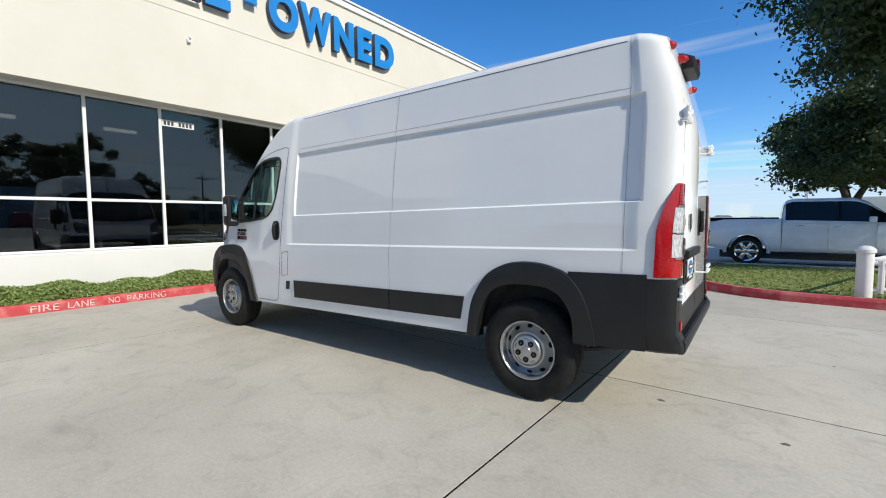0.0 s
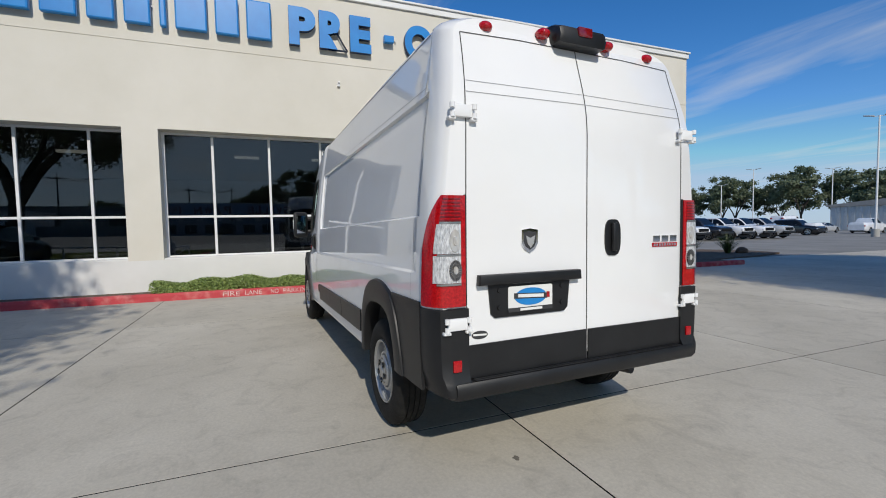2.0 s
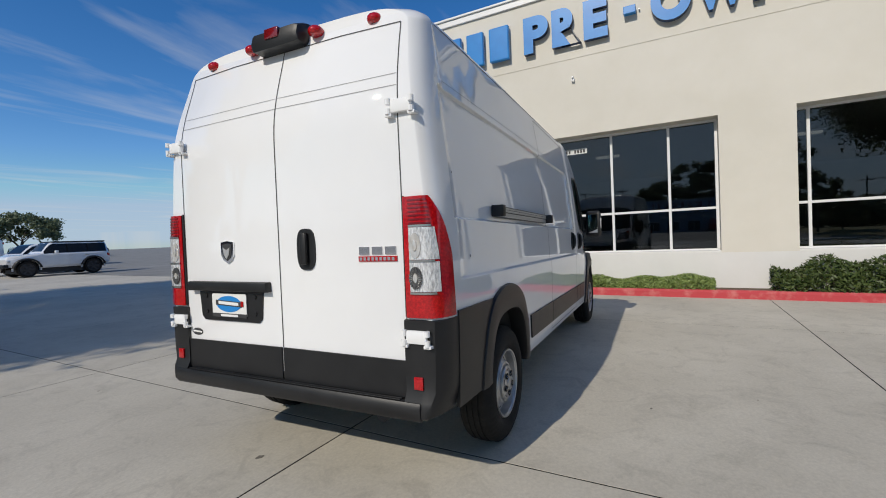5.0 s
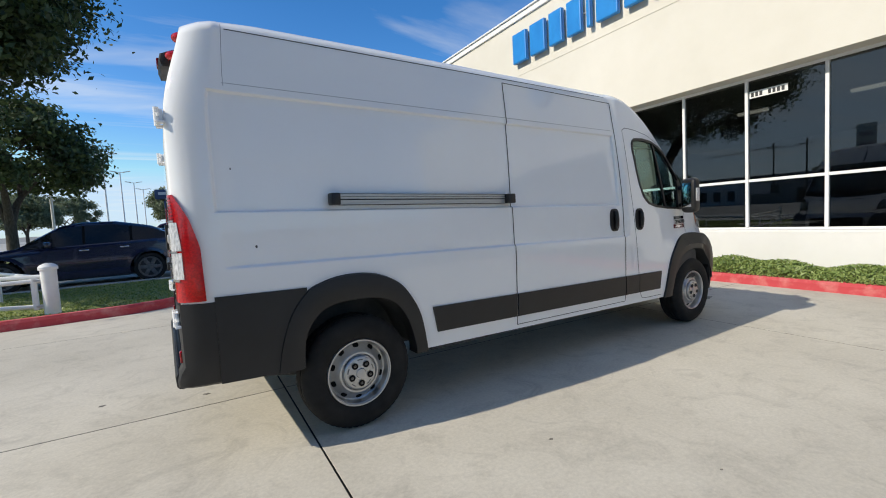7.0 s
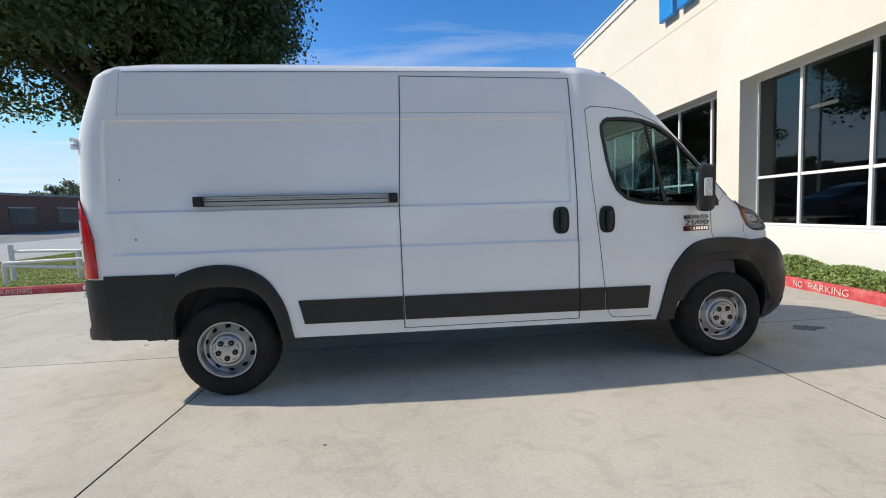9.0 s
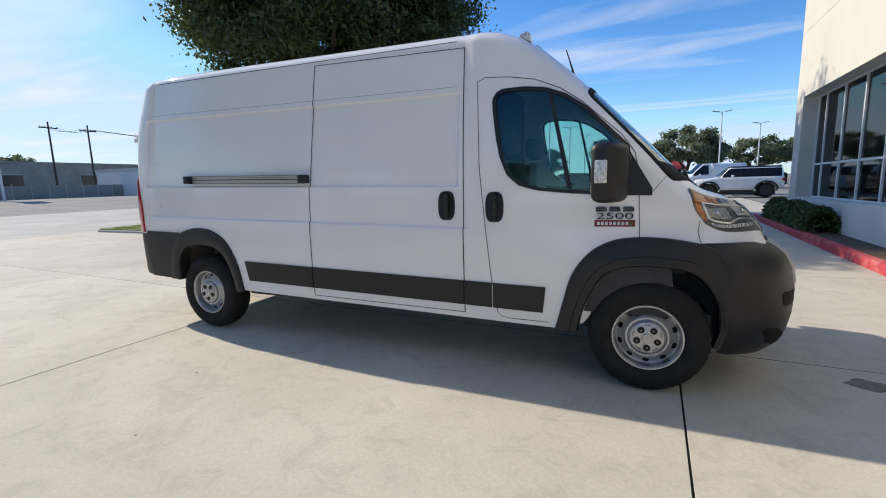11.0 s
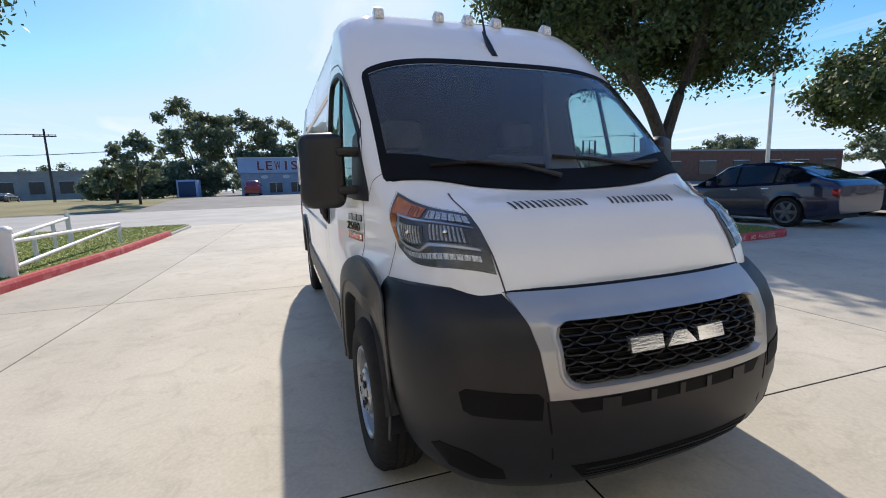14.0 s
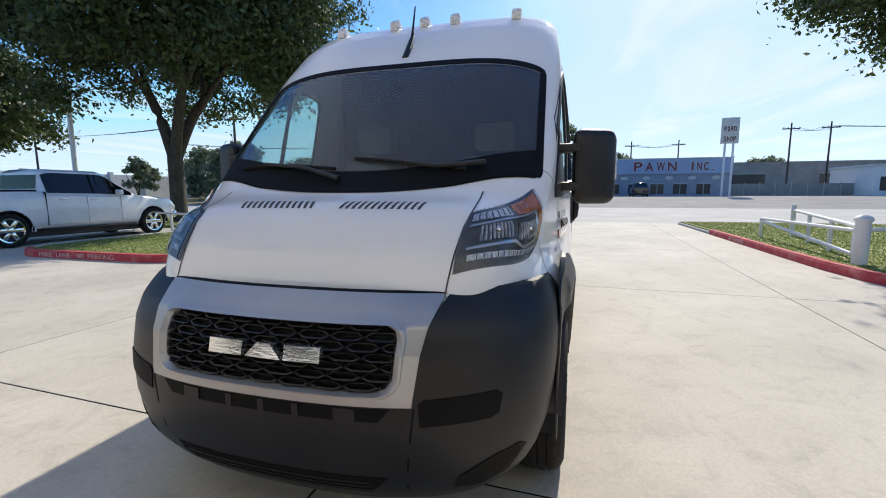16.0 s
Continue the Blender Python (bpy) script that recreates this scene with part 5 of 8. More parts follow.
FULL = ((0, 0), (1, 0), (1, 1), (0, 1))
for s in (1, -1):
    hl = lamp_piece(FULL, s, 0.003, "lamp_bezel", "headlamp", van, "headlamp with amber indicator under a clear cover", 0.02, 24, 16)
    lamp_piece(((0.03, 0.60), (0.46, 0.70), (0.50, 0.93), (0.05, 0.94)), s, 0.008, "amber", "indicator", hl, "amber indicator lens", dome=-0.003)
    for k in range(5):
        u_ = 0.30 + 0.035 * k
        lamp_piece(((u_, 0.69), (u_ + 0.012, 0.69), (u_ + 0.02, 0.90), (u_ + 0.008, 0.90)), s, 0.010, "amber", "indicator_rib", hl, "", nu=1, nv=3)
    ur = lamp_piece(((0.52, 0.71), (0.94, 0.76), (0.94, 0.92), (0.54, 0.91)), s, 0.008, "clear_lens", "upper_reflector", hl, "bright faceted reflector")
    for k in range(6):
        u_ = 0.55 + 0.065 * k
        lamp_piece(((u_, 0.73), (u_ + 0.010, 0.73), (u_ + 0.012, 0.90), (u_ + 0.002, 0.90)), s, 0.0105, "lamp_bezel", "facet_edge", ur, "", nu=1, nv=2)
    lamp_piece(((0.015, 0.12), (0.10, 0.15), (0.135, 0.60), (0.02, 0.58)), s, 0.008, "amber", "side_indicator", hl, "amber side indicator", nu=3)
    lb = lamp_piece(((0.19, 0.25), (0.51, 0.29), (0.51, 0.57), (0.18, 0.54)), s, 0.007, "lamp_bezel", "low_beam", hl, "ribbed low-beam bowl", dome=-0.006)
    hb = lamp_piece(((0.56, 0.33), (0.88, 0.36), (0.88, 0.62), (0.56, 0.58)), s, 0.007, "lamp_bezel", "high_beam", hl, "ribbed high-beam bowl", dome=-0.006)
    for bowl, u0, v0 in ((lb, 0.195, 0.26), (hb, 0.575, 0.345)):
        for k in range(9):
            u_ = u0 + 0.033 * k
            lamp_piece(((u_, v0 + 0.003 * k), (u_ + 0.016, v0 + 0.003 * k), (u_ + 0.016, v0 + 0.26 + 0.003 * k), (u_, v0 + 0.26 + 0.003 * k)), s, 0.009, "reflector" if k % 2 else "lamp_bowl", "bowl_rib", bowl, "", nu=2, nv=6, dome=-0.005)
        bm = bmesh.new()
        bmesh.ops.create_uvsphere(bm, u_segments=14, v_segments=9, radius=0.011, matrix=Matrix.Translation(on_lamp(u0 + 0.14, v0 + 0.16, s, 0.008)))
        part("bulb_shield", bm, "chrome", bowl)
    # bright frame: along the brow, down the outer side and back along the foot with its step
    for q_ in (((0.145, 0.615), (0.95, 0.655), (0.95, 0.685), (0.145, 0.655)), ((0.125, 0.20), (0.18, 0.20), (0.19, 0.64), (0.145, 0.64)), ((0.10, 0.19), (0.44, 0.165), (0.46, 0.20), (0.12, 0.235)), ((0.43, 0.165), (0.55, 0.255), (0.545, 0.295), (0.45, 0.205)), ((0.54, 0.255), (0.94, 0.275), (0.94, 0.31), (0.54, 0.295))):
        lamp_piece(q_, s, 0.0105, "name_metal", "bright_frame", hl, "bright lamp frame", nu=10, nv=2)
    lg = lamp_piece(((0.16, 0.07), (0.93, 0.12), (0.93, 0.20), (0.17, 0.13)), s, 0.008, "clear_lens", "light_guide", hl, "ribbed white running-light strip", nu=12, nv=3)
    for k in range(14):
        u_ = 0.20 + 0.051 * k
        lamp_piece(((u_, 0.078 + 0.003 * k), (u_ + 0.008, 0.078 + 0.003 * k), (u_ + 0.008, 0.125 + 0.004 * k), (u_, 0.125 + 0.004 * k)), s, 0.0095, "lamp_bezel", "guide_rib", lg, "", nu=1, nv=1)
    lamp_piece(FULL, s, 0.013, "lamp_glass", "cover", hl, "clear cover", 0.003, 24, 16).visible_shadow = False

# ---- rear ----
def rear_panel(poly, out, mat, name, parent, label="", depth=0.012, step=0.2):
    return nose_panel(poly, out, mat, name, parent, label, -depth, step, at=lambda y, z, o: Vector((rear_x(y, z) - o, y, z)))


seam_line("rear_door_gap", [(0.0, 0.58), (0.0, 2.415)], 1, van, 0.0065, 0.002, "seam", "rear")
for s in (1, -1):
    seam_line("rear_door_gap", [(s * 0.805, 0.60), (s * 0.80, 1.5), (s * 0.795, 2.0), (s * 0.785, 2.15), (s * 0.775, 2.30), (s * 0.772, 2.40)], 1, van, 0.006, 0.002, "seam", "rear")
    seam_line("rear_crease", [(s * 0.785, 2.065), (s * 0.006, 2.075)], 1, van, 0.004, 0.002, "seam_light", "rear")
    seam_line("rear_crease", [(s * 0.78, 2.125), (s * 0.006, 2.135)], 1, van, 0.003, 0.002, "seam_light", "rear")
    rear_panel([(s * 0.008, 0.577), (s * 0.80, 0.577), (s * 0.795, 0.752), (s * 0.008, 0.755)], 0.010, "plastic", "door_cladding", van, "black cladding at the foot of the rear door", 0.012)
seam_line("rear_door_gap", [(-0.772, 2.40), (-0.4, 2.415), (0.4, 2.415), (0.772, 2.40)], 1, van, 0.006, 0.002, "seam", "rear")


def tail_lamp(s):
    zs = [0.962, 1.0, 1.05, 1.085, 1.12, 1.16, 1.20, 1.24, 1.28, 1.32, 1.36, 1.385, 1.42, 1.46, 1.50, 1.53]
    edge = lambda z: np.interp(z, [0.96, 1.25, 1.40, 1.53], [-0.838, -0.845, -0.885, -0.948])

    def row(z, o):
        r = [Vector((rear_x(0, z) - 0.004 - o, s * y, z)) for y in (0.812, 0.84, 0.87, 0.90)]
        for t in np.linspace(0, 1, 8):
            x = -0.950 + (edge(z) + 0.950) * t
            r.append(Vector((x - o * (1 - t), s * (side(x, z) + o * (0.3 + 0.7 * t) + 0.004), z)))
        return r
    rows = [row(z, 0.012) for z in zs]
    rows = [row(zs[0] - 0.004, -0.02)] + rows + [row(zs[-1] + 0.004, -0.02)]
    rows = [[r[0] + Vector((0.03, 0, 0))] + r + [r[-1] - Vector((0, s * 0.03, 0))] for r in rows]
    tl = part("tail_lamp", grid_sheet(rows), "red_lens", van, "red tail lamp with a clear middle")
    rows = [[v for v in row(z, 0.0165)[1:7]] for z in np.linspace(1.235, 1.385, 6)]
    part("indicator_lens", grid_sheet(rows, 0.004), "clear_lens", tl, "clear indicator lens")
    rows = [[v for v in row(z, 0.0165)[1:7]] for z in np.linspace(1.085, 1.225, 6)]
    part("reverse_lens", grid_sheet(rows, 0.004), "clear_lens", tl, "clear reversing lens")
    bm = bmesh.new()
    lathe(bm, [(0.0, 0.010), (0.02, 0.012), (0.022, 0.006), (0.042, 0.008), (0.044, 0.0), (0.056, 0.004), (0.058, -0.004)], 28, axis="x")
    part("round_reflector", bm, "reflector", tl, m=Matrix.Translation((-0.974, s * 0.873, 1.15)) @ Matrix.Rotation(math.pi, 4, "Y") @ Matrix.Diagonal((1, 0.62, 0.9, 1)))
    bm = bmesh.new()
    lathe(bm, [(0.0, 0.014), (0.018, 0.012), (0.022, 0.004), (0.048, 0.006), (0.052, -0.004)], 24, axis="x")
    part("round_reflector", bm, "reflector", tl, m=Matrix.Translation((-0.974, s * 0.873, 1.30)) @ Matrix.Rotation(math.pi, 4, "Y") @ Matrix.Diagonal((1, 0.62, 1.2, 1)))
    bm = bmesh.new()
    for k in range(22):
        c_, s_ = math.cos(2 * math.pi * k / 22), math.sin(2 * math.pi * k / 22)
        q_ = [(r_ * c_ - w_ * s_, r_ * s_ + w_ * c_) for r_, w_ in ((0.024, -0.002), (0.055, -0.0045), (0.055, 0.0045), (0.024, 0.002))]
        prism(bm, [(a_ * 0.62, b_ * 0.95) for a_, b_ in q_], "x", -0.006, 0.004)
    part("ray_ring", bm, "lamp_bezel", tl, "faceted ring of the reversing lens", m=Matrix.Translation((-0.980, s * 0.873, 1.15)), smooth=False)
    part("gasket", boxes((-0.966, -0.94, min(s * 0.802, s * 0.813), max(s * 0.802, s * 0.813), 0.965, 1.535), bevel=0.002), "plastic", tl, "black gasket beside the lamp")
    for z in (1.078, 1.228, 1.392):
        rows = [[v for v in row(zz, 0.019)[1:6]] for zz in (z - 0.005, z + 0.005)]
        part("divider", grid_sheet(rows, 0.003), "alloy", tl, "silver divider")
    for z in np.arange(1.40, 1.525, 0.018):
        rows = [[v for v in row(zz, 0.0155)[1:6]] for zz in (z, z + 0.008)]
        part("rib", grid_sheet(rows, 0.003), "dark_red", tl)


tail_lamp(1); tail_lamp(-1)

# rear bumper with step
bm = bmesh.new()
prism(bm, [(-0.88, 0.48), (-0.995, 0.48), (-1.008, 0.495), (-1.012, 0.548), (-1.0, 0.568), (-0.88, 0.572)], "y", -0.885, 0.885, bevel=0.008)
rb = part("rear_bumper", bm, "plastic", van, "black rear step bumper")
for k in range(5):
    part("tread_rib", boxes((-0.995 + 0.018 * k, -0.986 + 0.018 * k, -0.77, 0.77, 0.570, 0.577), bevel=0.002), "plastic", rb)
for s in (1, -1):
    rows = []
    for z in (0.485, 0.50, 0.53, 0.57, 0.61, 0.7, 0.85, 0.93, 0.948, 0.953):
        k = 0.016 + 0.030 * smooth01((0.61 - z) / 0.06) - (0.02 if z > 0.95 or z < 0.49 else 0)
        r = [Vector((rear_x(0, z) - k, s * y, z)) for y in (0.795, 0.84, 0.88, 0.905)]
        for t in np.linspace(0, 1, 7):
            x = -0.945 + 0.15 * t
            r.append(Vector((x - k * (1 - t) ** 2, s * (side(x, max(z, 0.42)) * np.interp(z, [0.48, 0.62], [0.972, 1.0]) + 0.006 - (0.02 if z > 0.95 or z < 0.49 else 0)), z)))
        r = [r[0] + Vector((0.06, 0, 0))] + r + [r[-1] - Vector((0, s * 0.03, 0))]
        rows.append(r)
    c = part("bumper_end", grid_sheet(rows), "plastic", rb, "black bumper corner")
    part("reflector", boxes((-0.982, -0.968, min(s * 0.842, s * 0.89), max(s * 0.842, s * 0.89), 0.625, 0.685), bevel=0.004), "red_lens", c, "red reflector")


# hinges
def hinge(s, z):
    yc = 0.822 if z > 1.5 else 0.862
    bm = boxes((-0.985, -0.955, min(s * (yc - 0.055), s * (yc + 0.055)), max(s * (yc - 0.055), s * (yc + 0.055)), z - 0.028, z + 0.036), bevel=0.008)
    h = part("door_hinge", bm, "paint", van, "white painted door hinge", m=None)
    for y in (yc - 0.062, yc + 0.062):
        bm = bmesh.new()
        for dz in (-0.034, 0.012):
            tube(bm, [(-0.985, s * y, z + dz), (-0.985, s * y, z + dz + 0.026)], 0.014, 10)
        box(bm, -0.99, -0.95, s * y - 0.02, s * y + 0.02, z - 0.045, z - 0.03, bevel=0.004)
        part("knuckle", bm, "paint", h)


for s in (1, -1):
    hinge(s, 1.95); hinge(s, 0.868)
for ob in [o for o in van.children if o.name.startswith("door_hinge")]:
    if ob.data.vertices[0].co.z > 1.5:
        ob.location.x = rear_lean(-0.955, 1.95)
        ob.location.y = 0.0

# handle bar, plate and badges on the rear doors
bm = bmesh.new()
prism(bm, [(0.07, 1.062), (0.745, 1.062), (0.74, 1.118), (0.075, 1.118)], "x", -1.0, -0.95, bevel=0.012)
part("plate_bar", bm, "plastic", van, "black plate-lamp bar")
hold = rear_panel([(0.15, 0.905), (0.175, 0.882), (0.635, 0.882), (0.66, 0.905), (0.675, 1.06), (0.135, 1.06)], 0.010, "plastic", "plate_holder", van, "black plate holder", 0.012)
for y in (0.195, 0.61):
    for z in (0.935, 1.03):
        bm = bmesh.new()
        lathe(bm, [(0.0, 0.006), (0.011, 0.006), (0.013, 0.0)], 14, axis="x")
        part("screw", bm, "plastic", hold, m=pose(-0.966, y, z, 0, 180, 0))
plate = rear_panel(rounded(0.263, 0.556, 0.908, 1.045, 0.012), 0.016, "trim_white", "dealer_plate", hold, "white plate with a blue oval, plain bars for its name", 0.004)
el = lambda cy, cz, a, b, n=28: [(cy + a * math.cos(2 * math.pi * k / n), cz + b * math.sin(2 * math.pi * k / n)) for k in range(n)]
rear_panel([(0.263, 0.905), (0.556, 0.905), (0.556, 0.928), (0.263, 0.928)], 0.0175, "interior", "plate_foot", plate, "", 0.003)
rear_panel(el(0.41, 0.985, 0.105, 0.048), 0.0185, "letter", "oval", plate, "blue oval", 0.002)
rear_panel([(0.30, 0.968), (0.52, 0.978), (0.52, 1.008), (0.30, 0.998)], 0.0195, "interior", "banner", plate, "", 0.002)
rear_panel([(0.325, 0.976), (0.495, 0.984), (0.495, 1.002), (0.325, 0.994)], 0.0205, "trim_white", "name_bar", plate, "", 0.002)
rear_panel([(0.285, 0.972), (0.305, 0.973), (0.305, 1.004), (0.285, 1.003)], 0.0205, "red_lens", "banner_end", plate, "", 0.002)
rear_panel([(0.335, 0.910), (0.48, 0.910), (0.48, 0.923), (0.335, 0.923)], 0.0195, "trim_white", "name_bar", plate, "", 0.002)
stk = rear_panel(el(0.725, 0.800, 0.048, 0.022), 0.003, "interior", "sticker", van, "small dark oval sticker", 0.002)
rear_panel([(0.685, 0.794), (0.765, 0.798), (0.765, 0.808), (0.685, 0.804)], 0.004, "trim_white", "name_bar", stk, "", 0.001)
sh = rear_panel([(0.41, 1.225), (0.445, 1.245), (0.463, 1.275), (0.463, 1.35), (0.41, 1.358), (0.357, 1.35), (0.357, 1.275), (0.375, 1.245)], 0.010, "chrome", "shield_badge", van, "chrome shield badge", 0.012)
rear_panel([(0.41, 1.24), (0.437, 1.258), (0.45, 1.285), (0.45, 1.335), (0.41, 1.343), (0.37, 1.335), (0.37, 1.285), (0.383, 1.258)], 0.012, "interior", "shield_field", sh, "", 0.004)
rear_panel([(0.41, 1.25), (0.43, 1.275), (0.44, 1.32), (0.41, 1.305), (0.38, 1.32), (0.39, 1.275)], 0.017, "name_metal", "shield_figure", sh, "", 0.004)
hg = rear_panel([(-0.20 + 0.062 * abs(math.cos(t)) ** 0.6 * math.copysign(1, math.cos(t)), 1.296 + 0.11 * abs(math.sin(t)) ** 0.7 * math.copysign(1, math.sin(t))) for t in np.linspace(0, 2 * math.pi, 28, endpoint=False)], 0.009, "plastic", "rear_door_handle", van, "black rear door handle", 0.012)
part("lever", boxes((-0.992, -0.962, -0.222, -0.178, 1.215, 1.385), bevel=0.01), "plastic", hg)
for k in range(3):
    y = -0.575 - 0.077 * k
    rear_panel([(y + 0.031, 1.262), (y - 0.031, 1.262), (y - 0.031, 1.300), (y + 0.031, 1.300)], 0.006, "chrome", "name_block", van, "chrome name block", 0.006)
tab = rear_panel([(-0.54, 1.228), (-0.765, 1.228), (-0.765, 1.254), (-0.54, 1.254)], 0.006, "red_lens", "badge_tab", van, "red badge tab", 0.006)
for k in range(9):
    y = -0.555 - 0.0235 * k
    rear_panel([(y + 0.007, 1.233), (y - 0.008, 1.233), (y - 0.008, 1.249), (y + 0.007, 1.249)], 0.008, "chrome", "badge_bar", tab, "", 0.003)

# camera pod and lamps over the rear doors
bm = bmesh.new()
prism(bm, [(-0.76, 2.56), (-0.85, 2.545), (-0.925, 2.51), (-0.938, 2.46), (-0.925, 2.418), (-0.80, 2.41)], "y", -0.178, 0.178, bevel=0.03)
pod = part("camera_pod", bm, "plastic", van, "black high brake lamp and camera pod")
part("brake_lens", boxes((-0.946, -0.91, -0.05, 0.05, 2.46, 2.515), bevel=0.006), "dark_red", pod, "dark red brake lens")
for y in (0.607, 0.24, -0.24, -0.607):
    bm = bmesh.new()
    bmesh.ops.create_uvsphere(bm, u_segments=18, v_segments=10, radius=1.0, matrix=Matrix.Diagonal((0.05, 0.043, 0.033, 1)))
    for v_ in bm.verts:
        v_.co.z = max(v_.co.z, -0.024)
    part("clearance_lamp", bm, "red_lens", van, "dark red rear clearance lamp", m=pose(-0.822 if abs(y) > 0.4 else -0.85, y, 2.458 if abs(y) > 0.4 else 2.472))

# ---- shop sign: blocks for the trading name, letters for the plain words ----
U_FACE = 7.47


def fit_mesh(me, a, b, z0, z1):
    """Scales flat lettering so that it fills a width and height exactly, centred on nothing but its own box."""
    co = np.zeros(len(me.vertices) * 3)
    me.vertices.foreach_get("co", co)
    co = co.reshape(-1, 3)
    lo, hi = co.min(0), co.max(0)
    co[:, 0] = (co[:, 0] - lo[0]) / (hi[0] - lo[0]) * (b - a) + a
    co[:, 1] = (co[:, 1] - lo[1]) / (hi[1] - lo[1]) * (z1 - z0) + z0
    me.vertices.foreach_set("co", co.ravel())
    me.update()


def letter(ch, a, b, z0, z1, parent, m, mats, depth, heavy=0.03):
    cu = bpy.data.curves.new("letter", "FONT")
    cu.body, cu.size, cu.extrude, cu.offset = ch, 1.0, depth, heavy
    ob = new("letter", cu)
    bpy.context.view_layer.update()
    me = bpy.data.meshes.new_from_object(ob.evaluated_get(bpy.context.evaluated_depsgraph_get()))
    bpy.data.objects.remove(ob)
    fit_mesh(me, a, b, z0, z1)
    me.materials.clear()
    for t in mats:
        me.materials.append(M[t])
    if len(mats) > 1:
        for f in me.polygons:
            f.material_index = 0 if f.normal.z > 0.7 else 1
    o = new("letter", me)
    o.parent = parent
    o.matrix_basis = m
    return o


FACE = Matrix(((0, 0, -1, U_FACE + 0.08), (-1, 0, 0, 0), (0, 1, 0, 0), (0, 0, 0, 1)))     # text x to -v, text y up, facing the lot
sign = thing("shop_sign", "raised blue channel-letter sign on the stucco front", "sign")
sign.matrix_world = SHOP
v = 6.25
for wd in (0.66, 0.66, 0.55, 0.55, 0.22, 0.68, 0.55, 0.60):
    part("sign_block", boxes((U_FACE, U_FACE + 0.12, v - wd + 0.05, v - 0.05, 5.54, 6.35), bevel=0.03), "letter", sign, "plain blue sign block", smooth=False)
    v -= wd + 0.055
for ch, a, b in (("P", 1.08, 0.50), ("R", 0.42, -0.22), ("E", -0.28, -0.78), ("O", -1.62, -2.36), ("W", -2.40, -3.30), ("N", -3.36, -4.00), ("E", -4.12, -4.64), ("D", -4.74, -5.48)):
    letter(ch, -a, -b, 5.53, 6.37, sign, FACE, ("letter", "letter_side"), 0.06, 0.055)
part("dash", boxes((U_FACE, U_FACE + 0.12, -1.34, -1.10, 5.86, 6.02), bevel=0.01), "letter", sign, smooth=False)
for k in range(16):
    part("stud", boxes((U_FACE + 0.10, U0 + 0.01, 5.9 - 0.73 * k - 0.015, 5.9 - 0.73 * k + 0.015, 5.93, 5.96)), "galv", sign, smooth=False)

sensor = thing("wall_sensor", "small white lamp fitting on the stucco wall", "light fitting")
sensor.matrix_world = SHOP
part("body", boxes((U0 - 0.06, U0 + 0.01, -0.03, 0.04, 4.72, 4.80), bevel=0.012), "trim_white", sensor)
part("arm", boxes((U0 - 0.10, U0 - 0.05, -0.015, 0.025, 4.79, 4.83), bevel=0.008), "trim_white", sensor)
number = thing("address_strip", "white strip of dark plain bars on the window glass", "sign")
number.matrix_world = SHOP
part("strip", boxes((GLASS - 0.016, GLASS - 0.009, -0.18, 0.40, 3.15, 3.27)), "black_white_board", number, smooth=False)
for k in range(8):
    if k != 3:
        part("bar", boxes((GLASS - 0.020, GLASS - 0.0165, 0.33 - 0.066 * k, 0.372 - 0.066 * k, 3.172, 3.248)), "interior", number, smooth=False)
for v in (9.2, 6.6, 2.2, -0.1, -5.0, -7.3, -9.6):
    lamp = thing("ceiling_tube", "dim tube lamp on the showroom ceiling", "lamp", "showroom tube lamps")
    lamp.matrix_world = SHOP
    part("tube", boxes((12.0, 12.12, v - 0.35, v + 0.35, 3.60, 3.68), bevel=0.02), emit("tube_glow", (1.0, 0.96, 0.88), 0.5), lamp)
    part("tray", boxes((11.95, 12.17, v - 0.4, v + 0.4, 3.68, 3.72)), "seat", lamp, smooth=False)
for v in (10.6, 8.1, 5.4, 1.0, -1.6, -6.2, -8.8):
    desk = thing("showroom_desk", "dim office desk behind the glass", "desk", "showroom desks")
    desk.matrix_world = SHOP
    part("top", boxes((10.2, 11.0, v - 0.7, v + 0.7, 0.80, 0.84), bevel=0.01), "seat", desk)
    for du in (10.25, 10.95):
        part("leg", boxes((du - 0.03, du + 0.03, v - 0.65, v + 0.65, 0.1, 0.80)), "interior", desk, smooth=False)


# kerb lettering
def kerb_text(m, body="FIRE LANE  NO PARKING", width=1.75):
    """Stencilled words along a kerb face, each word a part of its own."""
    t_ = tagged(new("kerb_lettering"), "worn white fire-lane lettering on the red kerb", "lettering", "kerb lettering")
    t_.empty_display_size = 0.1
    t_.matrix_world = m
    unit, at_ = width / len(body), 0
    for wd in body.split(" "):
        if wd:
            ob = words("word", wd, 0.13, Matrix(), "marking", t_, 0.001)
            fit_mesh(ob.data, -width / 2 + unit * (at_ + 0.08), -width / 2 + unit * (at_ + len(wd) - 0.08), 0.025, 0.118)
        at_ += len(wd) + 1
    return t_


def face_m(x, y, ax):
    """A frame on an upright kerb face: text runs along ax, faces to the right of its run."""
    ax = Vector((ax[0], ax[1], 0)).normalized()
    up = Vector((0, 0, 1))
    n = ax.cross(up)
    return Matrix(((ax.x, up.x, n.x, x), (ax.y, up.y, n.y, y), (0, 1, 0, 0), (0, 0, 0, 1)))


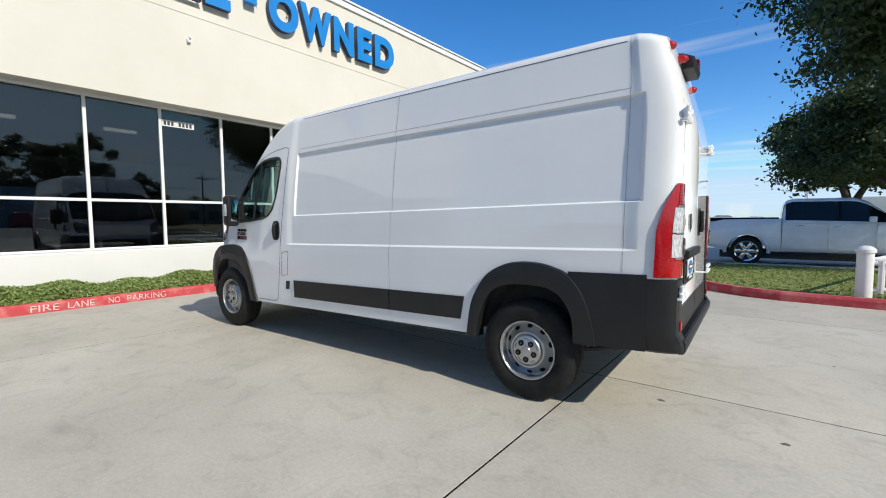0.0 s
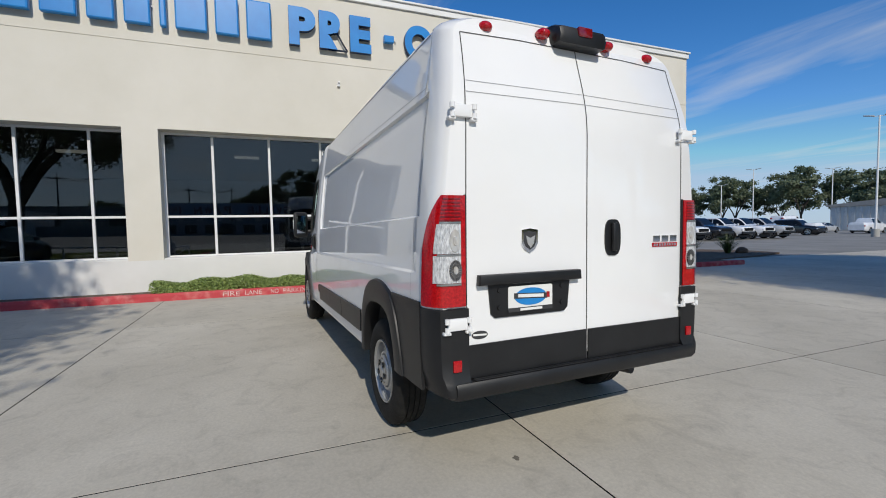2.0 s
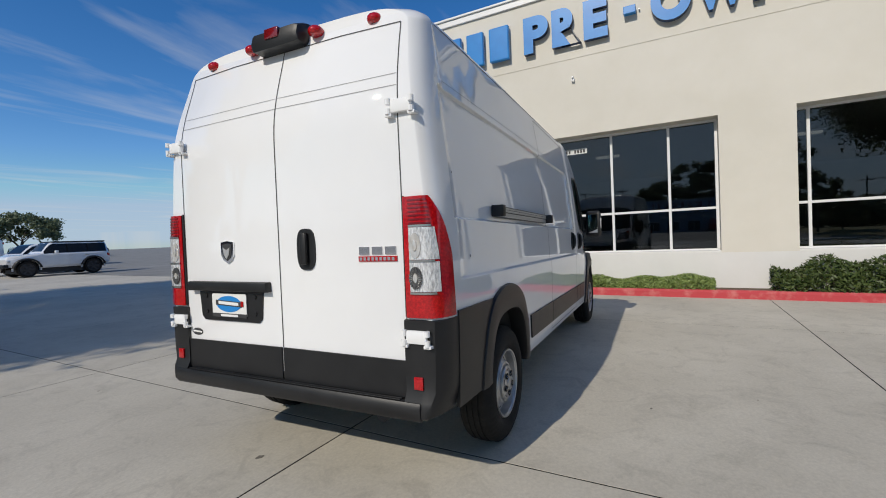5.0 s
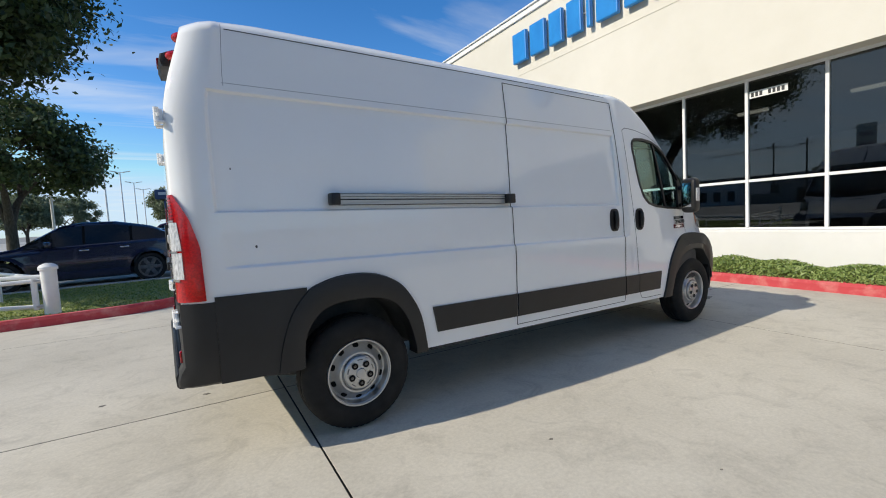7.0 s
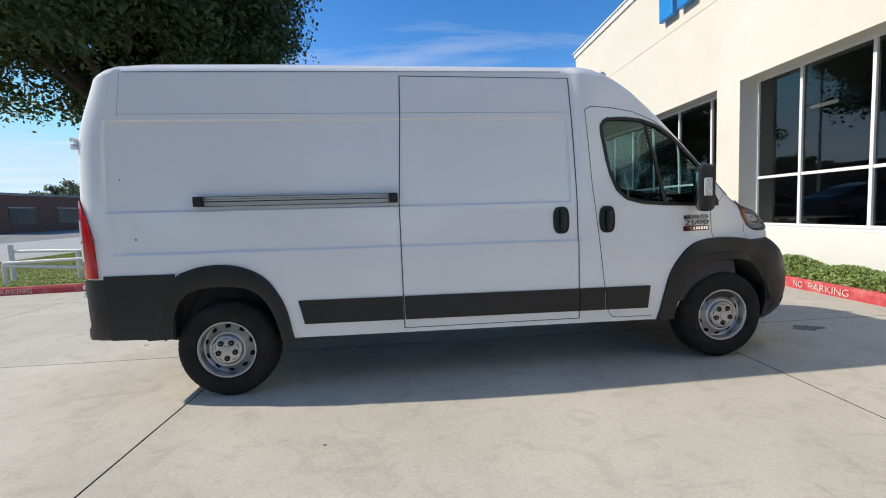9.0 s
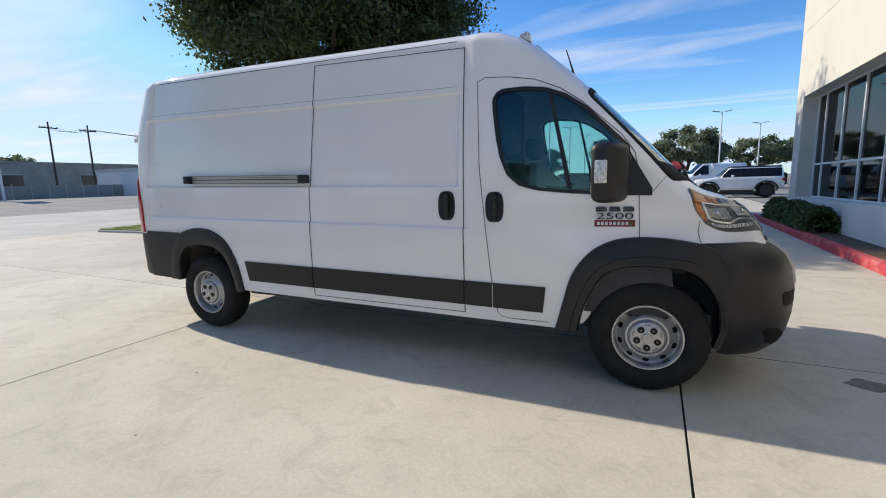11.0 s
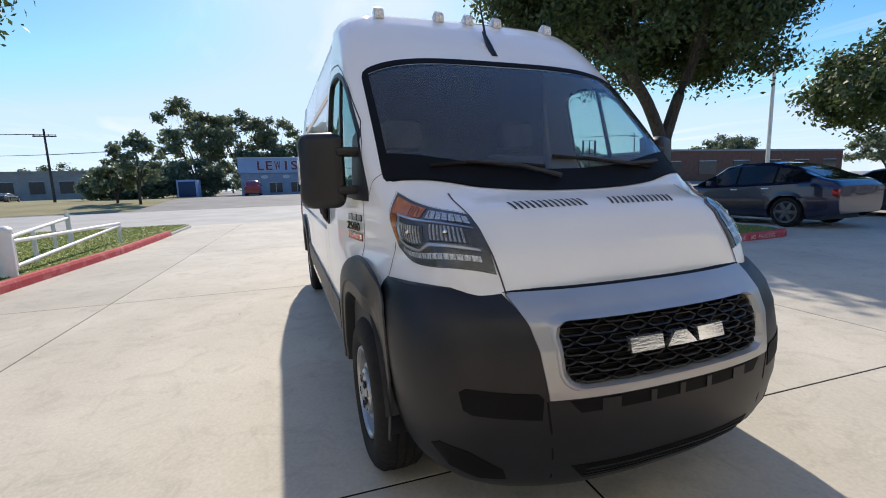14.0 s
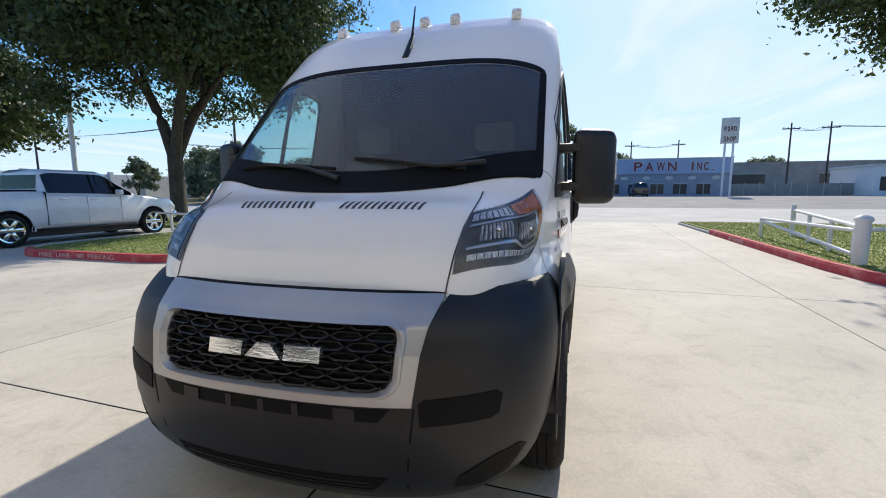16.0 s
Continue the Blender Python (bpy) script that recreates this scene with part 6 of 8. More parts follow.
SQ = pose(0, 0, 0, 0, 0, TURN)
for v in (1.72, -8.25):
    p_ = SQ @ Vector((KERB_U - 0.005, v, 0))
    d_ = SQ.to_3x3() @ Vector((0, -1, 0))
    kerb_text(face_m(p_.x, p_.y, (d_.x, d_.y)))
kerb_text(face_m(-0.196, -8.55, (0, 1)), width=2.05)
kerb_text(face_m(-0.142, 7.75, (0, 1)), width=1.55)
kerb_text(face_m(-6.6, 5.115, (1, 0)), "NO PARKING", 1.0)


# ---- planting ----
def leaves_mesh(name, centres, normals, sizes, mat, aspect=2.0, rng=None, bend=0.3):
    """Many small leaf quads folded along the middle, as one mesh."""
    n = len(centres)
    d = rng.normal(size=(n, 3)); d /= np.linalg.norm(d, axis=1)[:, None]
    d = d * 0.8 + normals * 0.6
    d /= np.linalg.norm(d, axis=1)[:, None]
    t = np.cross(d, rng.normal(size=(n, 3))); t /= np.linalg.norm(t, axis=1)[:, None] + 1e-9
    w = np.cross(d, t)
    L, W = sizes[:, None] * aspect * 0.5, sizes[:, None] * 0.5
    v = np.stack([centres - t * L, centres + w * W + d * W * bend, centres + t * L, centres - w * W + d * W * bend], 1).reshape(-1, 3)
    f = np.arange(n * 4).reshape(-1, 4)
    me = bpy.data.meshes.new(name)
    me.vertices.add(n * 4); me.loops.add(n * 4); me.polygons.add(n)
    me.vertices.foreach_set("co", v.ravel().astype(np.float32))
    me.loops.foreach_set("vertex_index", f.ravel())
    me.polygons.foreach_set("loop_start", np.arange(0, n * 4, 4))
    me.materials.append(M[mat])
    me.update()
    return me


def shrub_row(name, label, category, v0, v1, height, mat, density, size, seed, u0=7.02, u1=7.58, lumpy=0.35, aspect=2.0):
    rng = np.random.default_rng(seed)
    n = int(density * (v1 - v0))
    v = rng.uniform(v0, v1, n)
    hgt = height * (1 - lumpy * (0.5 + 0.5 * np.sin(v * 5.1 + seed) * np.cos(v * 2.3 + 1.7 * seed)))
    a = rng.uniform(0, math.pi, n)
    r = np.where(rng.random(n) < 0.75, rng.uniform(0.85, 1.08, n), rng.uniform(0.3, 1.0, n))
    uc, uh = (u0 + u1) / 2, (u1 - u0) / 2
    c = np.stack([uc - uh * 1.05 * np.cos(a) * r, v, 0.10 + hgt * np.sin(a) ** 0.7 * r], 1)
    nn = np.stack([-np.cos(a), np.zeros(n), np.sin(a) + 0.3], 1)
    me = leaves_mesh(name, c, nn, rng.uniform(0.6, 1.3, n) * size, mat, aspect, rng)
    ob = new(name, me)
    ob.matrix_world = pose(0, 0, 0, 0, 0, TURN)
    ob = tagged(ob, label, category, kind="stuff")
    bm = bmesh.new()
    for k in range(int((v1 - v0) / 0.45)):
        vv = v0 + 0.25 + 0.45 * k
        tube(bm, [(uc, vv, 0.08), (uc + rng.uniform(-0.1, 0.1), vv + rng.uniform(-0.12, 0.12), 0.1 + height * 0.6)], [0.012, 0.004], 5)
    part("stem", bm, "bark", ob, smooth=False)
    return ob


shrub_row("juniper_bed", "low bright green juniper spreading along the kerb", "shrub", -2.6, 3.9, 0.31, "juniper", 4200, 0.020, 3, 7.0, 7.62, 0.4, 2.8)
shrub_row("hedge", "clipped dark green hedge below the shop window", "hedge", 7.9, 12.0, 0.62, "shrub", 3000, 0.040, 5, 7.02, 7.60, 0.25)
shrub_row("hedge", "dense green hedge below the shop window", "hedge", -11.0, -6.3, 0.78, "shrub", 3200, 0.038, 8, 7.05, 7.60, 0.18)
shrub_row("shrub_row", "loose wispy green shrubs below the shop window", "shrub", -6.4, -3.5, 0.68, "shrub", 2400, 0.030, 11, 7.02, 7.60, 0.5, 3.2)


def grass_patch(name, outline, z, n, seed, size=0.035):
    rng = np.random.default_rng(seed)
    x0, x1 = min(p[0] for p in outline), max(p[0] for p in outline)
    y0, y1 = min(p[1] for p in outline), max(p[1] for p in outline)
    pts = [(x, y) for x, y in zip(rng.uniform(x0, x1, n * 2), rng.uniform(y0, y1, n * 2)) if inside((x, y), outline)][:n]
    c = np.array([(x, y, z + 0.012) for x, y in pts])
    nn = np.tile((0.0, 0.0, 0.5), (len(c), 1))
    me = leaves_mesh(name, c, nn, rng.uniform(0.6, 1.4, len(c)) * size, "grass", 2.4, rng, 0.5)
    return tagged(new(name, me), "short green grass blades on the lawn", "grass", kind="stuff")


grass_patch("grass", [(p[0] - 0.15, p[1] + 0.16) for p in ISLAND_N[:-1]] + [(-7, 9.4), (-7, 20), (-13, 20), (-13, 5.5)], 0.115, 42000, 21, 0.02)
grass_patch("grass", [(p[0] - 0.15, p[1] - 0.16) for p in ISLAND_S[1:]] + [(-13, -20), (-7, -20), (-7, -10.7)], 0.115, 42000, 22, 0.02)


def oak(x, y, crown, radii, trunk, seed, clusters, per, leaf, name="oak_tree", label="broad dark green oak with a forked trunk", lean=(0, 0), group="", fork=2.0, mat="oak_leaf", z0=0.1):
    rng = np.random.default_rng(seed)
    tree = thing(name, label, "tree", group, (x, y, z0))
    c = np.array(crown, float)
    bm = bmesh.new()
    forkp = np.array((lean[0], lean[1], fork))
    tube(bm, [(0, 0, -0.1), (lean[0] * 0.1, lean[1] * 0.1, 0.25), (lean[0] * 0.5, lean[1] * 0.5, fork * 0.55), tuple(forkp)], [trunk * 1.35, trunk * 1.05, trunk * 0.95, trunk * 0.92], 14)
    part("trunk", bm, "bark", tree, "rough grey-brown trunk")
    cen = []
    while len(cen) < clusters:
        p = rng.normal(size=3); p /= np.linalg.norm(p)
        p *= rng.uniform(0.45, 1.0) ** 0.6
        if p[2] < (-0.88 if radii[2] > 4.5 else -0.55):
            continue
        if radii[0] > 5.5 and p[2] < -0.05 and math.hypot(p[0], p[1]) < 0.62:      # open underneath, so the limbs show
            continue
        q = c + p * np.array(radii) * rng.uniform(0.85, 1.08)
        cen.append(q)
    cen = np.array(cen)
    limbs = 7
    bm = bmesh.new()
    ends = []
    tips = []
    for k in range(limbs):
        a = 2 * math.pi * (k + rng.uniform(-0.25, 0.25)) / limbs
        tips.append(c + np.array((math.cos(a) * radii[0] * 0.55, math.sin(a) * radii[1] * 0.55, rng.uniform(-0.25, 0.5) * radii[2])))
    for first, last in ((0, 3), (3, 5), (5, 7)):               # three stout limbs, each dividing again
        mid = sum(tips[first:last]) / (last - first)
        knee = forkp + (mid - forkp) * 0.40 + rng.normal(size=3) * 0.15
        stout = spline([tuple(forkp - (0, 0, 0.25)), tuple(forkp + (knee - forkp) * 0.5 + (0, 0, 0.12)), tuple(knee)], 7)
        tube(bm, stout, list(np.linspace(trunk * 0.78, trunk * 0.52, 7)), 10)
        ends += [np.array(p) for p in stout[5:]]
        for e in tips[first:last]:
            m_ = knee + (e - knee) * 0.5 + np.array((0, 0, 0.05 * radii[2])) + rng.normal(size=3) * 0.2
            pts = spline([tuple(knee - (knee - forkp) * 0.08), tuple(m_), tuple(e)], 8)
            tube(bm, pts, list(np.linspace(trunk * 0.46, trunk * 0.12, 8)), 8)
            ends += [np.array(p) for p in pts[1:]]
    for q in cen:
        b = min(ends, key=lambda p: np.linalg.norm(p - q))
        m_ = (b + q) / 2 + rng.normal(size=3) * 0.15
        tube(bm, [tuple(b), tuple(m_), tuple(q)], [trunk * 0.10, trunk * 0.06, 0.008], 5, caps=False)
    part("limb", bm, "bark", tree, "spreading limbs and twigs")
    n = clusters * per
    idx = np.repeat(np.arange(clusters), per)
    off = rng.normal(size=(n, 3)) * np.array((0.50, 0.50, 0.34)) * (radii[0] / 6.6) ** 0.5
    pos = cen[idx] + off
    nn = (pos - c) / np.array(radii)
    nn[:, 2] += 0.3
    me = leaves_mesh("crown", pos, nn, rng.uniform(0.6, 1.35, n) * leaf, mat, 1.9, rng)
    o = new("crown", me)
    o.parent = tree
    tagged(o, "crown of many small dark leaves")
    return tree


oak(-7.6, 13.3, (-0.4, -0.8, 8.8), (6.0, 6.0, 4.8), 0.31, 4, 420, 400, 0.10, lean=(0.1, -0.2), group="large oaks by the drive", fork=2.8)
oak(-8.5, -14.7, (0.45, 1.1, 8.2), (6.0, 6.0, 4.9), 0.31, 9, 420, 400, 0.10, lean=(0.1, 0.1), group="large oaks by the drive", fork=2.8)
oak(-7.3, -27.0, (0, 0, 5.4), (4.6, 4.6, 3.3), 0.3, 15, 190, 200, 0.12, fork=1.9, label="dense dark green oak behind the parked pickup")
oak(-8.8, 33.0, (0, 0, 5.9), (4.9, 4.9, 3.4), 0.3, 14, 170, 130, 0.17, fork=2.2, label="round-crowned dark green oak in the car lot")

oak(-6.2, -34.0, (0, 0, 5.6), (4.4, 4.4, 3.7), 0.3, 19, 170, 140, 0.16, fork=1.9, label="dense dark green oak at the edge of the far lot")

# white pipe rails beside the drive
def pipe_fence(post, runs, stub):
    f = thing("pipe_fence", "white painted steel pipe rail with a thick round post", "fence", "pipe fences", (post[0], post[1], 0.1))
    bm = bmesh.new()
    lathe(bm, [(0.0, -0.2), (0.105, -0.2), (0.105, 0.72), (0.125, 0.725), (0.125, 0.77), (0.10, 0.80), (0.05, 0.825), (0.0, 0.83)], 24, axis="z")
    part("post", bm, "white_post", f, "thick white post with a cap")
    for (dx, dy), z_list, n in runs:
        for z in z_list:
            bm = bmesh.new()
            tube(bm, [(0.09 * dx / math.hypot(dx, dy), 0.09 * dy / math.hypot(dx, dy), z[0]), (dx, dy, z[1])], 0.035, 10)
            part("rail", bm, "white_post", f)
        for k in range(1, n + 1):
            t = k / n
            bm = bmesh.new()
            tube(bm, [(dx * t, dy * t, -0.15), (dx * t, dy * t, z_list[0][0] + (z_list[0][1] - z_list[0][0]) * t)], 0.04, 10)
            part("small_post", bm, "white_post", f)
    gx, gy = runs[0][0][0] / math.hypot(*runs[0][0]), runs[0][0][1] / math.hypot(*runs[0][0])
    bm = bmesh.new(); tube(bm, [(0.19 * gx, 0.19 * gy, 0.10), (0.19 * gx, 0.19 * gy, 0.60)], 0.042, 10)
    part("gate_stile", bm, "white_post", f)
    for z in (0.14, 0.55):
        part("hinge", boxes((min(0.08 * gx, 0.20 * gx), max(0.08 * gx, 0.20 * gx), -0.03, 0.03, z, z + 0.03)), "galv", f, "worn steel hinge", smooth=False)
    for a, b in stub:
        bm = bmesh.new()
        tube(bm, [a, b], 0.055, 12)
        part("end_post", bm, "white_post", f)


pipe_fence((-2.6, 5.62), [((-4.6, 0.25), [(0.56, 0.50), (0.14, 0.44)], 1), ((-5.2, 1.2), [(0.62, 0.70)], 3), ((-4.6, 9.5), [(0.58, 0.58)], 4)], [((-5.2, 1.2, -0.1), (-5.2, 1.2, 0.85))])
pipe_fence((-2.74, -5.42), [((-4.9, 0.1), [(0.56, 0.50), (0.14, 0.44)], 1), ((-5.0, -1.0), [(0.62, 0.70)], 3), ((-4.6, -4.4), [(0.56, 0.56)], 2), ((-5.0, -14.0), [(0.58, 0.58)], 5)], [((-5.0, -1.0, -0.1), (-5.0, -1.0, 0.85))])


# ---- parked vehicles ----
def car_paint(name, c):
    return surface(name, c, tuple(min(1, v * 1.15 + 0.004) for v in c), 0.22, 2, 20, 0.0, coat=0.9)


PAINTS = {k: car_paint(k + "_car_paint", v) for k, v in dict(white=(0.72, 0.73, 0.74), blue=(0.006, 0.009, 0.036), grey=(0.035, 0.038, 0.042), bright_blue=(0.03, 0.14, 0.45), red=(0.30, 0.012, 0.02), black=(0.008, 0.008, 0.009), silver=(0.42, 0.43, 0.44), maroon=(0.10, 0.008, 0.014), tan=(0.30, 0.26, 0.2)).items()}


def vehicle(name, label, L, W, prof, belt, wheels, r, paint, rim="alloy", at=(0, 0), rz=0.0, group="parked cars", cabin=(0, 0), pillars=(), fine=True, tail="rear", rails=None, category="car", clear=0.24):
    """A parked car: prof is the roofline as (x, z) from nose 0 to tail L; glass lies between belt and roof inside cabin. Local x runs to the tail."""
    car = thing(name, label, category, group, (at[0], at[1], 0), rz)
    px, pz = [p[0] for p in prof], [p[1] for p in prof]
    bx, bz = [p[0] for p in belt], [p[1] for p in belt]
    xs_ = np.linspace(0, L, 121 if fine else 61)
    hw = lambda x: W / 2 * (1 - 0.20 * max(0, 1 - x / 0.75) ** 2 - 0.14 * max(0, 1 - (L - x) / 0.6) ** 2)
    rows = []
    for x in xs_:
        zt, zb, w = np.interp(x, px, pz), np.interp(x, bx, bz), hw(x)
        zb = min(zb, zt - 0.01)
        bot = clear + 0.16 * max(0, 1 - x / 0.5) + 0.14 * max(0, 1 - (L - x) / 0.5)
        cab = smooth01((zt - zb - 0.05) / 0.35)
        half = [(w * 0.90, bot), (w * 0.985, bot + 0.12), (w, (bot + zb) / 2 + 0.02), (w * 0.975, zb - 0.05), (w * (0.95 - 0.02 * cab), zb), (w * (0.93 - 0.13 * cab), zb + (zt - zb) * 0.55), (w * (0.88 - 0.16 * cab), zt - 0.05 * cab - 0.004), (w * (0.70 - 0.06 * cab), zt), (0.0, zt + 0.015)]
        low = [half[0]]
        for (y_a, z_a), (y_b, z_b) in zip(half[:4], half[1:5]):
            low += [(y_a + (y_b - y_a) * t, z_a + (z_b - z_a) * t) for t in ((0.25, 0.5, 0.75, 1.0) if fine else (0.5, 1.0))]
        half = low + half[5:]
        rows.append([(x, y, z) for y, z in half] + [(x, -y, z) for y, z in half[-2::-1]])
    bm = bmesh.new()
    vr = sheet(bm, rows)
    for ring in (vr[0], vr[-1]):
        nn_ = len(ring)
        for i in range(nn_ // 2):
            q = list(dict.fromkeys([ring[i], ring[i + 1], ring[nn_ - 2 - i], ring[nn_ - 1 - i]]))
            if len(q) > 2:
                bm.faces.new(q)
    def skin_y(x, z):
        rw = rows[int(round(min(max(x, 0), L) / L * (len(rows) - 1)))]
        half_ = [(p[2], p[1]) for p in rw[:len(rw) // 2 + 1]]
        return float(np.interp(z, [p[0] for p in half_], [p[1] for p in half_]))
    gone = [f for f in bm.faces if abs(f.calc_center_median().y) > W * 0.3 and any((f.calc_center_median().x - wx) ** 2 + (f.calc_center_median().z - r) ** 2 < (r * 1.20) ** 2 for wx in wheels)]
    bmesh.ops.delete(bm, geom=gone, context="FACES")
    body = part("body", bm, PAINTS[paint], car, "%s painted body" % paint.replace("_", " "), angle=35)
    # glass
    def wall_pt(x, t, s, o):
        zt, zb, w = np.interp(x, px, pz), np.interp(x, bx, bz), hw(x)
        cab = smooth01((zt - zb - 0.05) / 0.35)
        z = zb + (zt - zb) * t
        y = np.interp(t, [0, 0.55, 0.95], [w * (0.95 - 0.02 * cab), w * (0.93 - 0.13 * cab), w * (0.88 - 0.16 * cab)])
        return (x, s * (y + o), z)
    c0, c1 = cabin
    stops = [c0] + list(pillars) + [c1]
    for s in (1, -1):
        for a, b in zip(stops, stops[1:]):
            rws = [[wall_pt(x, t, s, 0.006) for t in (0.05, 0.35, 0.6, 0.86)] for x in np.linspace(a + 0.03, b - 0.03, 8)]
            bm = bmesh.new(); sheet(bm, rws)
            part("side_window", bm, "car_dark", car, "dark side glass")
        for p_ in pillars if fine else ():
            bm = bmesh.new(); sheet(bm, [[wall_pt(x, t, s, 0.004) for t in (0.05, 0.35, 0.6, 0.86)] for x in (p_ - 0.032, p_ + 0.032)])
            part("pillar", bm, "void", car, "black door pillar")
    def screen(a, b, nm):
        rws = [[(x, y * hw(x) * (0.70 - 0.06 * smooth01((np.interp(x, px, pz) - np.interp(x, bx, bz) - 0.05) / 0.35)) * 0.96, np.interp(x, px, pz) + 0.010 + 0.008 * (1 - abs(y))) for y in (-1, -0.5, 0, 0.5, 1)] for x in np.linspace(a, b, 8)]
        bm = bmesh.new(); sheet(bm, rws)
        part(nm, bm, "car_dark", car, "dark glass")
    hi = max(pz)
    top_x = [x for x in np.linspace(0, L, 200) if np.interp(x, px, pz) > hi - 0.035]
    screen(c0 + 0.02, max(c0 + 0.1, min(top_x) + 0.02), "windscreen")
    if tail == "rear":
        screen(max(top_x) + 0.02, c1 + 0.25 if c1 + 0.3 < L else L - 0.15, "rear_window")
    for wx in wheels:
        for s in (1, -1):
            w = part("wheel", boxes((-0.05, 0.05, -0.12, -0.02, -0.05, 0.05)), "interior", car, m=pose(wx, s * (W / 2 - 0.005), r, 0, 0, 0 if s > 0 else 180))
            bm = bmesh.new(); lathe(bm, [(r * 0.73, -0.02), (r * 0.83, 0.0), (r * 0.95, -0.015), (r, -0.05), (r, -0.19), (r * 0.9, -0.22), (r * 0.73, -0.2)], 32 if fine else 18)
            part("tyre", bm, "rubber", w)
            bm = bmesh.new(); lathe(bm, [(r * 0.73, -0.19), (r * 0.73, -0.015), (r * 0.70, -0.015), (r * 0.66, -0.06), (r * 0.25, -0.075), (0, -0.075)], 32 if fine else 18)
            rm = part("rim", bm, "interior", w)
            bm = bmesh.new(); lathe(bm, [(r * 0.735, -0.016), (r * 0.72, -0.004), (r * 0.64, -0.012), (r * 0.63, -0.035)], 32 if fine else 18)
            part("rim_lip", bm, rim, rm)
            for k in range(6 if fine else 5):
                a = 2 * math.pi * k / (6 if fine else 5)
                part("spoke", boxes((r * 0.12, r * 0.66, -0.045, -0.02, -r * 0.12, r * 0.12), bevel=0.008 if fine else 0.0), rim, rm, m=Matrix.Rotation(a, 4, "Y"))
            part("hub", boxes((-r * 0.16, r * 0.16, -0.05, -0.012, -r * 0.16, r * 0.16), bevel=0.01), rim, rm)
            bm = bmesh.new()
            sheet(bm, [[(r * 1.19 * math.cos(t), y, r * 1.19 * math.sin(t)) for t in np.linspace(-0.1, math.pi + 0.1, 14)] for y in (-0.005, -0.3)])
            part("arch", bm, "interior", w)
            bm = bmesh.new()
            lip = []
            for t in np.linspace(-0.12, math.pi + 0.12, 30):
                row_ = []
                for q in (1.16, 1.18, 1.40):
                    lx, lz = wx + r * q * math.cos(t), max(r + r * q * math.sin(t), 0.26)
                    row_.append((lx, s * (skin_y(lx, lz) + (0.012 if q < 1.2 else 0.003) - (0.02 if q < 1.17 else 0.0)), lz))
                lip.append(row_)
            sheet(bm, lip)
            part("arch_lip", bm, PAINTS[paint], car)
    for s in (1, -1):
        part("headlamp", boxes((0.03, 0.30, min(s * W * 0.28, s * W * 0.43), max(s * W * 0.28, s * W * 0.43), np.interp(0.2, bx, bz) - 0.20, np.interp(0.2, bx, bz) - 0.07), bevel=0.02), "clear_lens", car)
        part("tail_lamp", boxes((L - 0.22, L - 0.004, min(s * W * 0.30, s * W * 0.452), max(s * W * 0.30, s * W * 0.452), np.interp(L - 0.1, bx, bz) - 0.26, np.interp(L - 0.1, bx, bz) - 0.08), bevel=0.02), "red_lens", car, "red tail lamp")
        part("mirror", boxes((c0 + 0.45, c0 + 0.60, min(s * W * 0.5, s * (W * 0.5 + 0.17)), max(s * W * 0.5, s * (W * 0.5 + 0.17)), np.interp(c0 + 0.5, bx, bz) + 0.02, np.interp(c0 + 0.5, bx, bz) + 0.17), bevel=0.03), PAINTS[paint], car)
        for hx in [p + 0.75 for p in ([c0 + 0.35] + list(pillars))[:2]]:
            if fine and hx < c1 - 0.3:
                part("handle", boxes((hx, hx + 0.2, min(s * W * 0.48, s * (W * 0.5 + 0.012)), max(s * W * 0.48, s * (W * 0.5 + 0.012)), np.interp(hx, bx, bz) - 0.13, np.interp(hx, bx, bz) - 0.10), bevel=0.008), "chrome" if fine else "plastic", car)
    part("sill", boxes((wheels[0] + r * 1.2, wheels[1] - r * 1.2, -W * 0.44, W * 0.44, clear - 0.04, clear + 0.06), bevel=0.02), "plastic", car)
    part("chassis", boxes((0.4, L - 0.4, -W * 0.38, W * 0.38, 0.2, 0.42)), "interior", car, smooth=False)
    return car


M["car_dark"] = surface("dark_tinted_car_glass", (0.006, 0.007, 0.008), (0.010, 0.011, 0.012), 0.03, 3, 20, 0.0, spec=0.35)
SUV = dict(prof=[(0, 0.72), (0.12, 0.84), (0.9, 1.02), (1.25, 1.08), (2.05, 1.56), (2.5, 1.66), (3.2, 1.66), (4.0, 1.50), (4.6, 1.22), (4.85, 1.16), (5.0, 1.02)], belt=[(0, 0.72), (0.9, 0.95), (1.5, 1.02), (3.5, 1.10), (4.5, 1.16), (5.0, 1.02)], cabin=(1.35, 4.45), pillars=(2.55, 3.55))
SEDAN = dict(prof=[(0, 0.66), (0.1, 0.76), (1.0, 0.92), (1.45, 0.98), (2.2, 1.36), (2.6, 1.43), (3.2, 1.42), (4.1, 1.12), (4.3, 1.08), (4.75, 1.06), (4.9, 0.92)], belt=[(0, 0.66), (1.4, 0.92), (3.0, 0.97), (4.3, 1.04), (4.9, 0.92)], cabin=(1.5, 4.05), pillars=(2.55, 3.4))
BIGSUV = dict(prof=[(0, 0.85), (0.1, 1.0), (1.2, 1.14), (1.5, 1.18), (2.1, 1.72), (2.4, 1.80), (4.5, 1.78), (4.8, 1.55), (4.9, 1.1)], belt=[(0, 0.85), (1.4, 1.1), (4.9, 1.12)], cabin=(1.55, 4.75), pillars=(2.6, 3.6))
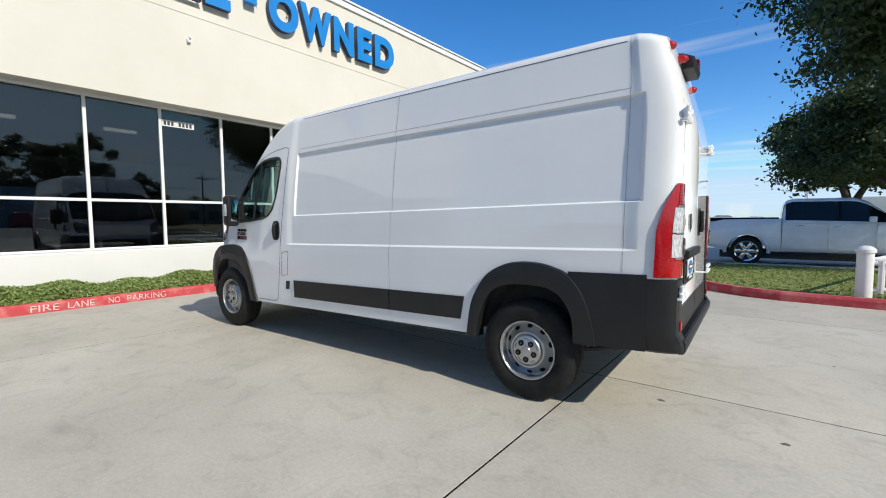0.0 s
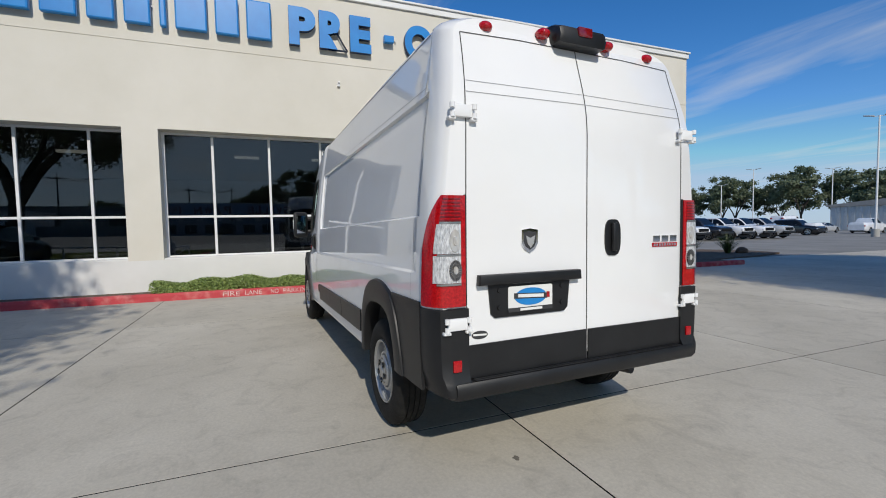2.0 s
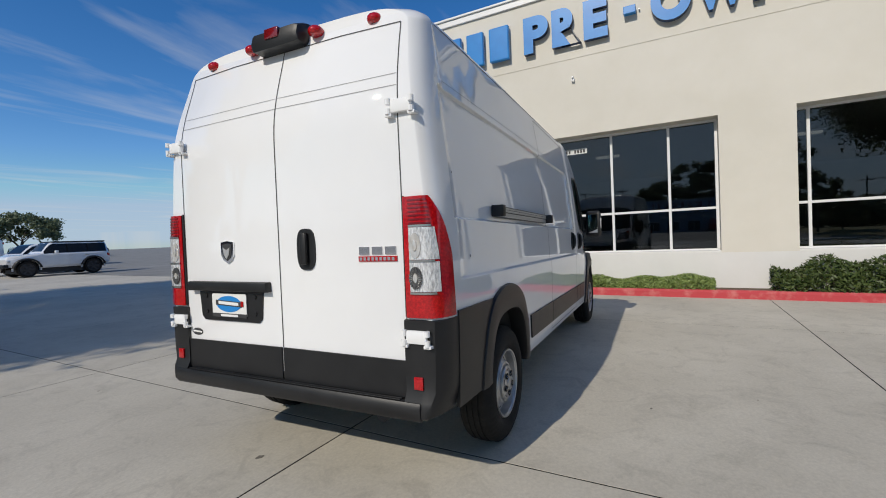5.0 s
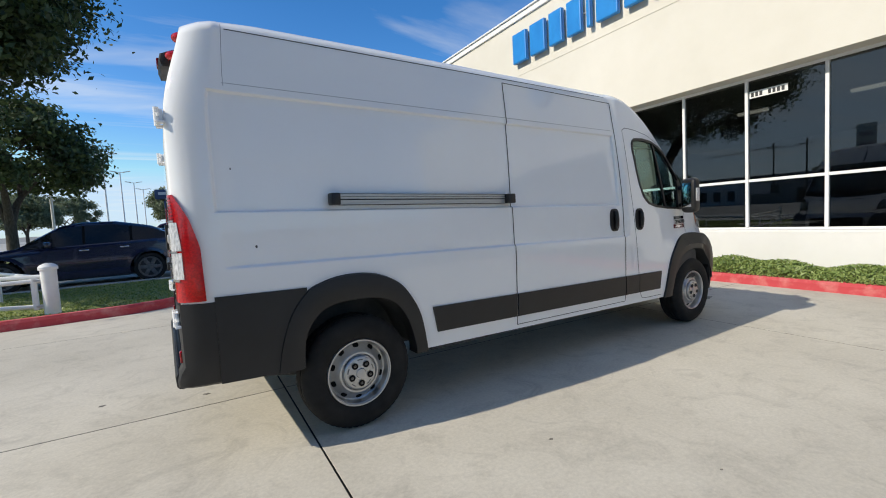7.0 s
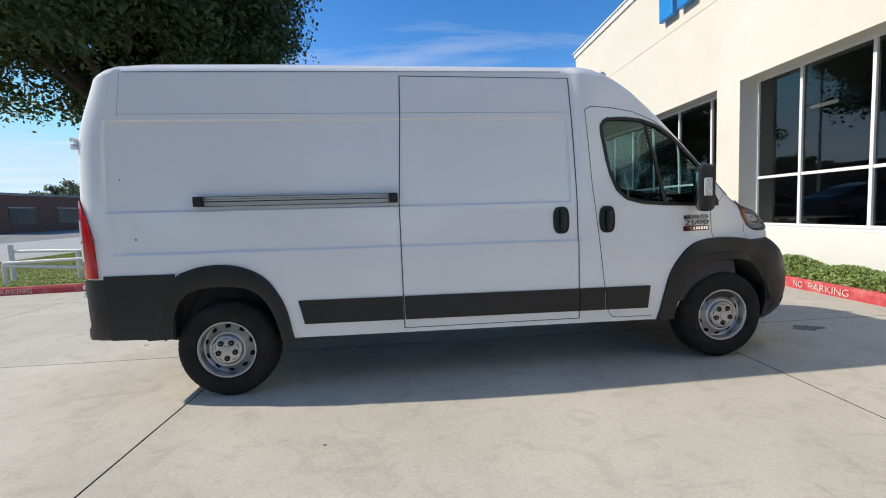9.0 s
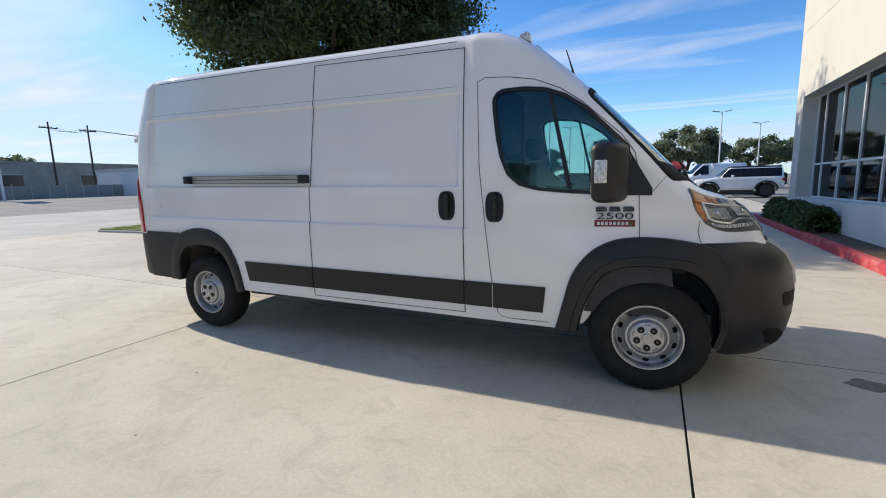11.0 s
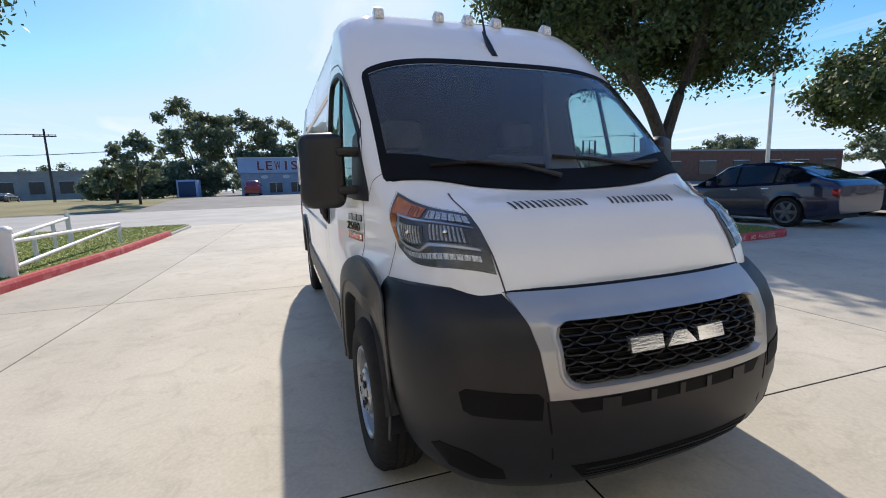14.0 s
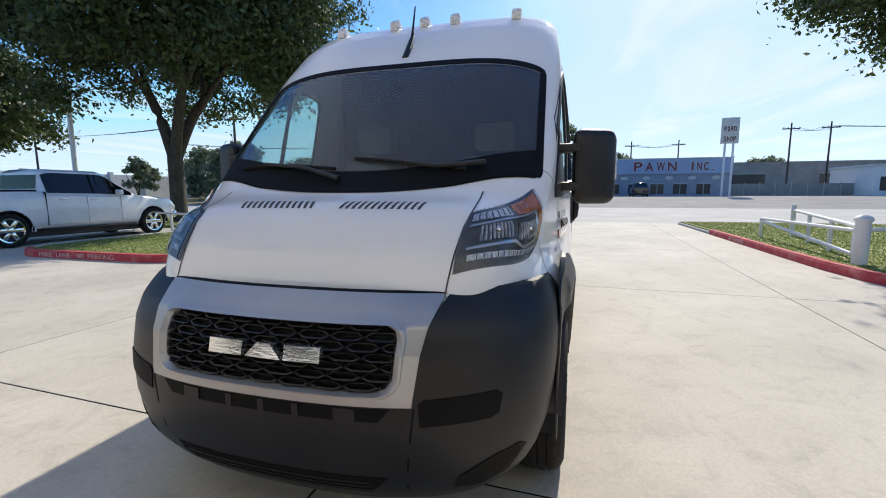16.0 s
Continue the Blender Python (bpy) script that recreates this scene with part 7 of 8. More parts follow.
VANP = dict(prof=[(0, 0.85), (0.15, 1.05), (0.7, 1.25), (1.5, 2.1), (1.9, 2.5), (5.7, 2.5), (5.85, 2.3), (5.9, 0.9)], belt=[(0, 0.85), (0.7, 1.2), (1.2, 1.35), (2.6, 1.4), (2.61, 2.3), (5.9, 2.3)], cabin=(0.95, 2.4), pillars=(), tail="none")
PICK = dict(prof=[(0, 0.95), (0.06, 1.10), (0.5, 1.19), (1.35, 1.25), (1.55, 1.29), (2.2, 1.84), (2.45, 1.94), (3.75, 1.95), (3.93, 1.88), (3.99, 1.40), (4.02, 1.37), (5.8, 1.39), (5.85, 1.1)], belt=[(0, 0.95), (1.4, 1.24), (3.9, 1.30), (3.99, 1.30), (5.85, 1.1)], cabin=(1.6, 3.95), pillars=(2.75,), tail="none")

# the pickup and the crossover on either side of the drive
vehicle("pickup_truck", "white crew-cab pickup with chrome wheels parked behind the kerb", 5.9, 2.05, wheels=(0.98, 4.82), r=0.42, paint="white", rim="chrome", at=(-5.95, -13.0), category="pickup", clear=0.42, **PICK)
truck = [o for o in bpy.data.objects if o.name.startswith("pickup_truck")][0]
for s in (1, -1):
    part("bed_gap", boxes((3.99, 4.002, min(s * 0.90, s * 1.028), max(s * 0.90, s * 1.028), 0.5, 1.36)), "void", truck, "dark gap between cab and bed", smooth=False)
    for x in (2.02, 2.98):
        part("door_gap", boxes((x, x + 0.004, min(s * 0.98, s * 1.026), max(s * 0.98, s * 1.026), 0.52, 1.24)), "seam_light", truck, smooth=False)
    part("step_bar", boxes((1.55, 4.1, min(s * 0.86, s * 1.0), max(s * 0.86, s * 1.0), 0.36, 0.42), bevel=0.02), "plastic", truck, "black step bar")
part("front_bumper", boxes((-0.06, 0.10, -0.86, 0.86, 0.50, 0.72), bevel=0.04), "chrome", truck, "chrome front bumper")
part("rear_bumper", boxes((5.80, 5.98, -0.92, 0.92, 0.52, 0.70), bevel=0.03), "chrome", truck, "chrome rear bumper")
bm = bmesh.new()
sheet(bm, [[(3.935 + 0.06 * (1.86 - z) / 0.46 + 0.012, y, z) for z in (1.44, 1.62, 1.80)] for y in (-0.66, -0.3, 0.3, 0.66)])
part("rear_window", thick(bm, 0.006), "car_dark", truck, "dark rear cab window")
part("bed_floor", boxes((4.06, 5.78, -0.80, 0.80, 1.30, 1.415), bevel=0.01), "void", truck, "dark open bed")
vehicle("crossover_car", "dark blue electric crossover parked behind the lawn", 5.0, 2.0, wheels=(0.95, 3.92), r=0.38, paint="blue", rim="lamp_bezel", at=(-5.3, 11.75), **SUV)
row = [("grey", SEDAN, 4.9, "dark grey coupe"), ("bright_blue", SEDAN, 4.9, "bright blue saloon"), ("red", SEDAN, 4.9, "red saloon"), ("white", SEDAN, 4.9, "white saloon"), ("black", SEDAN, 4.9, "black saloon"), ("maroon", BIGSUV, 4.9, "maroon sport utility"), ("black", BIGSUV, 4.9, "black sport utility"), ("white", BIGSUV, 4.9, "white sport utility"),
       ("black", BIGSUV, 4.9, "black sport utility"), ("white", BIGSUV, 4.9, "white sport utility"), ("black", BIGSUV, 4.9, "black sport utility"), ("maroon", BIGSUV, 4.9, "maroon sport utility"), ("black", BIGSUV, 4.9, "black sport utility"), ("black", SEDAN, 4.9, "black saloon"), ("maroon", SEDAN, 4.9, "maroon saloon"), ("grey", BIGSUV, 4.9, "grey sport utility"), ("white", BIGSUV, 4.9, "white sport utility"), ("black", SEDAN, 4.9, "black saloon"), ("red", SEDAN, 4.9, "red saloon"), ("silver", SEDAN, 4.9, "silver saloon")]
for k, (pt, kind, L_, lab) in enumerate(row):
    vehicle("parked_car", lab + " in the row of parked cars", L_, 1.9, wheels=(0.9, 3.8), r=0.34, paint=pt, at=(-4.2 + 0.19 * k, 16.2 + 2.85 * k), group="row of parked cars", fine=k < 3, **kind)
for x, y, rz, pt, kind, L_, lab, r_ in ((7.9, 32.2, 8, "white", BIGSUV, 4.9, "white sport utility", 0.38), (8.3, 46.5, 16, "white", VANP, 5.9, "white cargo van", 0.36), (7.0, 54.0, 40, "white", PICK, 5.85, "white pickup", 0.38), (3.9, 60, 90, "black", BIGSUV, 4.9, "black sport utility", 0.38), (6.0, 62, 90, "black", BIGSUV, 4.9, "black sport utility", 0.38), (15.5, 46.0, 80, "silver", BIGSUV, 4.9, "silver sport utility", 0.36), (19, 44, 80, "white", PICK, 5.85, "white pickup", 0.4)):
    vehicle("lot_car", lab + " in the side lot", L_, 1.95, wheels=(0.95, 4.6 if kind is VANP or kind is PICK else 3.85), r=r_, paint=pt, at=(x, y), rz=rz, group="side lot cars", fine=False, **kind)
# white four-door off-roader with black roof, wings and wheels
OFFROAD = dict(prof=[(0, 0.98), (0.05, 1.10), (0.2, 1.16), (1.30, 1.22), (1.42, 1.25), (1.80, 1.76), (1.95, 1.83), (4.40, 1.82), (4.52, 1.74), (4.6, 1.10)], belt=[(0, 0.98), (1.3, 1.20), (4.6, 1.22)], cabin=(1.46, 4.48), pillars=(2.55, 3.50), tail="none")
vehicle("off_roader", "white four-door off-roader with black roof and wings", 4.6, 1.88, wheels=(0.78, 3.72), r=0.43, paint="white", rim="interior", at=(7.55, 28.6), rz=-2, group="side lot cars", fine=True, clear=0.46, **OFFROAD)
jeep = [o for o in bpy.data.objects if o.name.startswith("off_roader")][0]
part("hard_top", boxes((1.92, 4.46, -0.66, 0.66, 1.80, 1.875), bevel=0.025), "plastic", jeep, "black hard top")
for s in (1, -1):
    for wx in (0.78, 3.72):
        bm = bmesh.new()
        sheet(bm, [[(wx + q * math.cos(t) * 1.06, y * s, 0.43 + q * math.sin(t)) for q, y in ((0.50, 0.86), (0.50, 1.03), (0.56, 1.03), (0.60, 0.88))] for t in np.linspace(0.15, math.pi - 0.15, 16)])
        part("wing", bm, "plastic", jeep, "black wheel-arch wing", smooth=False)
part("front_bumper", boxes((-0.16, 0.06, -0.86, 0.86, 0.52, 0.72), bevel=0.03), "plastic", jeep, "black front bumper")
part("spare_wheel", boxes((4.62, 4.84, -0.36, 0.36, 0.72, 1.44), bevel=0.12), "rubber", jeep, "spare wheel on the tailgate")
far = [("black", BIGSUV, 4.9, "black sport utility"), ("white", PICK, 5.85, "white utility pickup"), ("grey", PICK, 5.85, "grey open-bed truck"), ("white", BIGSUV, 4.9, "white sport utility"), ("silver", PICK, 5.85, "silver pickup"), ("white", PICK, 5.85, "white pickup")]
for k in range(13):
    pt, kind, L_, lab = far[k % 6]
    vehicle("lot_car", lab + " across the far lot", L_, 1.95, wheels=(0.95, 4.75 if kind is PICK else 3.85), r=0.4, paint=pt, at=(-14 + 6.4 * k, -57.5 - 0.7 * (k % 3)), rz=(0, 180)[k % 2], group="far lot cars", fine=False, **kind)
for k in range(16):
    pt, kind, L_, lab = (("white", VANP, 5.9, "white cargo van"), ("white", PICK, 5.85, "white pickup"), ("silver", SEDAN, 4.9, "silver saloon"))[k % 3]
    vehicle("lot_car", lab + " in the back row of the far lot", L_, 1.95, wheels=(0.95, 4.6 if L_ > 5 else 3.8), r=0.36, paint=pt, at=(-6 + 4.6 * k, -74 - (k % 2)), rz=90, group="far lot cars", fine=False, **kind)


M["grey_wall"] = surface("grey_block_wall", (0.26, 0.25, 0.235), (0.34, 0.33, 0.31), 0.9, 0.8, 20, 0.2)
bm = bmesh.new()
for k in range(20):
    y = 14.8 + 2.85 * k
    prism(bm, [(-5.0 + 0.19 * k, y - 0.05), (1.4 + 0.19 * k, y - 0.05), (1.4 + 0.19 * k, y + 0.05), (-5.0 + 0.19 * k, y + 0.05)], "z", 0.0, 0.003)
setting("parking_lines", bm, "line_paint", "worn white bay lines under the parked cars", "road marking")

# white pickups beyond the end of the shop
for k, pt in enumerate(("white", "white", "black", "white", "white", "silver")):
    vehicle("fleet_pickup", "%s crew-cab pickup parked beyond the shop" % pt, 5.85, 2.0, wheels=(0.98, 4.82), r=0.41, paint=pt, at=(21.3 - 0.12 * k, -30.0 - 2.8 * k), group="pickups beyond the shop", fine=False, clear=0.42, category="pickup", **PICK)
for tr in [o for o in bpy.data.objects if o.parent is None and o.name.startswith(("fleet_pickup", "pickup_truck"))]:
    part("grille", boxes((-0.02, 0.06, -0.62, 0.62, 0.76, 1.02), bevel=0.015), "void", tr, "black front grille")
    if tr.name.startswith("fleet"):
        part("front_bumper", boxes((-0.07, 0.08, -0.90, 0.90, 0.50, 0.72), bevel=0.03), "plastic", tr, "dark front bumper")


# spiky grasses and a boulder at the shop's corner
def grass_clump(x, y, h, n, seed):
    rs = random.Random(seed)
    g = thing("ornamental_grass", "spiky grey-green ornamental grass clump by the kerb", "grass", "ornamental grasses", (x, y, 0.0))
    bm = bmesh.new()
    for _ in range(n):
        a, lean_, L_, w_ = rs.uniform(0, 6.283), rs.uniform(0.1, 0.95), h * rs.uniform(0.6, 1.1), rs.uniform(0.006, 0.012)
        d, q = Vector((math.cos(a), math.sin(a), 0)), Vector((-math.sin(a), math.cos(a), 0))
        pts_ = [d * 0.08 * rs.random() + (d * lean_ * L_ * t ** 1.5 + Vector((0, 0, L_ * (t - 0.35 * lean_ * t * t)))) for t in (0, 0.4, 0.75, 1.0)]
        sheet(bm, [[p - q * w_ * f, p + q * w_ * f] for p, f in zip(pts_, (1, 0.9, 0.6, 0.08))])
    part("blade", bm, "shrub", g, "long thin arching blades", smooth=False)


grass_clump(10.4, -16.5, 1.0, 190, 5); grass_clump(9.9, -18.3, 1.1, 220, 6); grass_clump(10.9, -15.4, 0.8, 120, 7)
bm = bmesh.new()
bmesh.ops.create_icosphere(bm, subdivisions=3, radius=0.5)
rs_ = random.Random(3)
for v_ in bm.verts:
    f_ = 1 + 0.12 * math.sin(5 * v_.co.x + 1) + 0.10 * math.sin(7 * v_.co.y + 2) + rs_.uniform(-0.03, 0.03)
    v_.co = Vector((v_.co.x * 0.9 * f_, v_.co.y * 1.2 * f_, max(v_.co.z * 0.7 * f_, -0.12)))
rock = tagged(part("boulder", bm, "soil", None, "", True, 50), "weathered brown boulder beside the ornamental grass", "rock")
rock.matrix_world = pose(9.7, -19.0, 0.1) @ Matrix.Scale(0.55, 4)
bm = bmesh.new()
prism(bm, [(7.9, -12.6), (12.8, -12.6), (12.6, -20.4), (10.6, -21.2), (9.0, -20.6), (8.2, -17.0)], "z", -0.05, 0.05)
setting("gravel_bed", bm, "soil", "gravel planting bed beyond the shop corner", "flower bed")

# ---- lamp posts, poles ----
def lamp_post(x, y, h, heads=2, rz=0, base=True):
    lp_ = thing("lot_lamp_post", "tall white car-lot lamp post with flat heads", "lamp post", "lot lamp posts", (x, y, 0), rz)
    bm = bmesh.new()
    tube(bm, [(0, 0, 0.0), (0, 0, h)], [0.10, 0.07], 10)
    part("pole", bm, "white_post", lp_)
    if base:
        bm = bmesh.new(); lathe(bm, [(0.0, -0.1), (0.32, -0.1), (0.32, 0.72), (0.29, 0.75), (0, 0.75)], 18, axis="z")
        part("footing", bm, "street", lp_, "round concrete footing")
    for k in range(heads):
        s = 1 - 2 * k
        part("arm", boxes((min(0, s * 0.5), max(0, s * 0.5), -0.03, 0.03, h - 0.08, h - 0.02)), "white_post", lp_, smooth=False)
        bm = bmesh.new(); prism(bm, [(s * 0.35, h - 0.04), (s * 1.15, h + 0.10), (s * 1.15, h + 0.17), (s * 0.35, h + 0.05)], "y", -0.17, 0.17, bevel=0.02)
        part("head", bm, "galv", lp_, "flat grey lamp head")


for a in ((18.4, -53.8, 11.6, 2, 20), (16.2, -73.3, 11.4, 2, 20), (41.7, -98, 11.5, 2, 20), (38, -112, 11.0, 2, 20), (48, -85, 11.5, 2, 20), (56, -88, 9.4, 2, 20), (-6, -60, 11.4, 2, 20), (-7.0, -18.2, 9.5, 1, 0), (-9.2, 21.8, 9.6, 1, 0), (-7.6, 38, 9.4, 2, 10), (-5.6, 52, 9.2, 2, 10), (-5.2, 68, 9.2, 2, 10), (-4.4, 83, 9.2, 2, 10), (-3.6, 97, 9.2, 2, 10), (14, 62, 9.2, 2, 10), (22, 80, 9.2, 2, 10)):
    lamp_post(*a)


def utility_pole(x, y, h):
    up = thing("utility_pole", "brown wooden utility pole with a cross-arm", "pole", "utility poles", (x, y, 0))
    bm = bmesh.new(); tube(bm, [(0, 0, -0.1), (0, 0, h)], [0.16, 0.10], 8)
    part("mast", bm, "bark", up)
    part("cross_arm", boxes((-0.06, 0.06, -1.1, 1.1, h - 0.9, h - 0.75)), "bark", up, smooth=False)
    for y_ in (-1.0, -0.4, 0.4, 1.0):
        part("insulator", boxes((-0.04, 0.04, y_ - 0.04, y_ + 0.04, h - 0.75, h - 0.6)), "galv", up, smooth=False)


POLES = [(-50, -58, 9.5), (-58, -26, 9), (-95, -30, 10), (-100, -70, 10), (-70, 31.6, 11), (-70, 36.4, 11), (-84, 12, 10.5), (-84, 20, 10.5), (-60, 62, 10), (-34, -64, 9), (-32, -32, 9.5)]
for p_ in POLES:
    utility_pole(*p_)
for i, j in ((0, 1), (3, 2), (4, 5), (5, 8), (6, 7), (9, 10)):
    a, b = POLES[i], POLES[j]
    w_ = thing("power_line", "thin dark overhead wires between poles", "cable", "power lines")
    for d in (-0.9, 0.0, 0.9):
        bm = bmesh.new()
        tube(bm, [(a[0] + (b[0] - a[0]) * t, a[1] + (b[1] - a[1]) * t + d, a[2] - 0.6 + (b[2] - a[2]) * t - 2.4 * t * (1 - t)) for t in np.linspace(0, 1, 13)], 0.02, 4)
        part("wire", bm, "rubber", w_)

# ---- across the street ----
# wall and fascia blues are lightened to hold the haze over the street
M["pawn_blue"] = surface("hazed_blue_wall", (0.27, 0.30, 0.36), (0.35, 0.38, 0.43), 0.8, 1.2, 40, 0.2)
M["pawn_band"] = surface("hazed_blue_fascia", (0.30, 0.39, 0.56), (0.36, 0.45, 0.61), 0.7, 0.8, 30, 0.1)
M["sign_red"] = surface("faded_red_letter", (0.16, 0.03, 0.05), (0.21, 0.05, 0.065), 0.6, 3, 30, 0.0)
M["brick"] = surface("red_brown_brick", (0.17, 0.075, 0.05), (0.24, 0.11, 0.075), 0.9, 1.5, 30, 0.3)
M["pale_wall"] = surface("pale_painted_wall", (0.56, 0.56, 0.54), (0.66, 0.66, 0.64), 0.8, 0.8, 20, 0.1)
M["dark_open"] = surface("dark_opening", (0.02, 0.022, 0.025), (0.035, 0.037, 0.04), 0.25, 2, 20, 0.0)
M["red_roof"] = surface("red_metal_roof", (0.38, 0.03, 0.03), (0.46, 0.05, 0.045), 0.5, 1, 20, 0.0)
pawn = thing("pawn_shop", "long low blue shop, paled by painted haze, with red lettering on its fascia", "building", at=(-63, 0, 0))
part("wall", boxes((-12, 0, -6.3, 22.2, -0.2, 3.7)), "pawn_blue", pawn, smooth=False)
part("fascia", boxes((-12.2, 0.25, -6.5, 22.4, 3.7, 5.8)), "pawn_band", pawn, "blue fascia band", smooth=False)
part("roof_edge", boxes((-12.3, 0.32, -6.6, 22.5, 5.8, 5.92)), "pale_wall", pawn, smooth=False)
for k in range(9):
    y = -4.6 + 2.95 * k
    w_ = part("window", boxes((0.0, 0.06, y - 0.85, y + 0.85, 0.9, 2.3)), "dark_open", pawn, "dark shop window", smooth=False)
    part("frame", boxes((0.05, 0.10, y - 0.03, y + 0.03, 0.9, 2.3), (0.05, 0.10, y - 0.9, y + 0.9, 2.3, 2.38)), "pale_wall", w_, smooth=False)
    bm = bmesh.new(); lathe(bm, [(0.0, 0.05), (0.7, 0.05), (0.72, 0.0)], 24, axis="x")
    part("oval_sign", bm, "pale_wall", pawn, "small white oval sign", m=Matrix.Translation((0.02, y + 1.5, 3.15)) @ Matrix.Diagonal((1, 0.7, 0.36, 1)))
lm = lambda dx: Matrix(((0, 0, 1, dx), (1, 0, 0, 0), (0, 1, 0, 0), (0, 0, 0, 1)))
for word, a, b, z0, z1 in (("LEWISVILLE", -4.1, 7.4, 4.1, 5.4), ("PAWN", 9.7, 15.6, 4.1, 5.4), ("INC.", 17.0, 20.4, 4.15, 5.3)):
    step = (b - a) / len(word)
    for i, ch in enumerate(word):
        wid = step * (0.30 if ch in "I." else 0.76)
        letter(ch, a + step * i + (step - wid) / 2 - 0.06, a + step * i + (step + wid) / 2 + 0.06, z0 - 0.06, z1 + 0.06 if ch != "." else z0 + 0.24, pawn, lm(0.262), ("pale_wall",), 0.012, 0.05)
        letter(ch, a + step * i + (step - wid) / 2, a + step * i + (step + wid) / 2, z0, z1 if ch != "." else z0 + 0.18, pawn, lm(0.27), ("sign_red",), 0.03, 0.02)
ps = thing("pole_sign", "weathered square board on two tall poles", "sign", at=(-56.5, 19.8, 0))
for y in (-0.45, 0.45):
    bm = bmesh.new(); tube(bm, [(0, y, 0), (0, y, 8.2)], 0.13, 8); part("pole", bm, "white_post", ps)
part("board", boxes((-0.15, 0.15, -0.95, 0.95, 7.1, 10.2), bevel=0.03), surface("faded_board", (0.62, 0.58, 0.50), (0.74, 0.70, 0.62), 0.8, 1.5, 30, 0.1), ps)
for word, z in (("Pawn", 8.85), ("Shop", 7.65)):
    for i, ch in enumerate(word):
        letter(ch, -0.66 + 0.34 * i, -0.40 + 0.34 * i, z - 0.3, z + 0.3, ps, lm(0.155), ("sign_red",), 0.02, 0.01)


def plain_building(name, label, x0, x1, y0, y1, h, mat, side_x=None, windows=0, roof="grey_wall", group="", face="x"):
    b = thing(name, label, "building", group, ((x0 + x1) / 2, (y0 + y1) / 2, 0))
    hx, hy = (x1 - x0) / 2, (y1 - y0) / 2
    part("wall", boxes((-hx, hx, -hy, hy, -0.2, h)), mat, b, smooth=False)
    part("roof", boxes((-hx - 0.2, hx + 0.2, -hy - 0.2, hy + 0.2, h, h + 0.3)), roof, b, smooth=False)
    for k in range(windows):
        t = (k + 0.5) / windows
        if face == "x":
            y = -hy + 2 * hy * t
            w = part("window", boxes((hx, hx + 0.05, y - hy / windows * 0.5, y + hy / windows * 0.5, h * 0.3, h * 0.7)), "dark_open", b, smooth=False)
            part("frame", boxes((hx + 0.04, hx + 0.08, y - hy / windows * 0.5, y + hy / windows * 0.5, h * 0.7, h * 0.7 + 0.1)), "pale_wall", w, smooth=False)
        else:
            x = -hx + 2 * hx * t
            w = part("window", boxes((x - hx / windows * 0.5, x + hx / windows * 0.5, hy, hy + 0.05, h * 0.3, h * 0.7)), "dark_open", b, smooth=False)
            part("frame", boxes((x - hx / windows * 0.5, x + hx / windows * 0.5, hy + 0.04, hy + 0.08, h * 0.7, h * 0.7 + 0.1)), "pale_wall", w, smooth=False)
    return b


plain_building("brick_building", "long low red-brown brick building across the street", -58, -46, 52, 98, 5.2, "brick", windows=6)
plain_building("white_shop", "small white shop across the street", -72, -62, 37.8, 52, 4.3, "white_post", windows=6, roof="pale_wall")
es = thing("empty_sign", "empty dark sign frame on a single post", "sign", at=(-60.8, 52.2, RISE_FAR))
bm = bmesh.new(); tube(bm, [(0, 0, -0.1), (0, 0, 7.6)], [0.14, 0.11], 8); part("post", bm, "void", es)
for y in (-1.35, 1.35):
    part("frame_side", boxes((-0.12, 0.12, y - 0.14, y + 0.14, 5.4, 7.7)), "void", es, smooth=False)
for z in (5.4, 7.62):
    part("frame_bar", boxes((-0.06, 0.06, -1.21, 1.21, z, z + 0.08)), "void", es, smooth=False)
part("panel", boxes((-0.1, 0.1, -1.45, 1.05, 3.5, 5.2), bevel=0.02), "grey_wall", es, "grey blank panel", smooth=False)
plain_building("grey_warehouse", "low grey warehouse behind the pawn shop", -110, -84, 22, 70, 6.0, "grey_wall", windows=3)
plain_building("low_building", "low grey building beyond the field", -120, -104, -78, -34, 6.0, "grey_wall", windows=9)
plain_building("low_building", "low white building beyond the field", -92, -84, -88, -70, 4.0, "pale_wall", windows=6)
rest = thing("red_roofed_building", "white restaurant with a ribbed red metal roof beyond the lot", "building", at=(8.0, 102, 0))
part("wall", boxes((-5.4, 5.4, -4.5, 4.5, -0.2, 2.7)), "pale_wall", rest, smooth=False)
bm = bmesh.new()
sheet(bm, [[(sx * 6.0, sy * 5.1, 2.7), (sx * 5.6, sy * 4.7, 3.5), (sx * 4.4, sy * 2.2, 4.9)] for sx, sy in ((-1, -1), (1, -1), (1, 1), (-1, 1), (-1, -1))])
box(bm, -4.4, 4.4, -2.2, 2.2, 4.7, 4.92)
roof_ = part("roof", bm, "red_roof", rest, "red metal mansard roof", smooth=False)
for k in range(17):
    x = -5.2 + 0.65 * k
    bm = bmesh.new(); tube(bm, [(x * 1.07, -5.12, 2.72), (x, -4.73, 3.52), (x * 0.8, -2.24, 4.92)], 0.05, 5)
    part("rib", bm, "red_roof", roof_)
for k in range(4):
    part("window", boxes((-4.4 + 2.4 * k, -2.8 + 2.4 * k, -4.55, -4.49, 0.9, 2.2)), "dark_open", rest, "dark window", smooth=False)
plain_building("lot_office", "white building beside the car lot", 34, 60, 18, 30, 5.0, "pale_wall", windows=3, face="y")
yard = thing("yard_fence", "grey sheet fence along the yard beside the pawn shop", "fence", at=(-66, 0, 0))
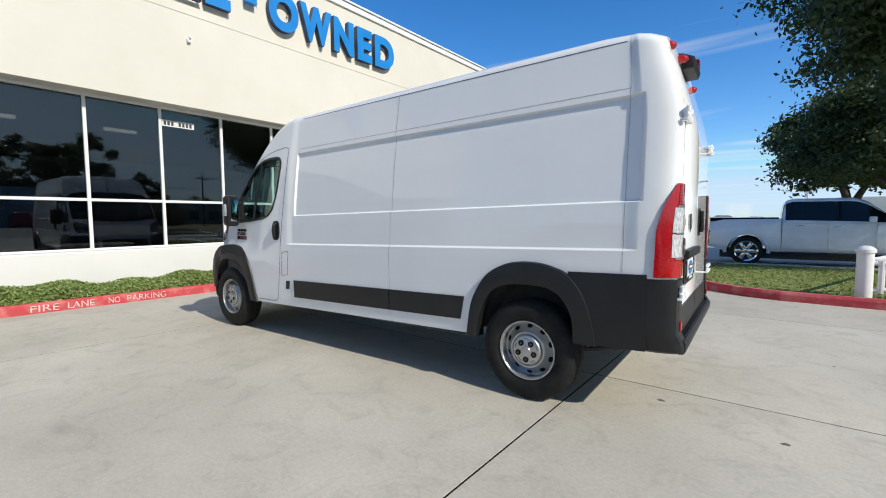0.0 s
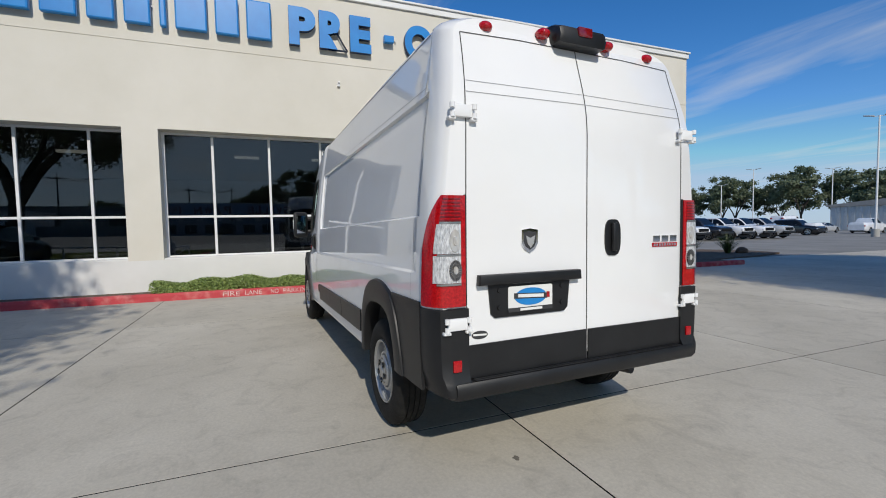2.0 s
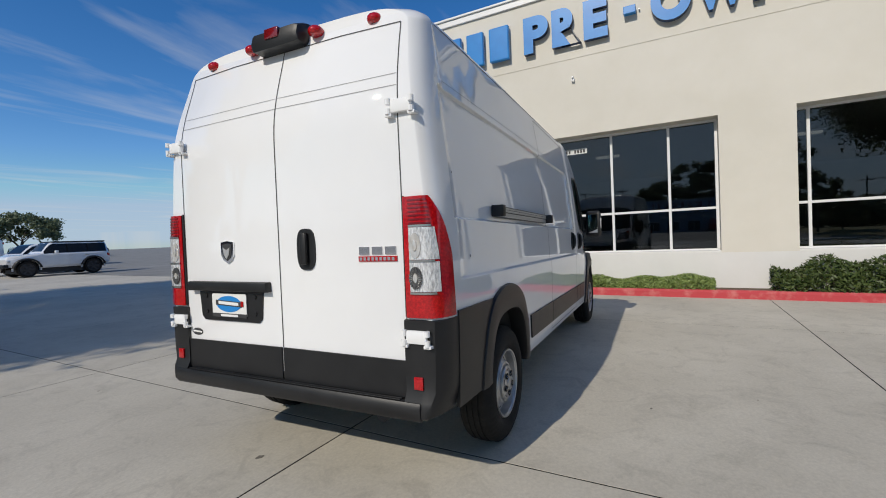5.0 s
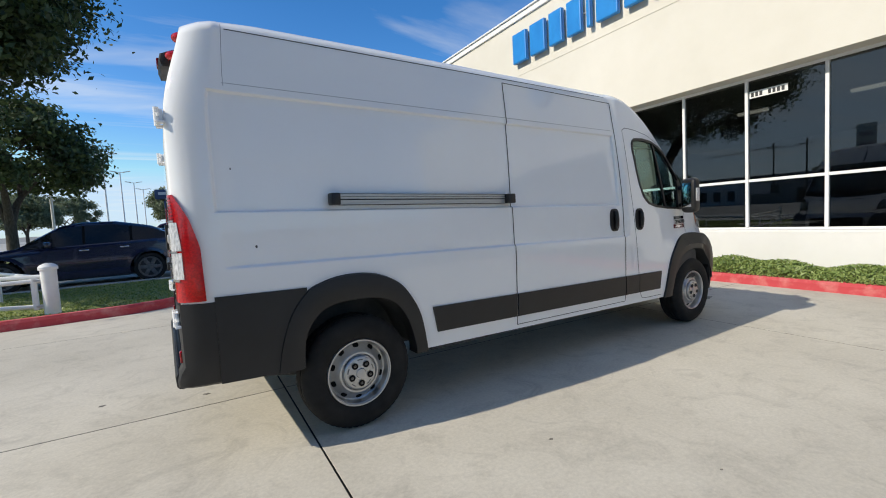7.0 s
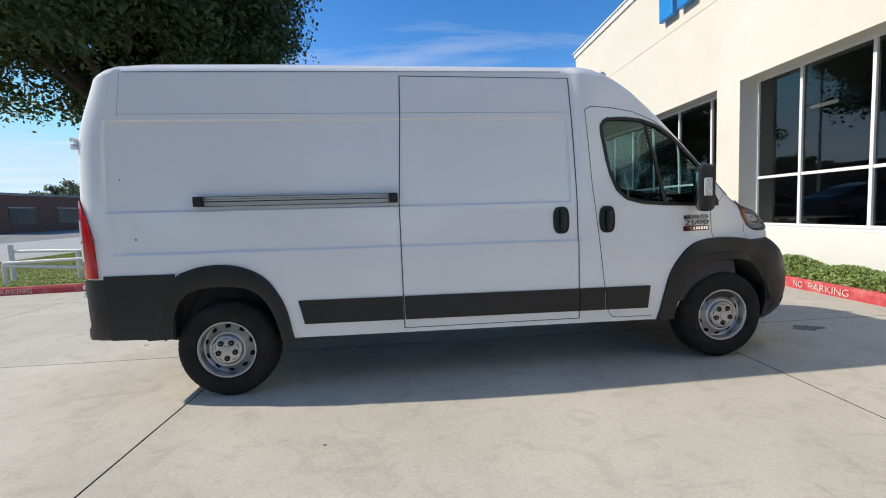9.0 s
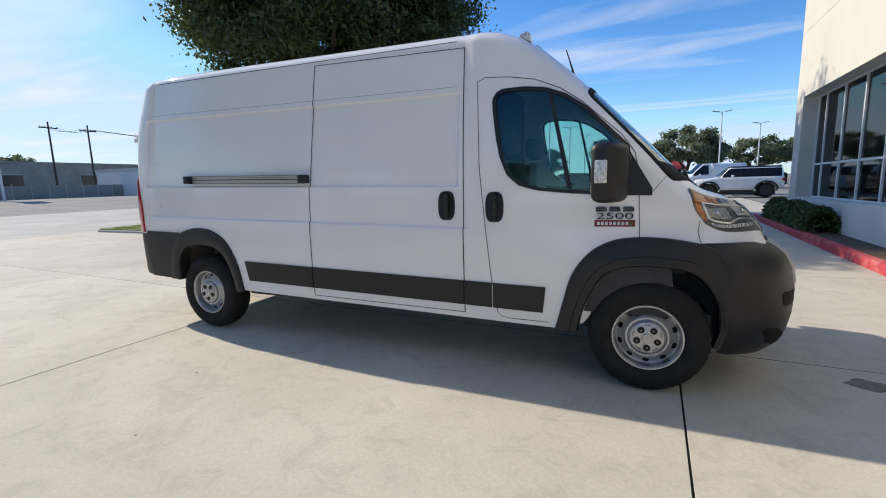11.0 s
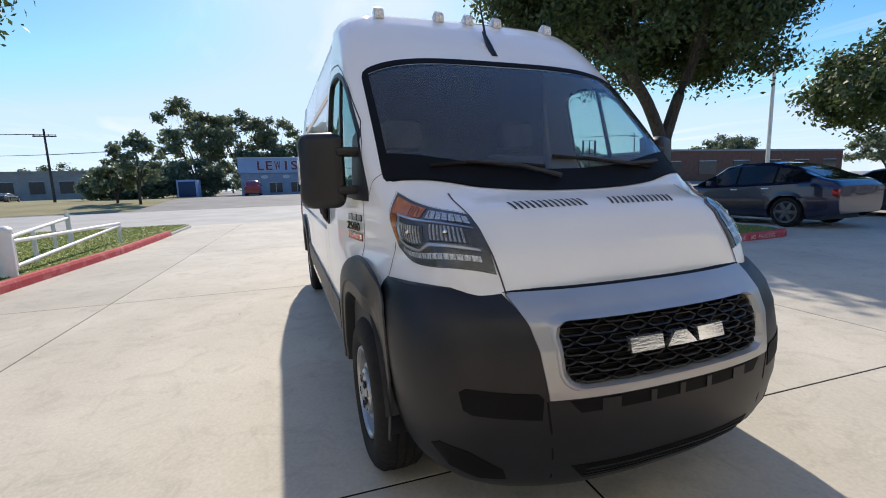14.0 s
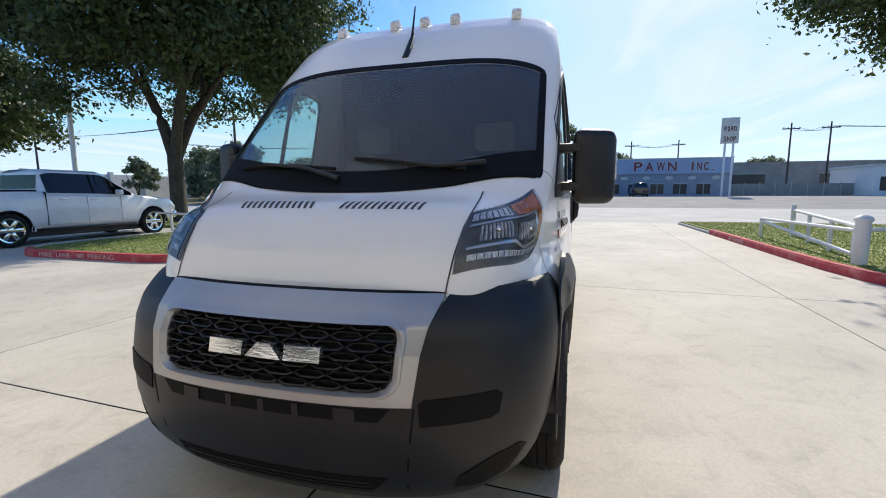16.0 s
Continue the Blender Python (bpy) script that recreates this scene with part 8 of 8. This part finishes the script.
for k in range(22):
    part("panel", boxes((-0.04, 0.04, 23 + 1.9 * k, 24.86 + 1.9 * k, 0, 2.3)), "grey_wall", yard, smooth=False)
    bm = bmesh.new(); tube(bm, [(0.1, 23 + 1.9 * k, 0), (0.1, 23 + 1.9 * k, 2.5)], 0.05, 6); part("post", bm, "galv", yard)
shed = thing("metal_shed", "long ribbed white metal shed behind the far lot", "shed", at=(0, -96, 0))
part("wall", boxes((12, 41, -12, 0, -0.2, 4.3)), "pale_wall", shed, smooth=False)
for k in range(27):
    part("rib", boxes((12.2 + 1.05 * k, 12.75 + 1.05 * k, 0, 0.12, 0.0, 4.2)), "galv", shed, smooth=False)
bm = bmesh.new(); prism(bm, [(11.5, 4.3), (41.5, 4.3), (41.5, 4.6), (27, 6.0), (11.5, 4.5)], "y", -12.4, 0.4)
part("roof", bm, "grey_wall", shed, smooth=False)
fw = thing("block_wall", "pale block wall behind the parked pickup", "wall", at=(-12, -52, 0))
for k in range(11):
    part("panel", boxes((-44 + 4.4 * k, -39.65 + 4.4 * k, -0.12, 0.12, 0, 3.5)), "pale_wall", fw, smooth=False)
    part("pier", boxes((-44.2 + 4.4 * k, -43.8 + 4.4 * k, -0.25, 0.25, 0, 3.8)), "pale_wall", fw, smooth=False)
db = thing("dealer_board", "blue board on two posts beyond the car row", "sign", at=(0.0, 67, 0))
part("board", boxes((-1.6, 1.6, -0.15, 0.15, 5.5, 6.8), bevel=0.03), "letter_side", db)
part("bar", boxes((-1.2, 1.2, -0.19, -0.15, 6.1, 6.45)), "galv", db, smooth=False)
for x in (-0.5, 0.5):
    bm = bmesh.new(); tube(bm, [(x, 0, 0), (x, 0, 5.3)], 0.10, 8); part("post", bm, "letter_side", db)
for x, y, pt, kind, lab in ((-61, -4.5, "red", PICK, "red pickup before the pawn shop"), (-60.5, 10, "black", BIGSUV, "black utility car before the pawn shop"), (-46, 40, "black", SEDAN, "black saloon before the brick building"), (-84, -50, "white", VANP, "white van beyond the field"), (-86, -42, "grey", SEDAN, "grey saloon beyond the field"), (-80, -62, "white", SEDAN, "white saloon beyond the field"), (-82, -56, "black", BIGSUV, "black utility car beyond the field")):
    vehicle("street_car", lab, 5.9 if kind is VANP else (5.85 if kind is PICK else 4.9), 1.95, wheels=(0.95, 4.6 if kind in (VANP, PICK) else 3.8), r=0.37, paint=pt, at=(x, y), rz=0, group="cars across the street", fine=False, **kind).location.z = RISE_FAR if x < -47 else RISE_FAR * 0.93
skip = thing("blue_container", "blue steel container across the street", "container", at=(-60, -12.6, RISE_FAR))
part("body", boxes((-3, 0, -1.2, 1.2, 0, 2.3), bevel=0.03), "pawn_band", skip)
part("door", boxes((0.0, 0.05, -1.0, 1.0, 0.1, 2.1), bevel=0.01), "letter_side", skip)

# distant trees, their leaf colour paled for haze
GROVES = [(-77, -14, 16.5, 6.0), (-78, -7, 15.0, 6.0), (-79, 0.5, 14.0, 5.0), (-80, 7, 9.5, 3.6), (-41, -13.2, 6.6, 1.9), (-44, -15.8, 4.4, 2.0), (-66, -12.5, 6.0, 4.0), (-63, -17.5, 5.0, 3.6), (-64, -22, 4.4, 3.4), (-38, -37, 6.6, 4.2), (-44, -45, 7.4, 4.6), (-30, -43, 4.6, 1.7), (-50, -54, 7.0, 4.8), (-46, -33, 5.5, 3.5), (-96, 10, 9, 5), (-100, 40, 8, 5), (-74, 60, 8, 5), (-60, 86, 9, 6), (-44, 108, 9, 6), (-30, 112, 9.5, 6), (-18, 116, 9, 6), (1.6, 75, 7.8, 4.4), (11.2, 70, 8.0, 5.0), (-18, 84, 7.5, 4.0), (26, 100, 8.5, 5.0), (36, 104, 9, 6)]
GROVES += [(-126, -104 + 13 * k, 6.0 + (k * 5) % 3, 7.5) for k in range(8)]
GROVES += [(-4 + 7.2 * k, -112 - 6 * (k % 2), 11.5 + 1.5 * ((k * 7) % 3), 6.0) for k in range(3, 19)]
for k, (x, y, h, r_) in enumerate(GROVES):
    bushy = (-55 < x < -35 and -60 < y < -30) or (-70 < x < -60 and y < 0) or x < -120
    oak(x, y, (0, 0, h * (0.46 if bushy else 0.60)), (r_, r_, h * (0.62 if bushy else 0.40)), 0.22 if r_ > 2.2 else 0.12, 40 + k, 64 if r_ > 2.2 else 26, (330 if y > 60 and abs(x) < 20 else 120) if r_ > 2.2 else 70, 0.21 if y > 60 and abs(x) < 20 else 0.30 if h > 7 else 0.24, mat="hazed_leaf", name="distant_tree", label="distant green tree with an uneven crown", group="distant trees", fork=h * 0.22)
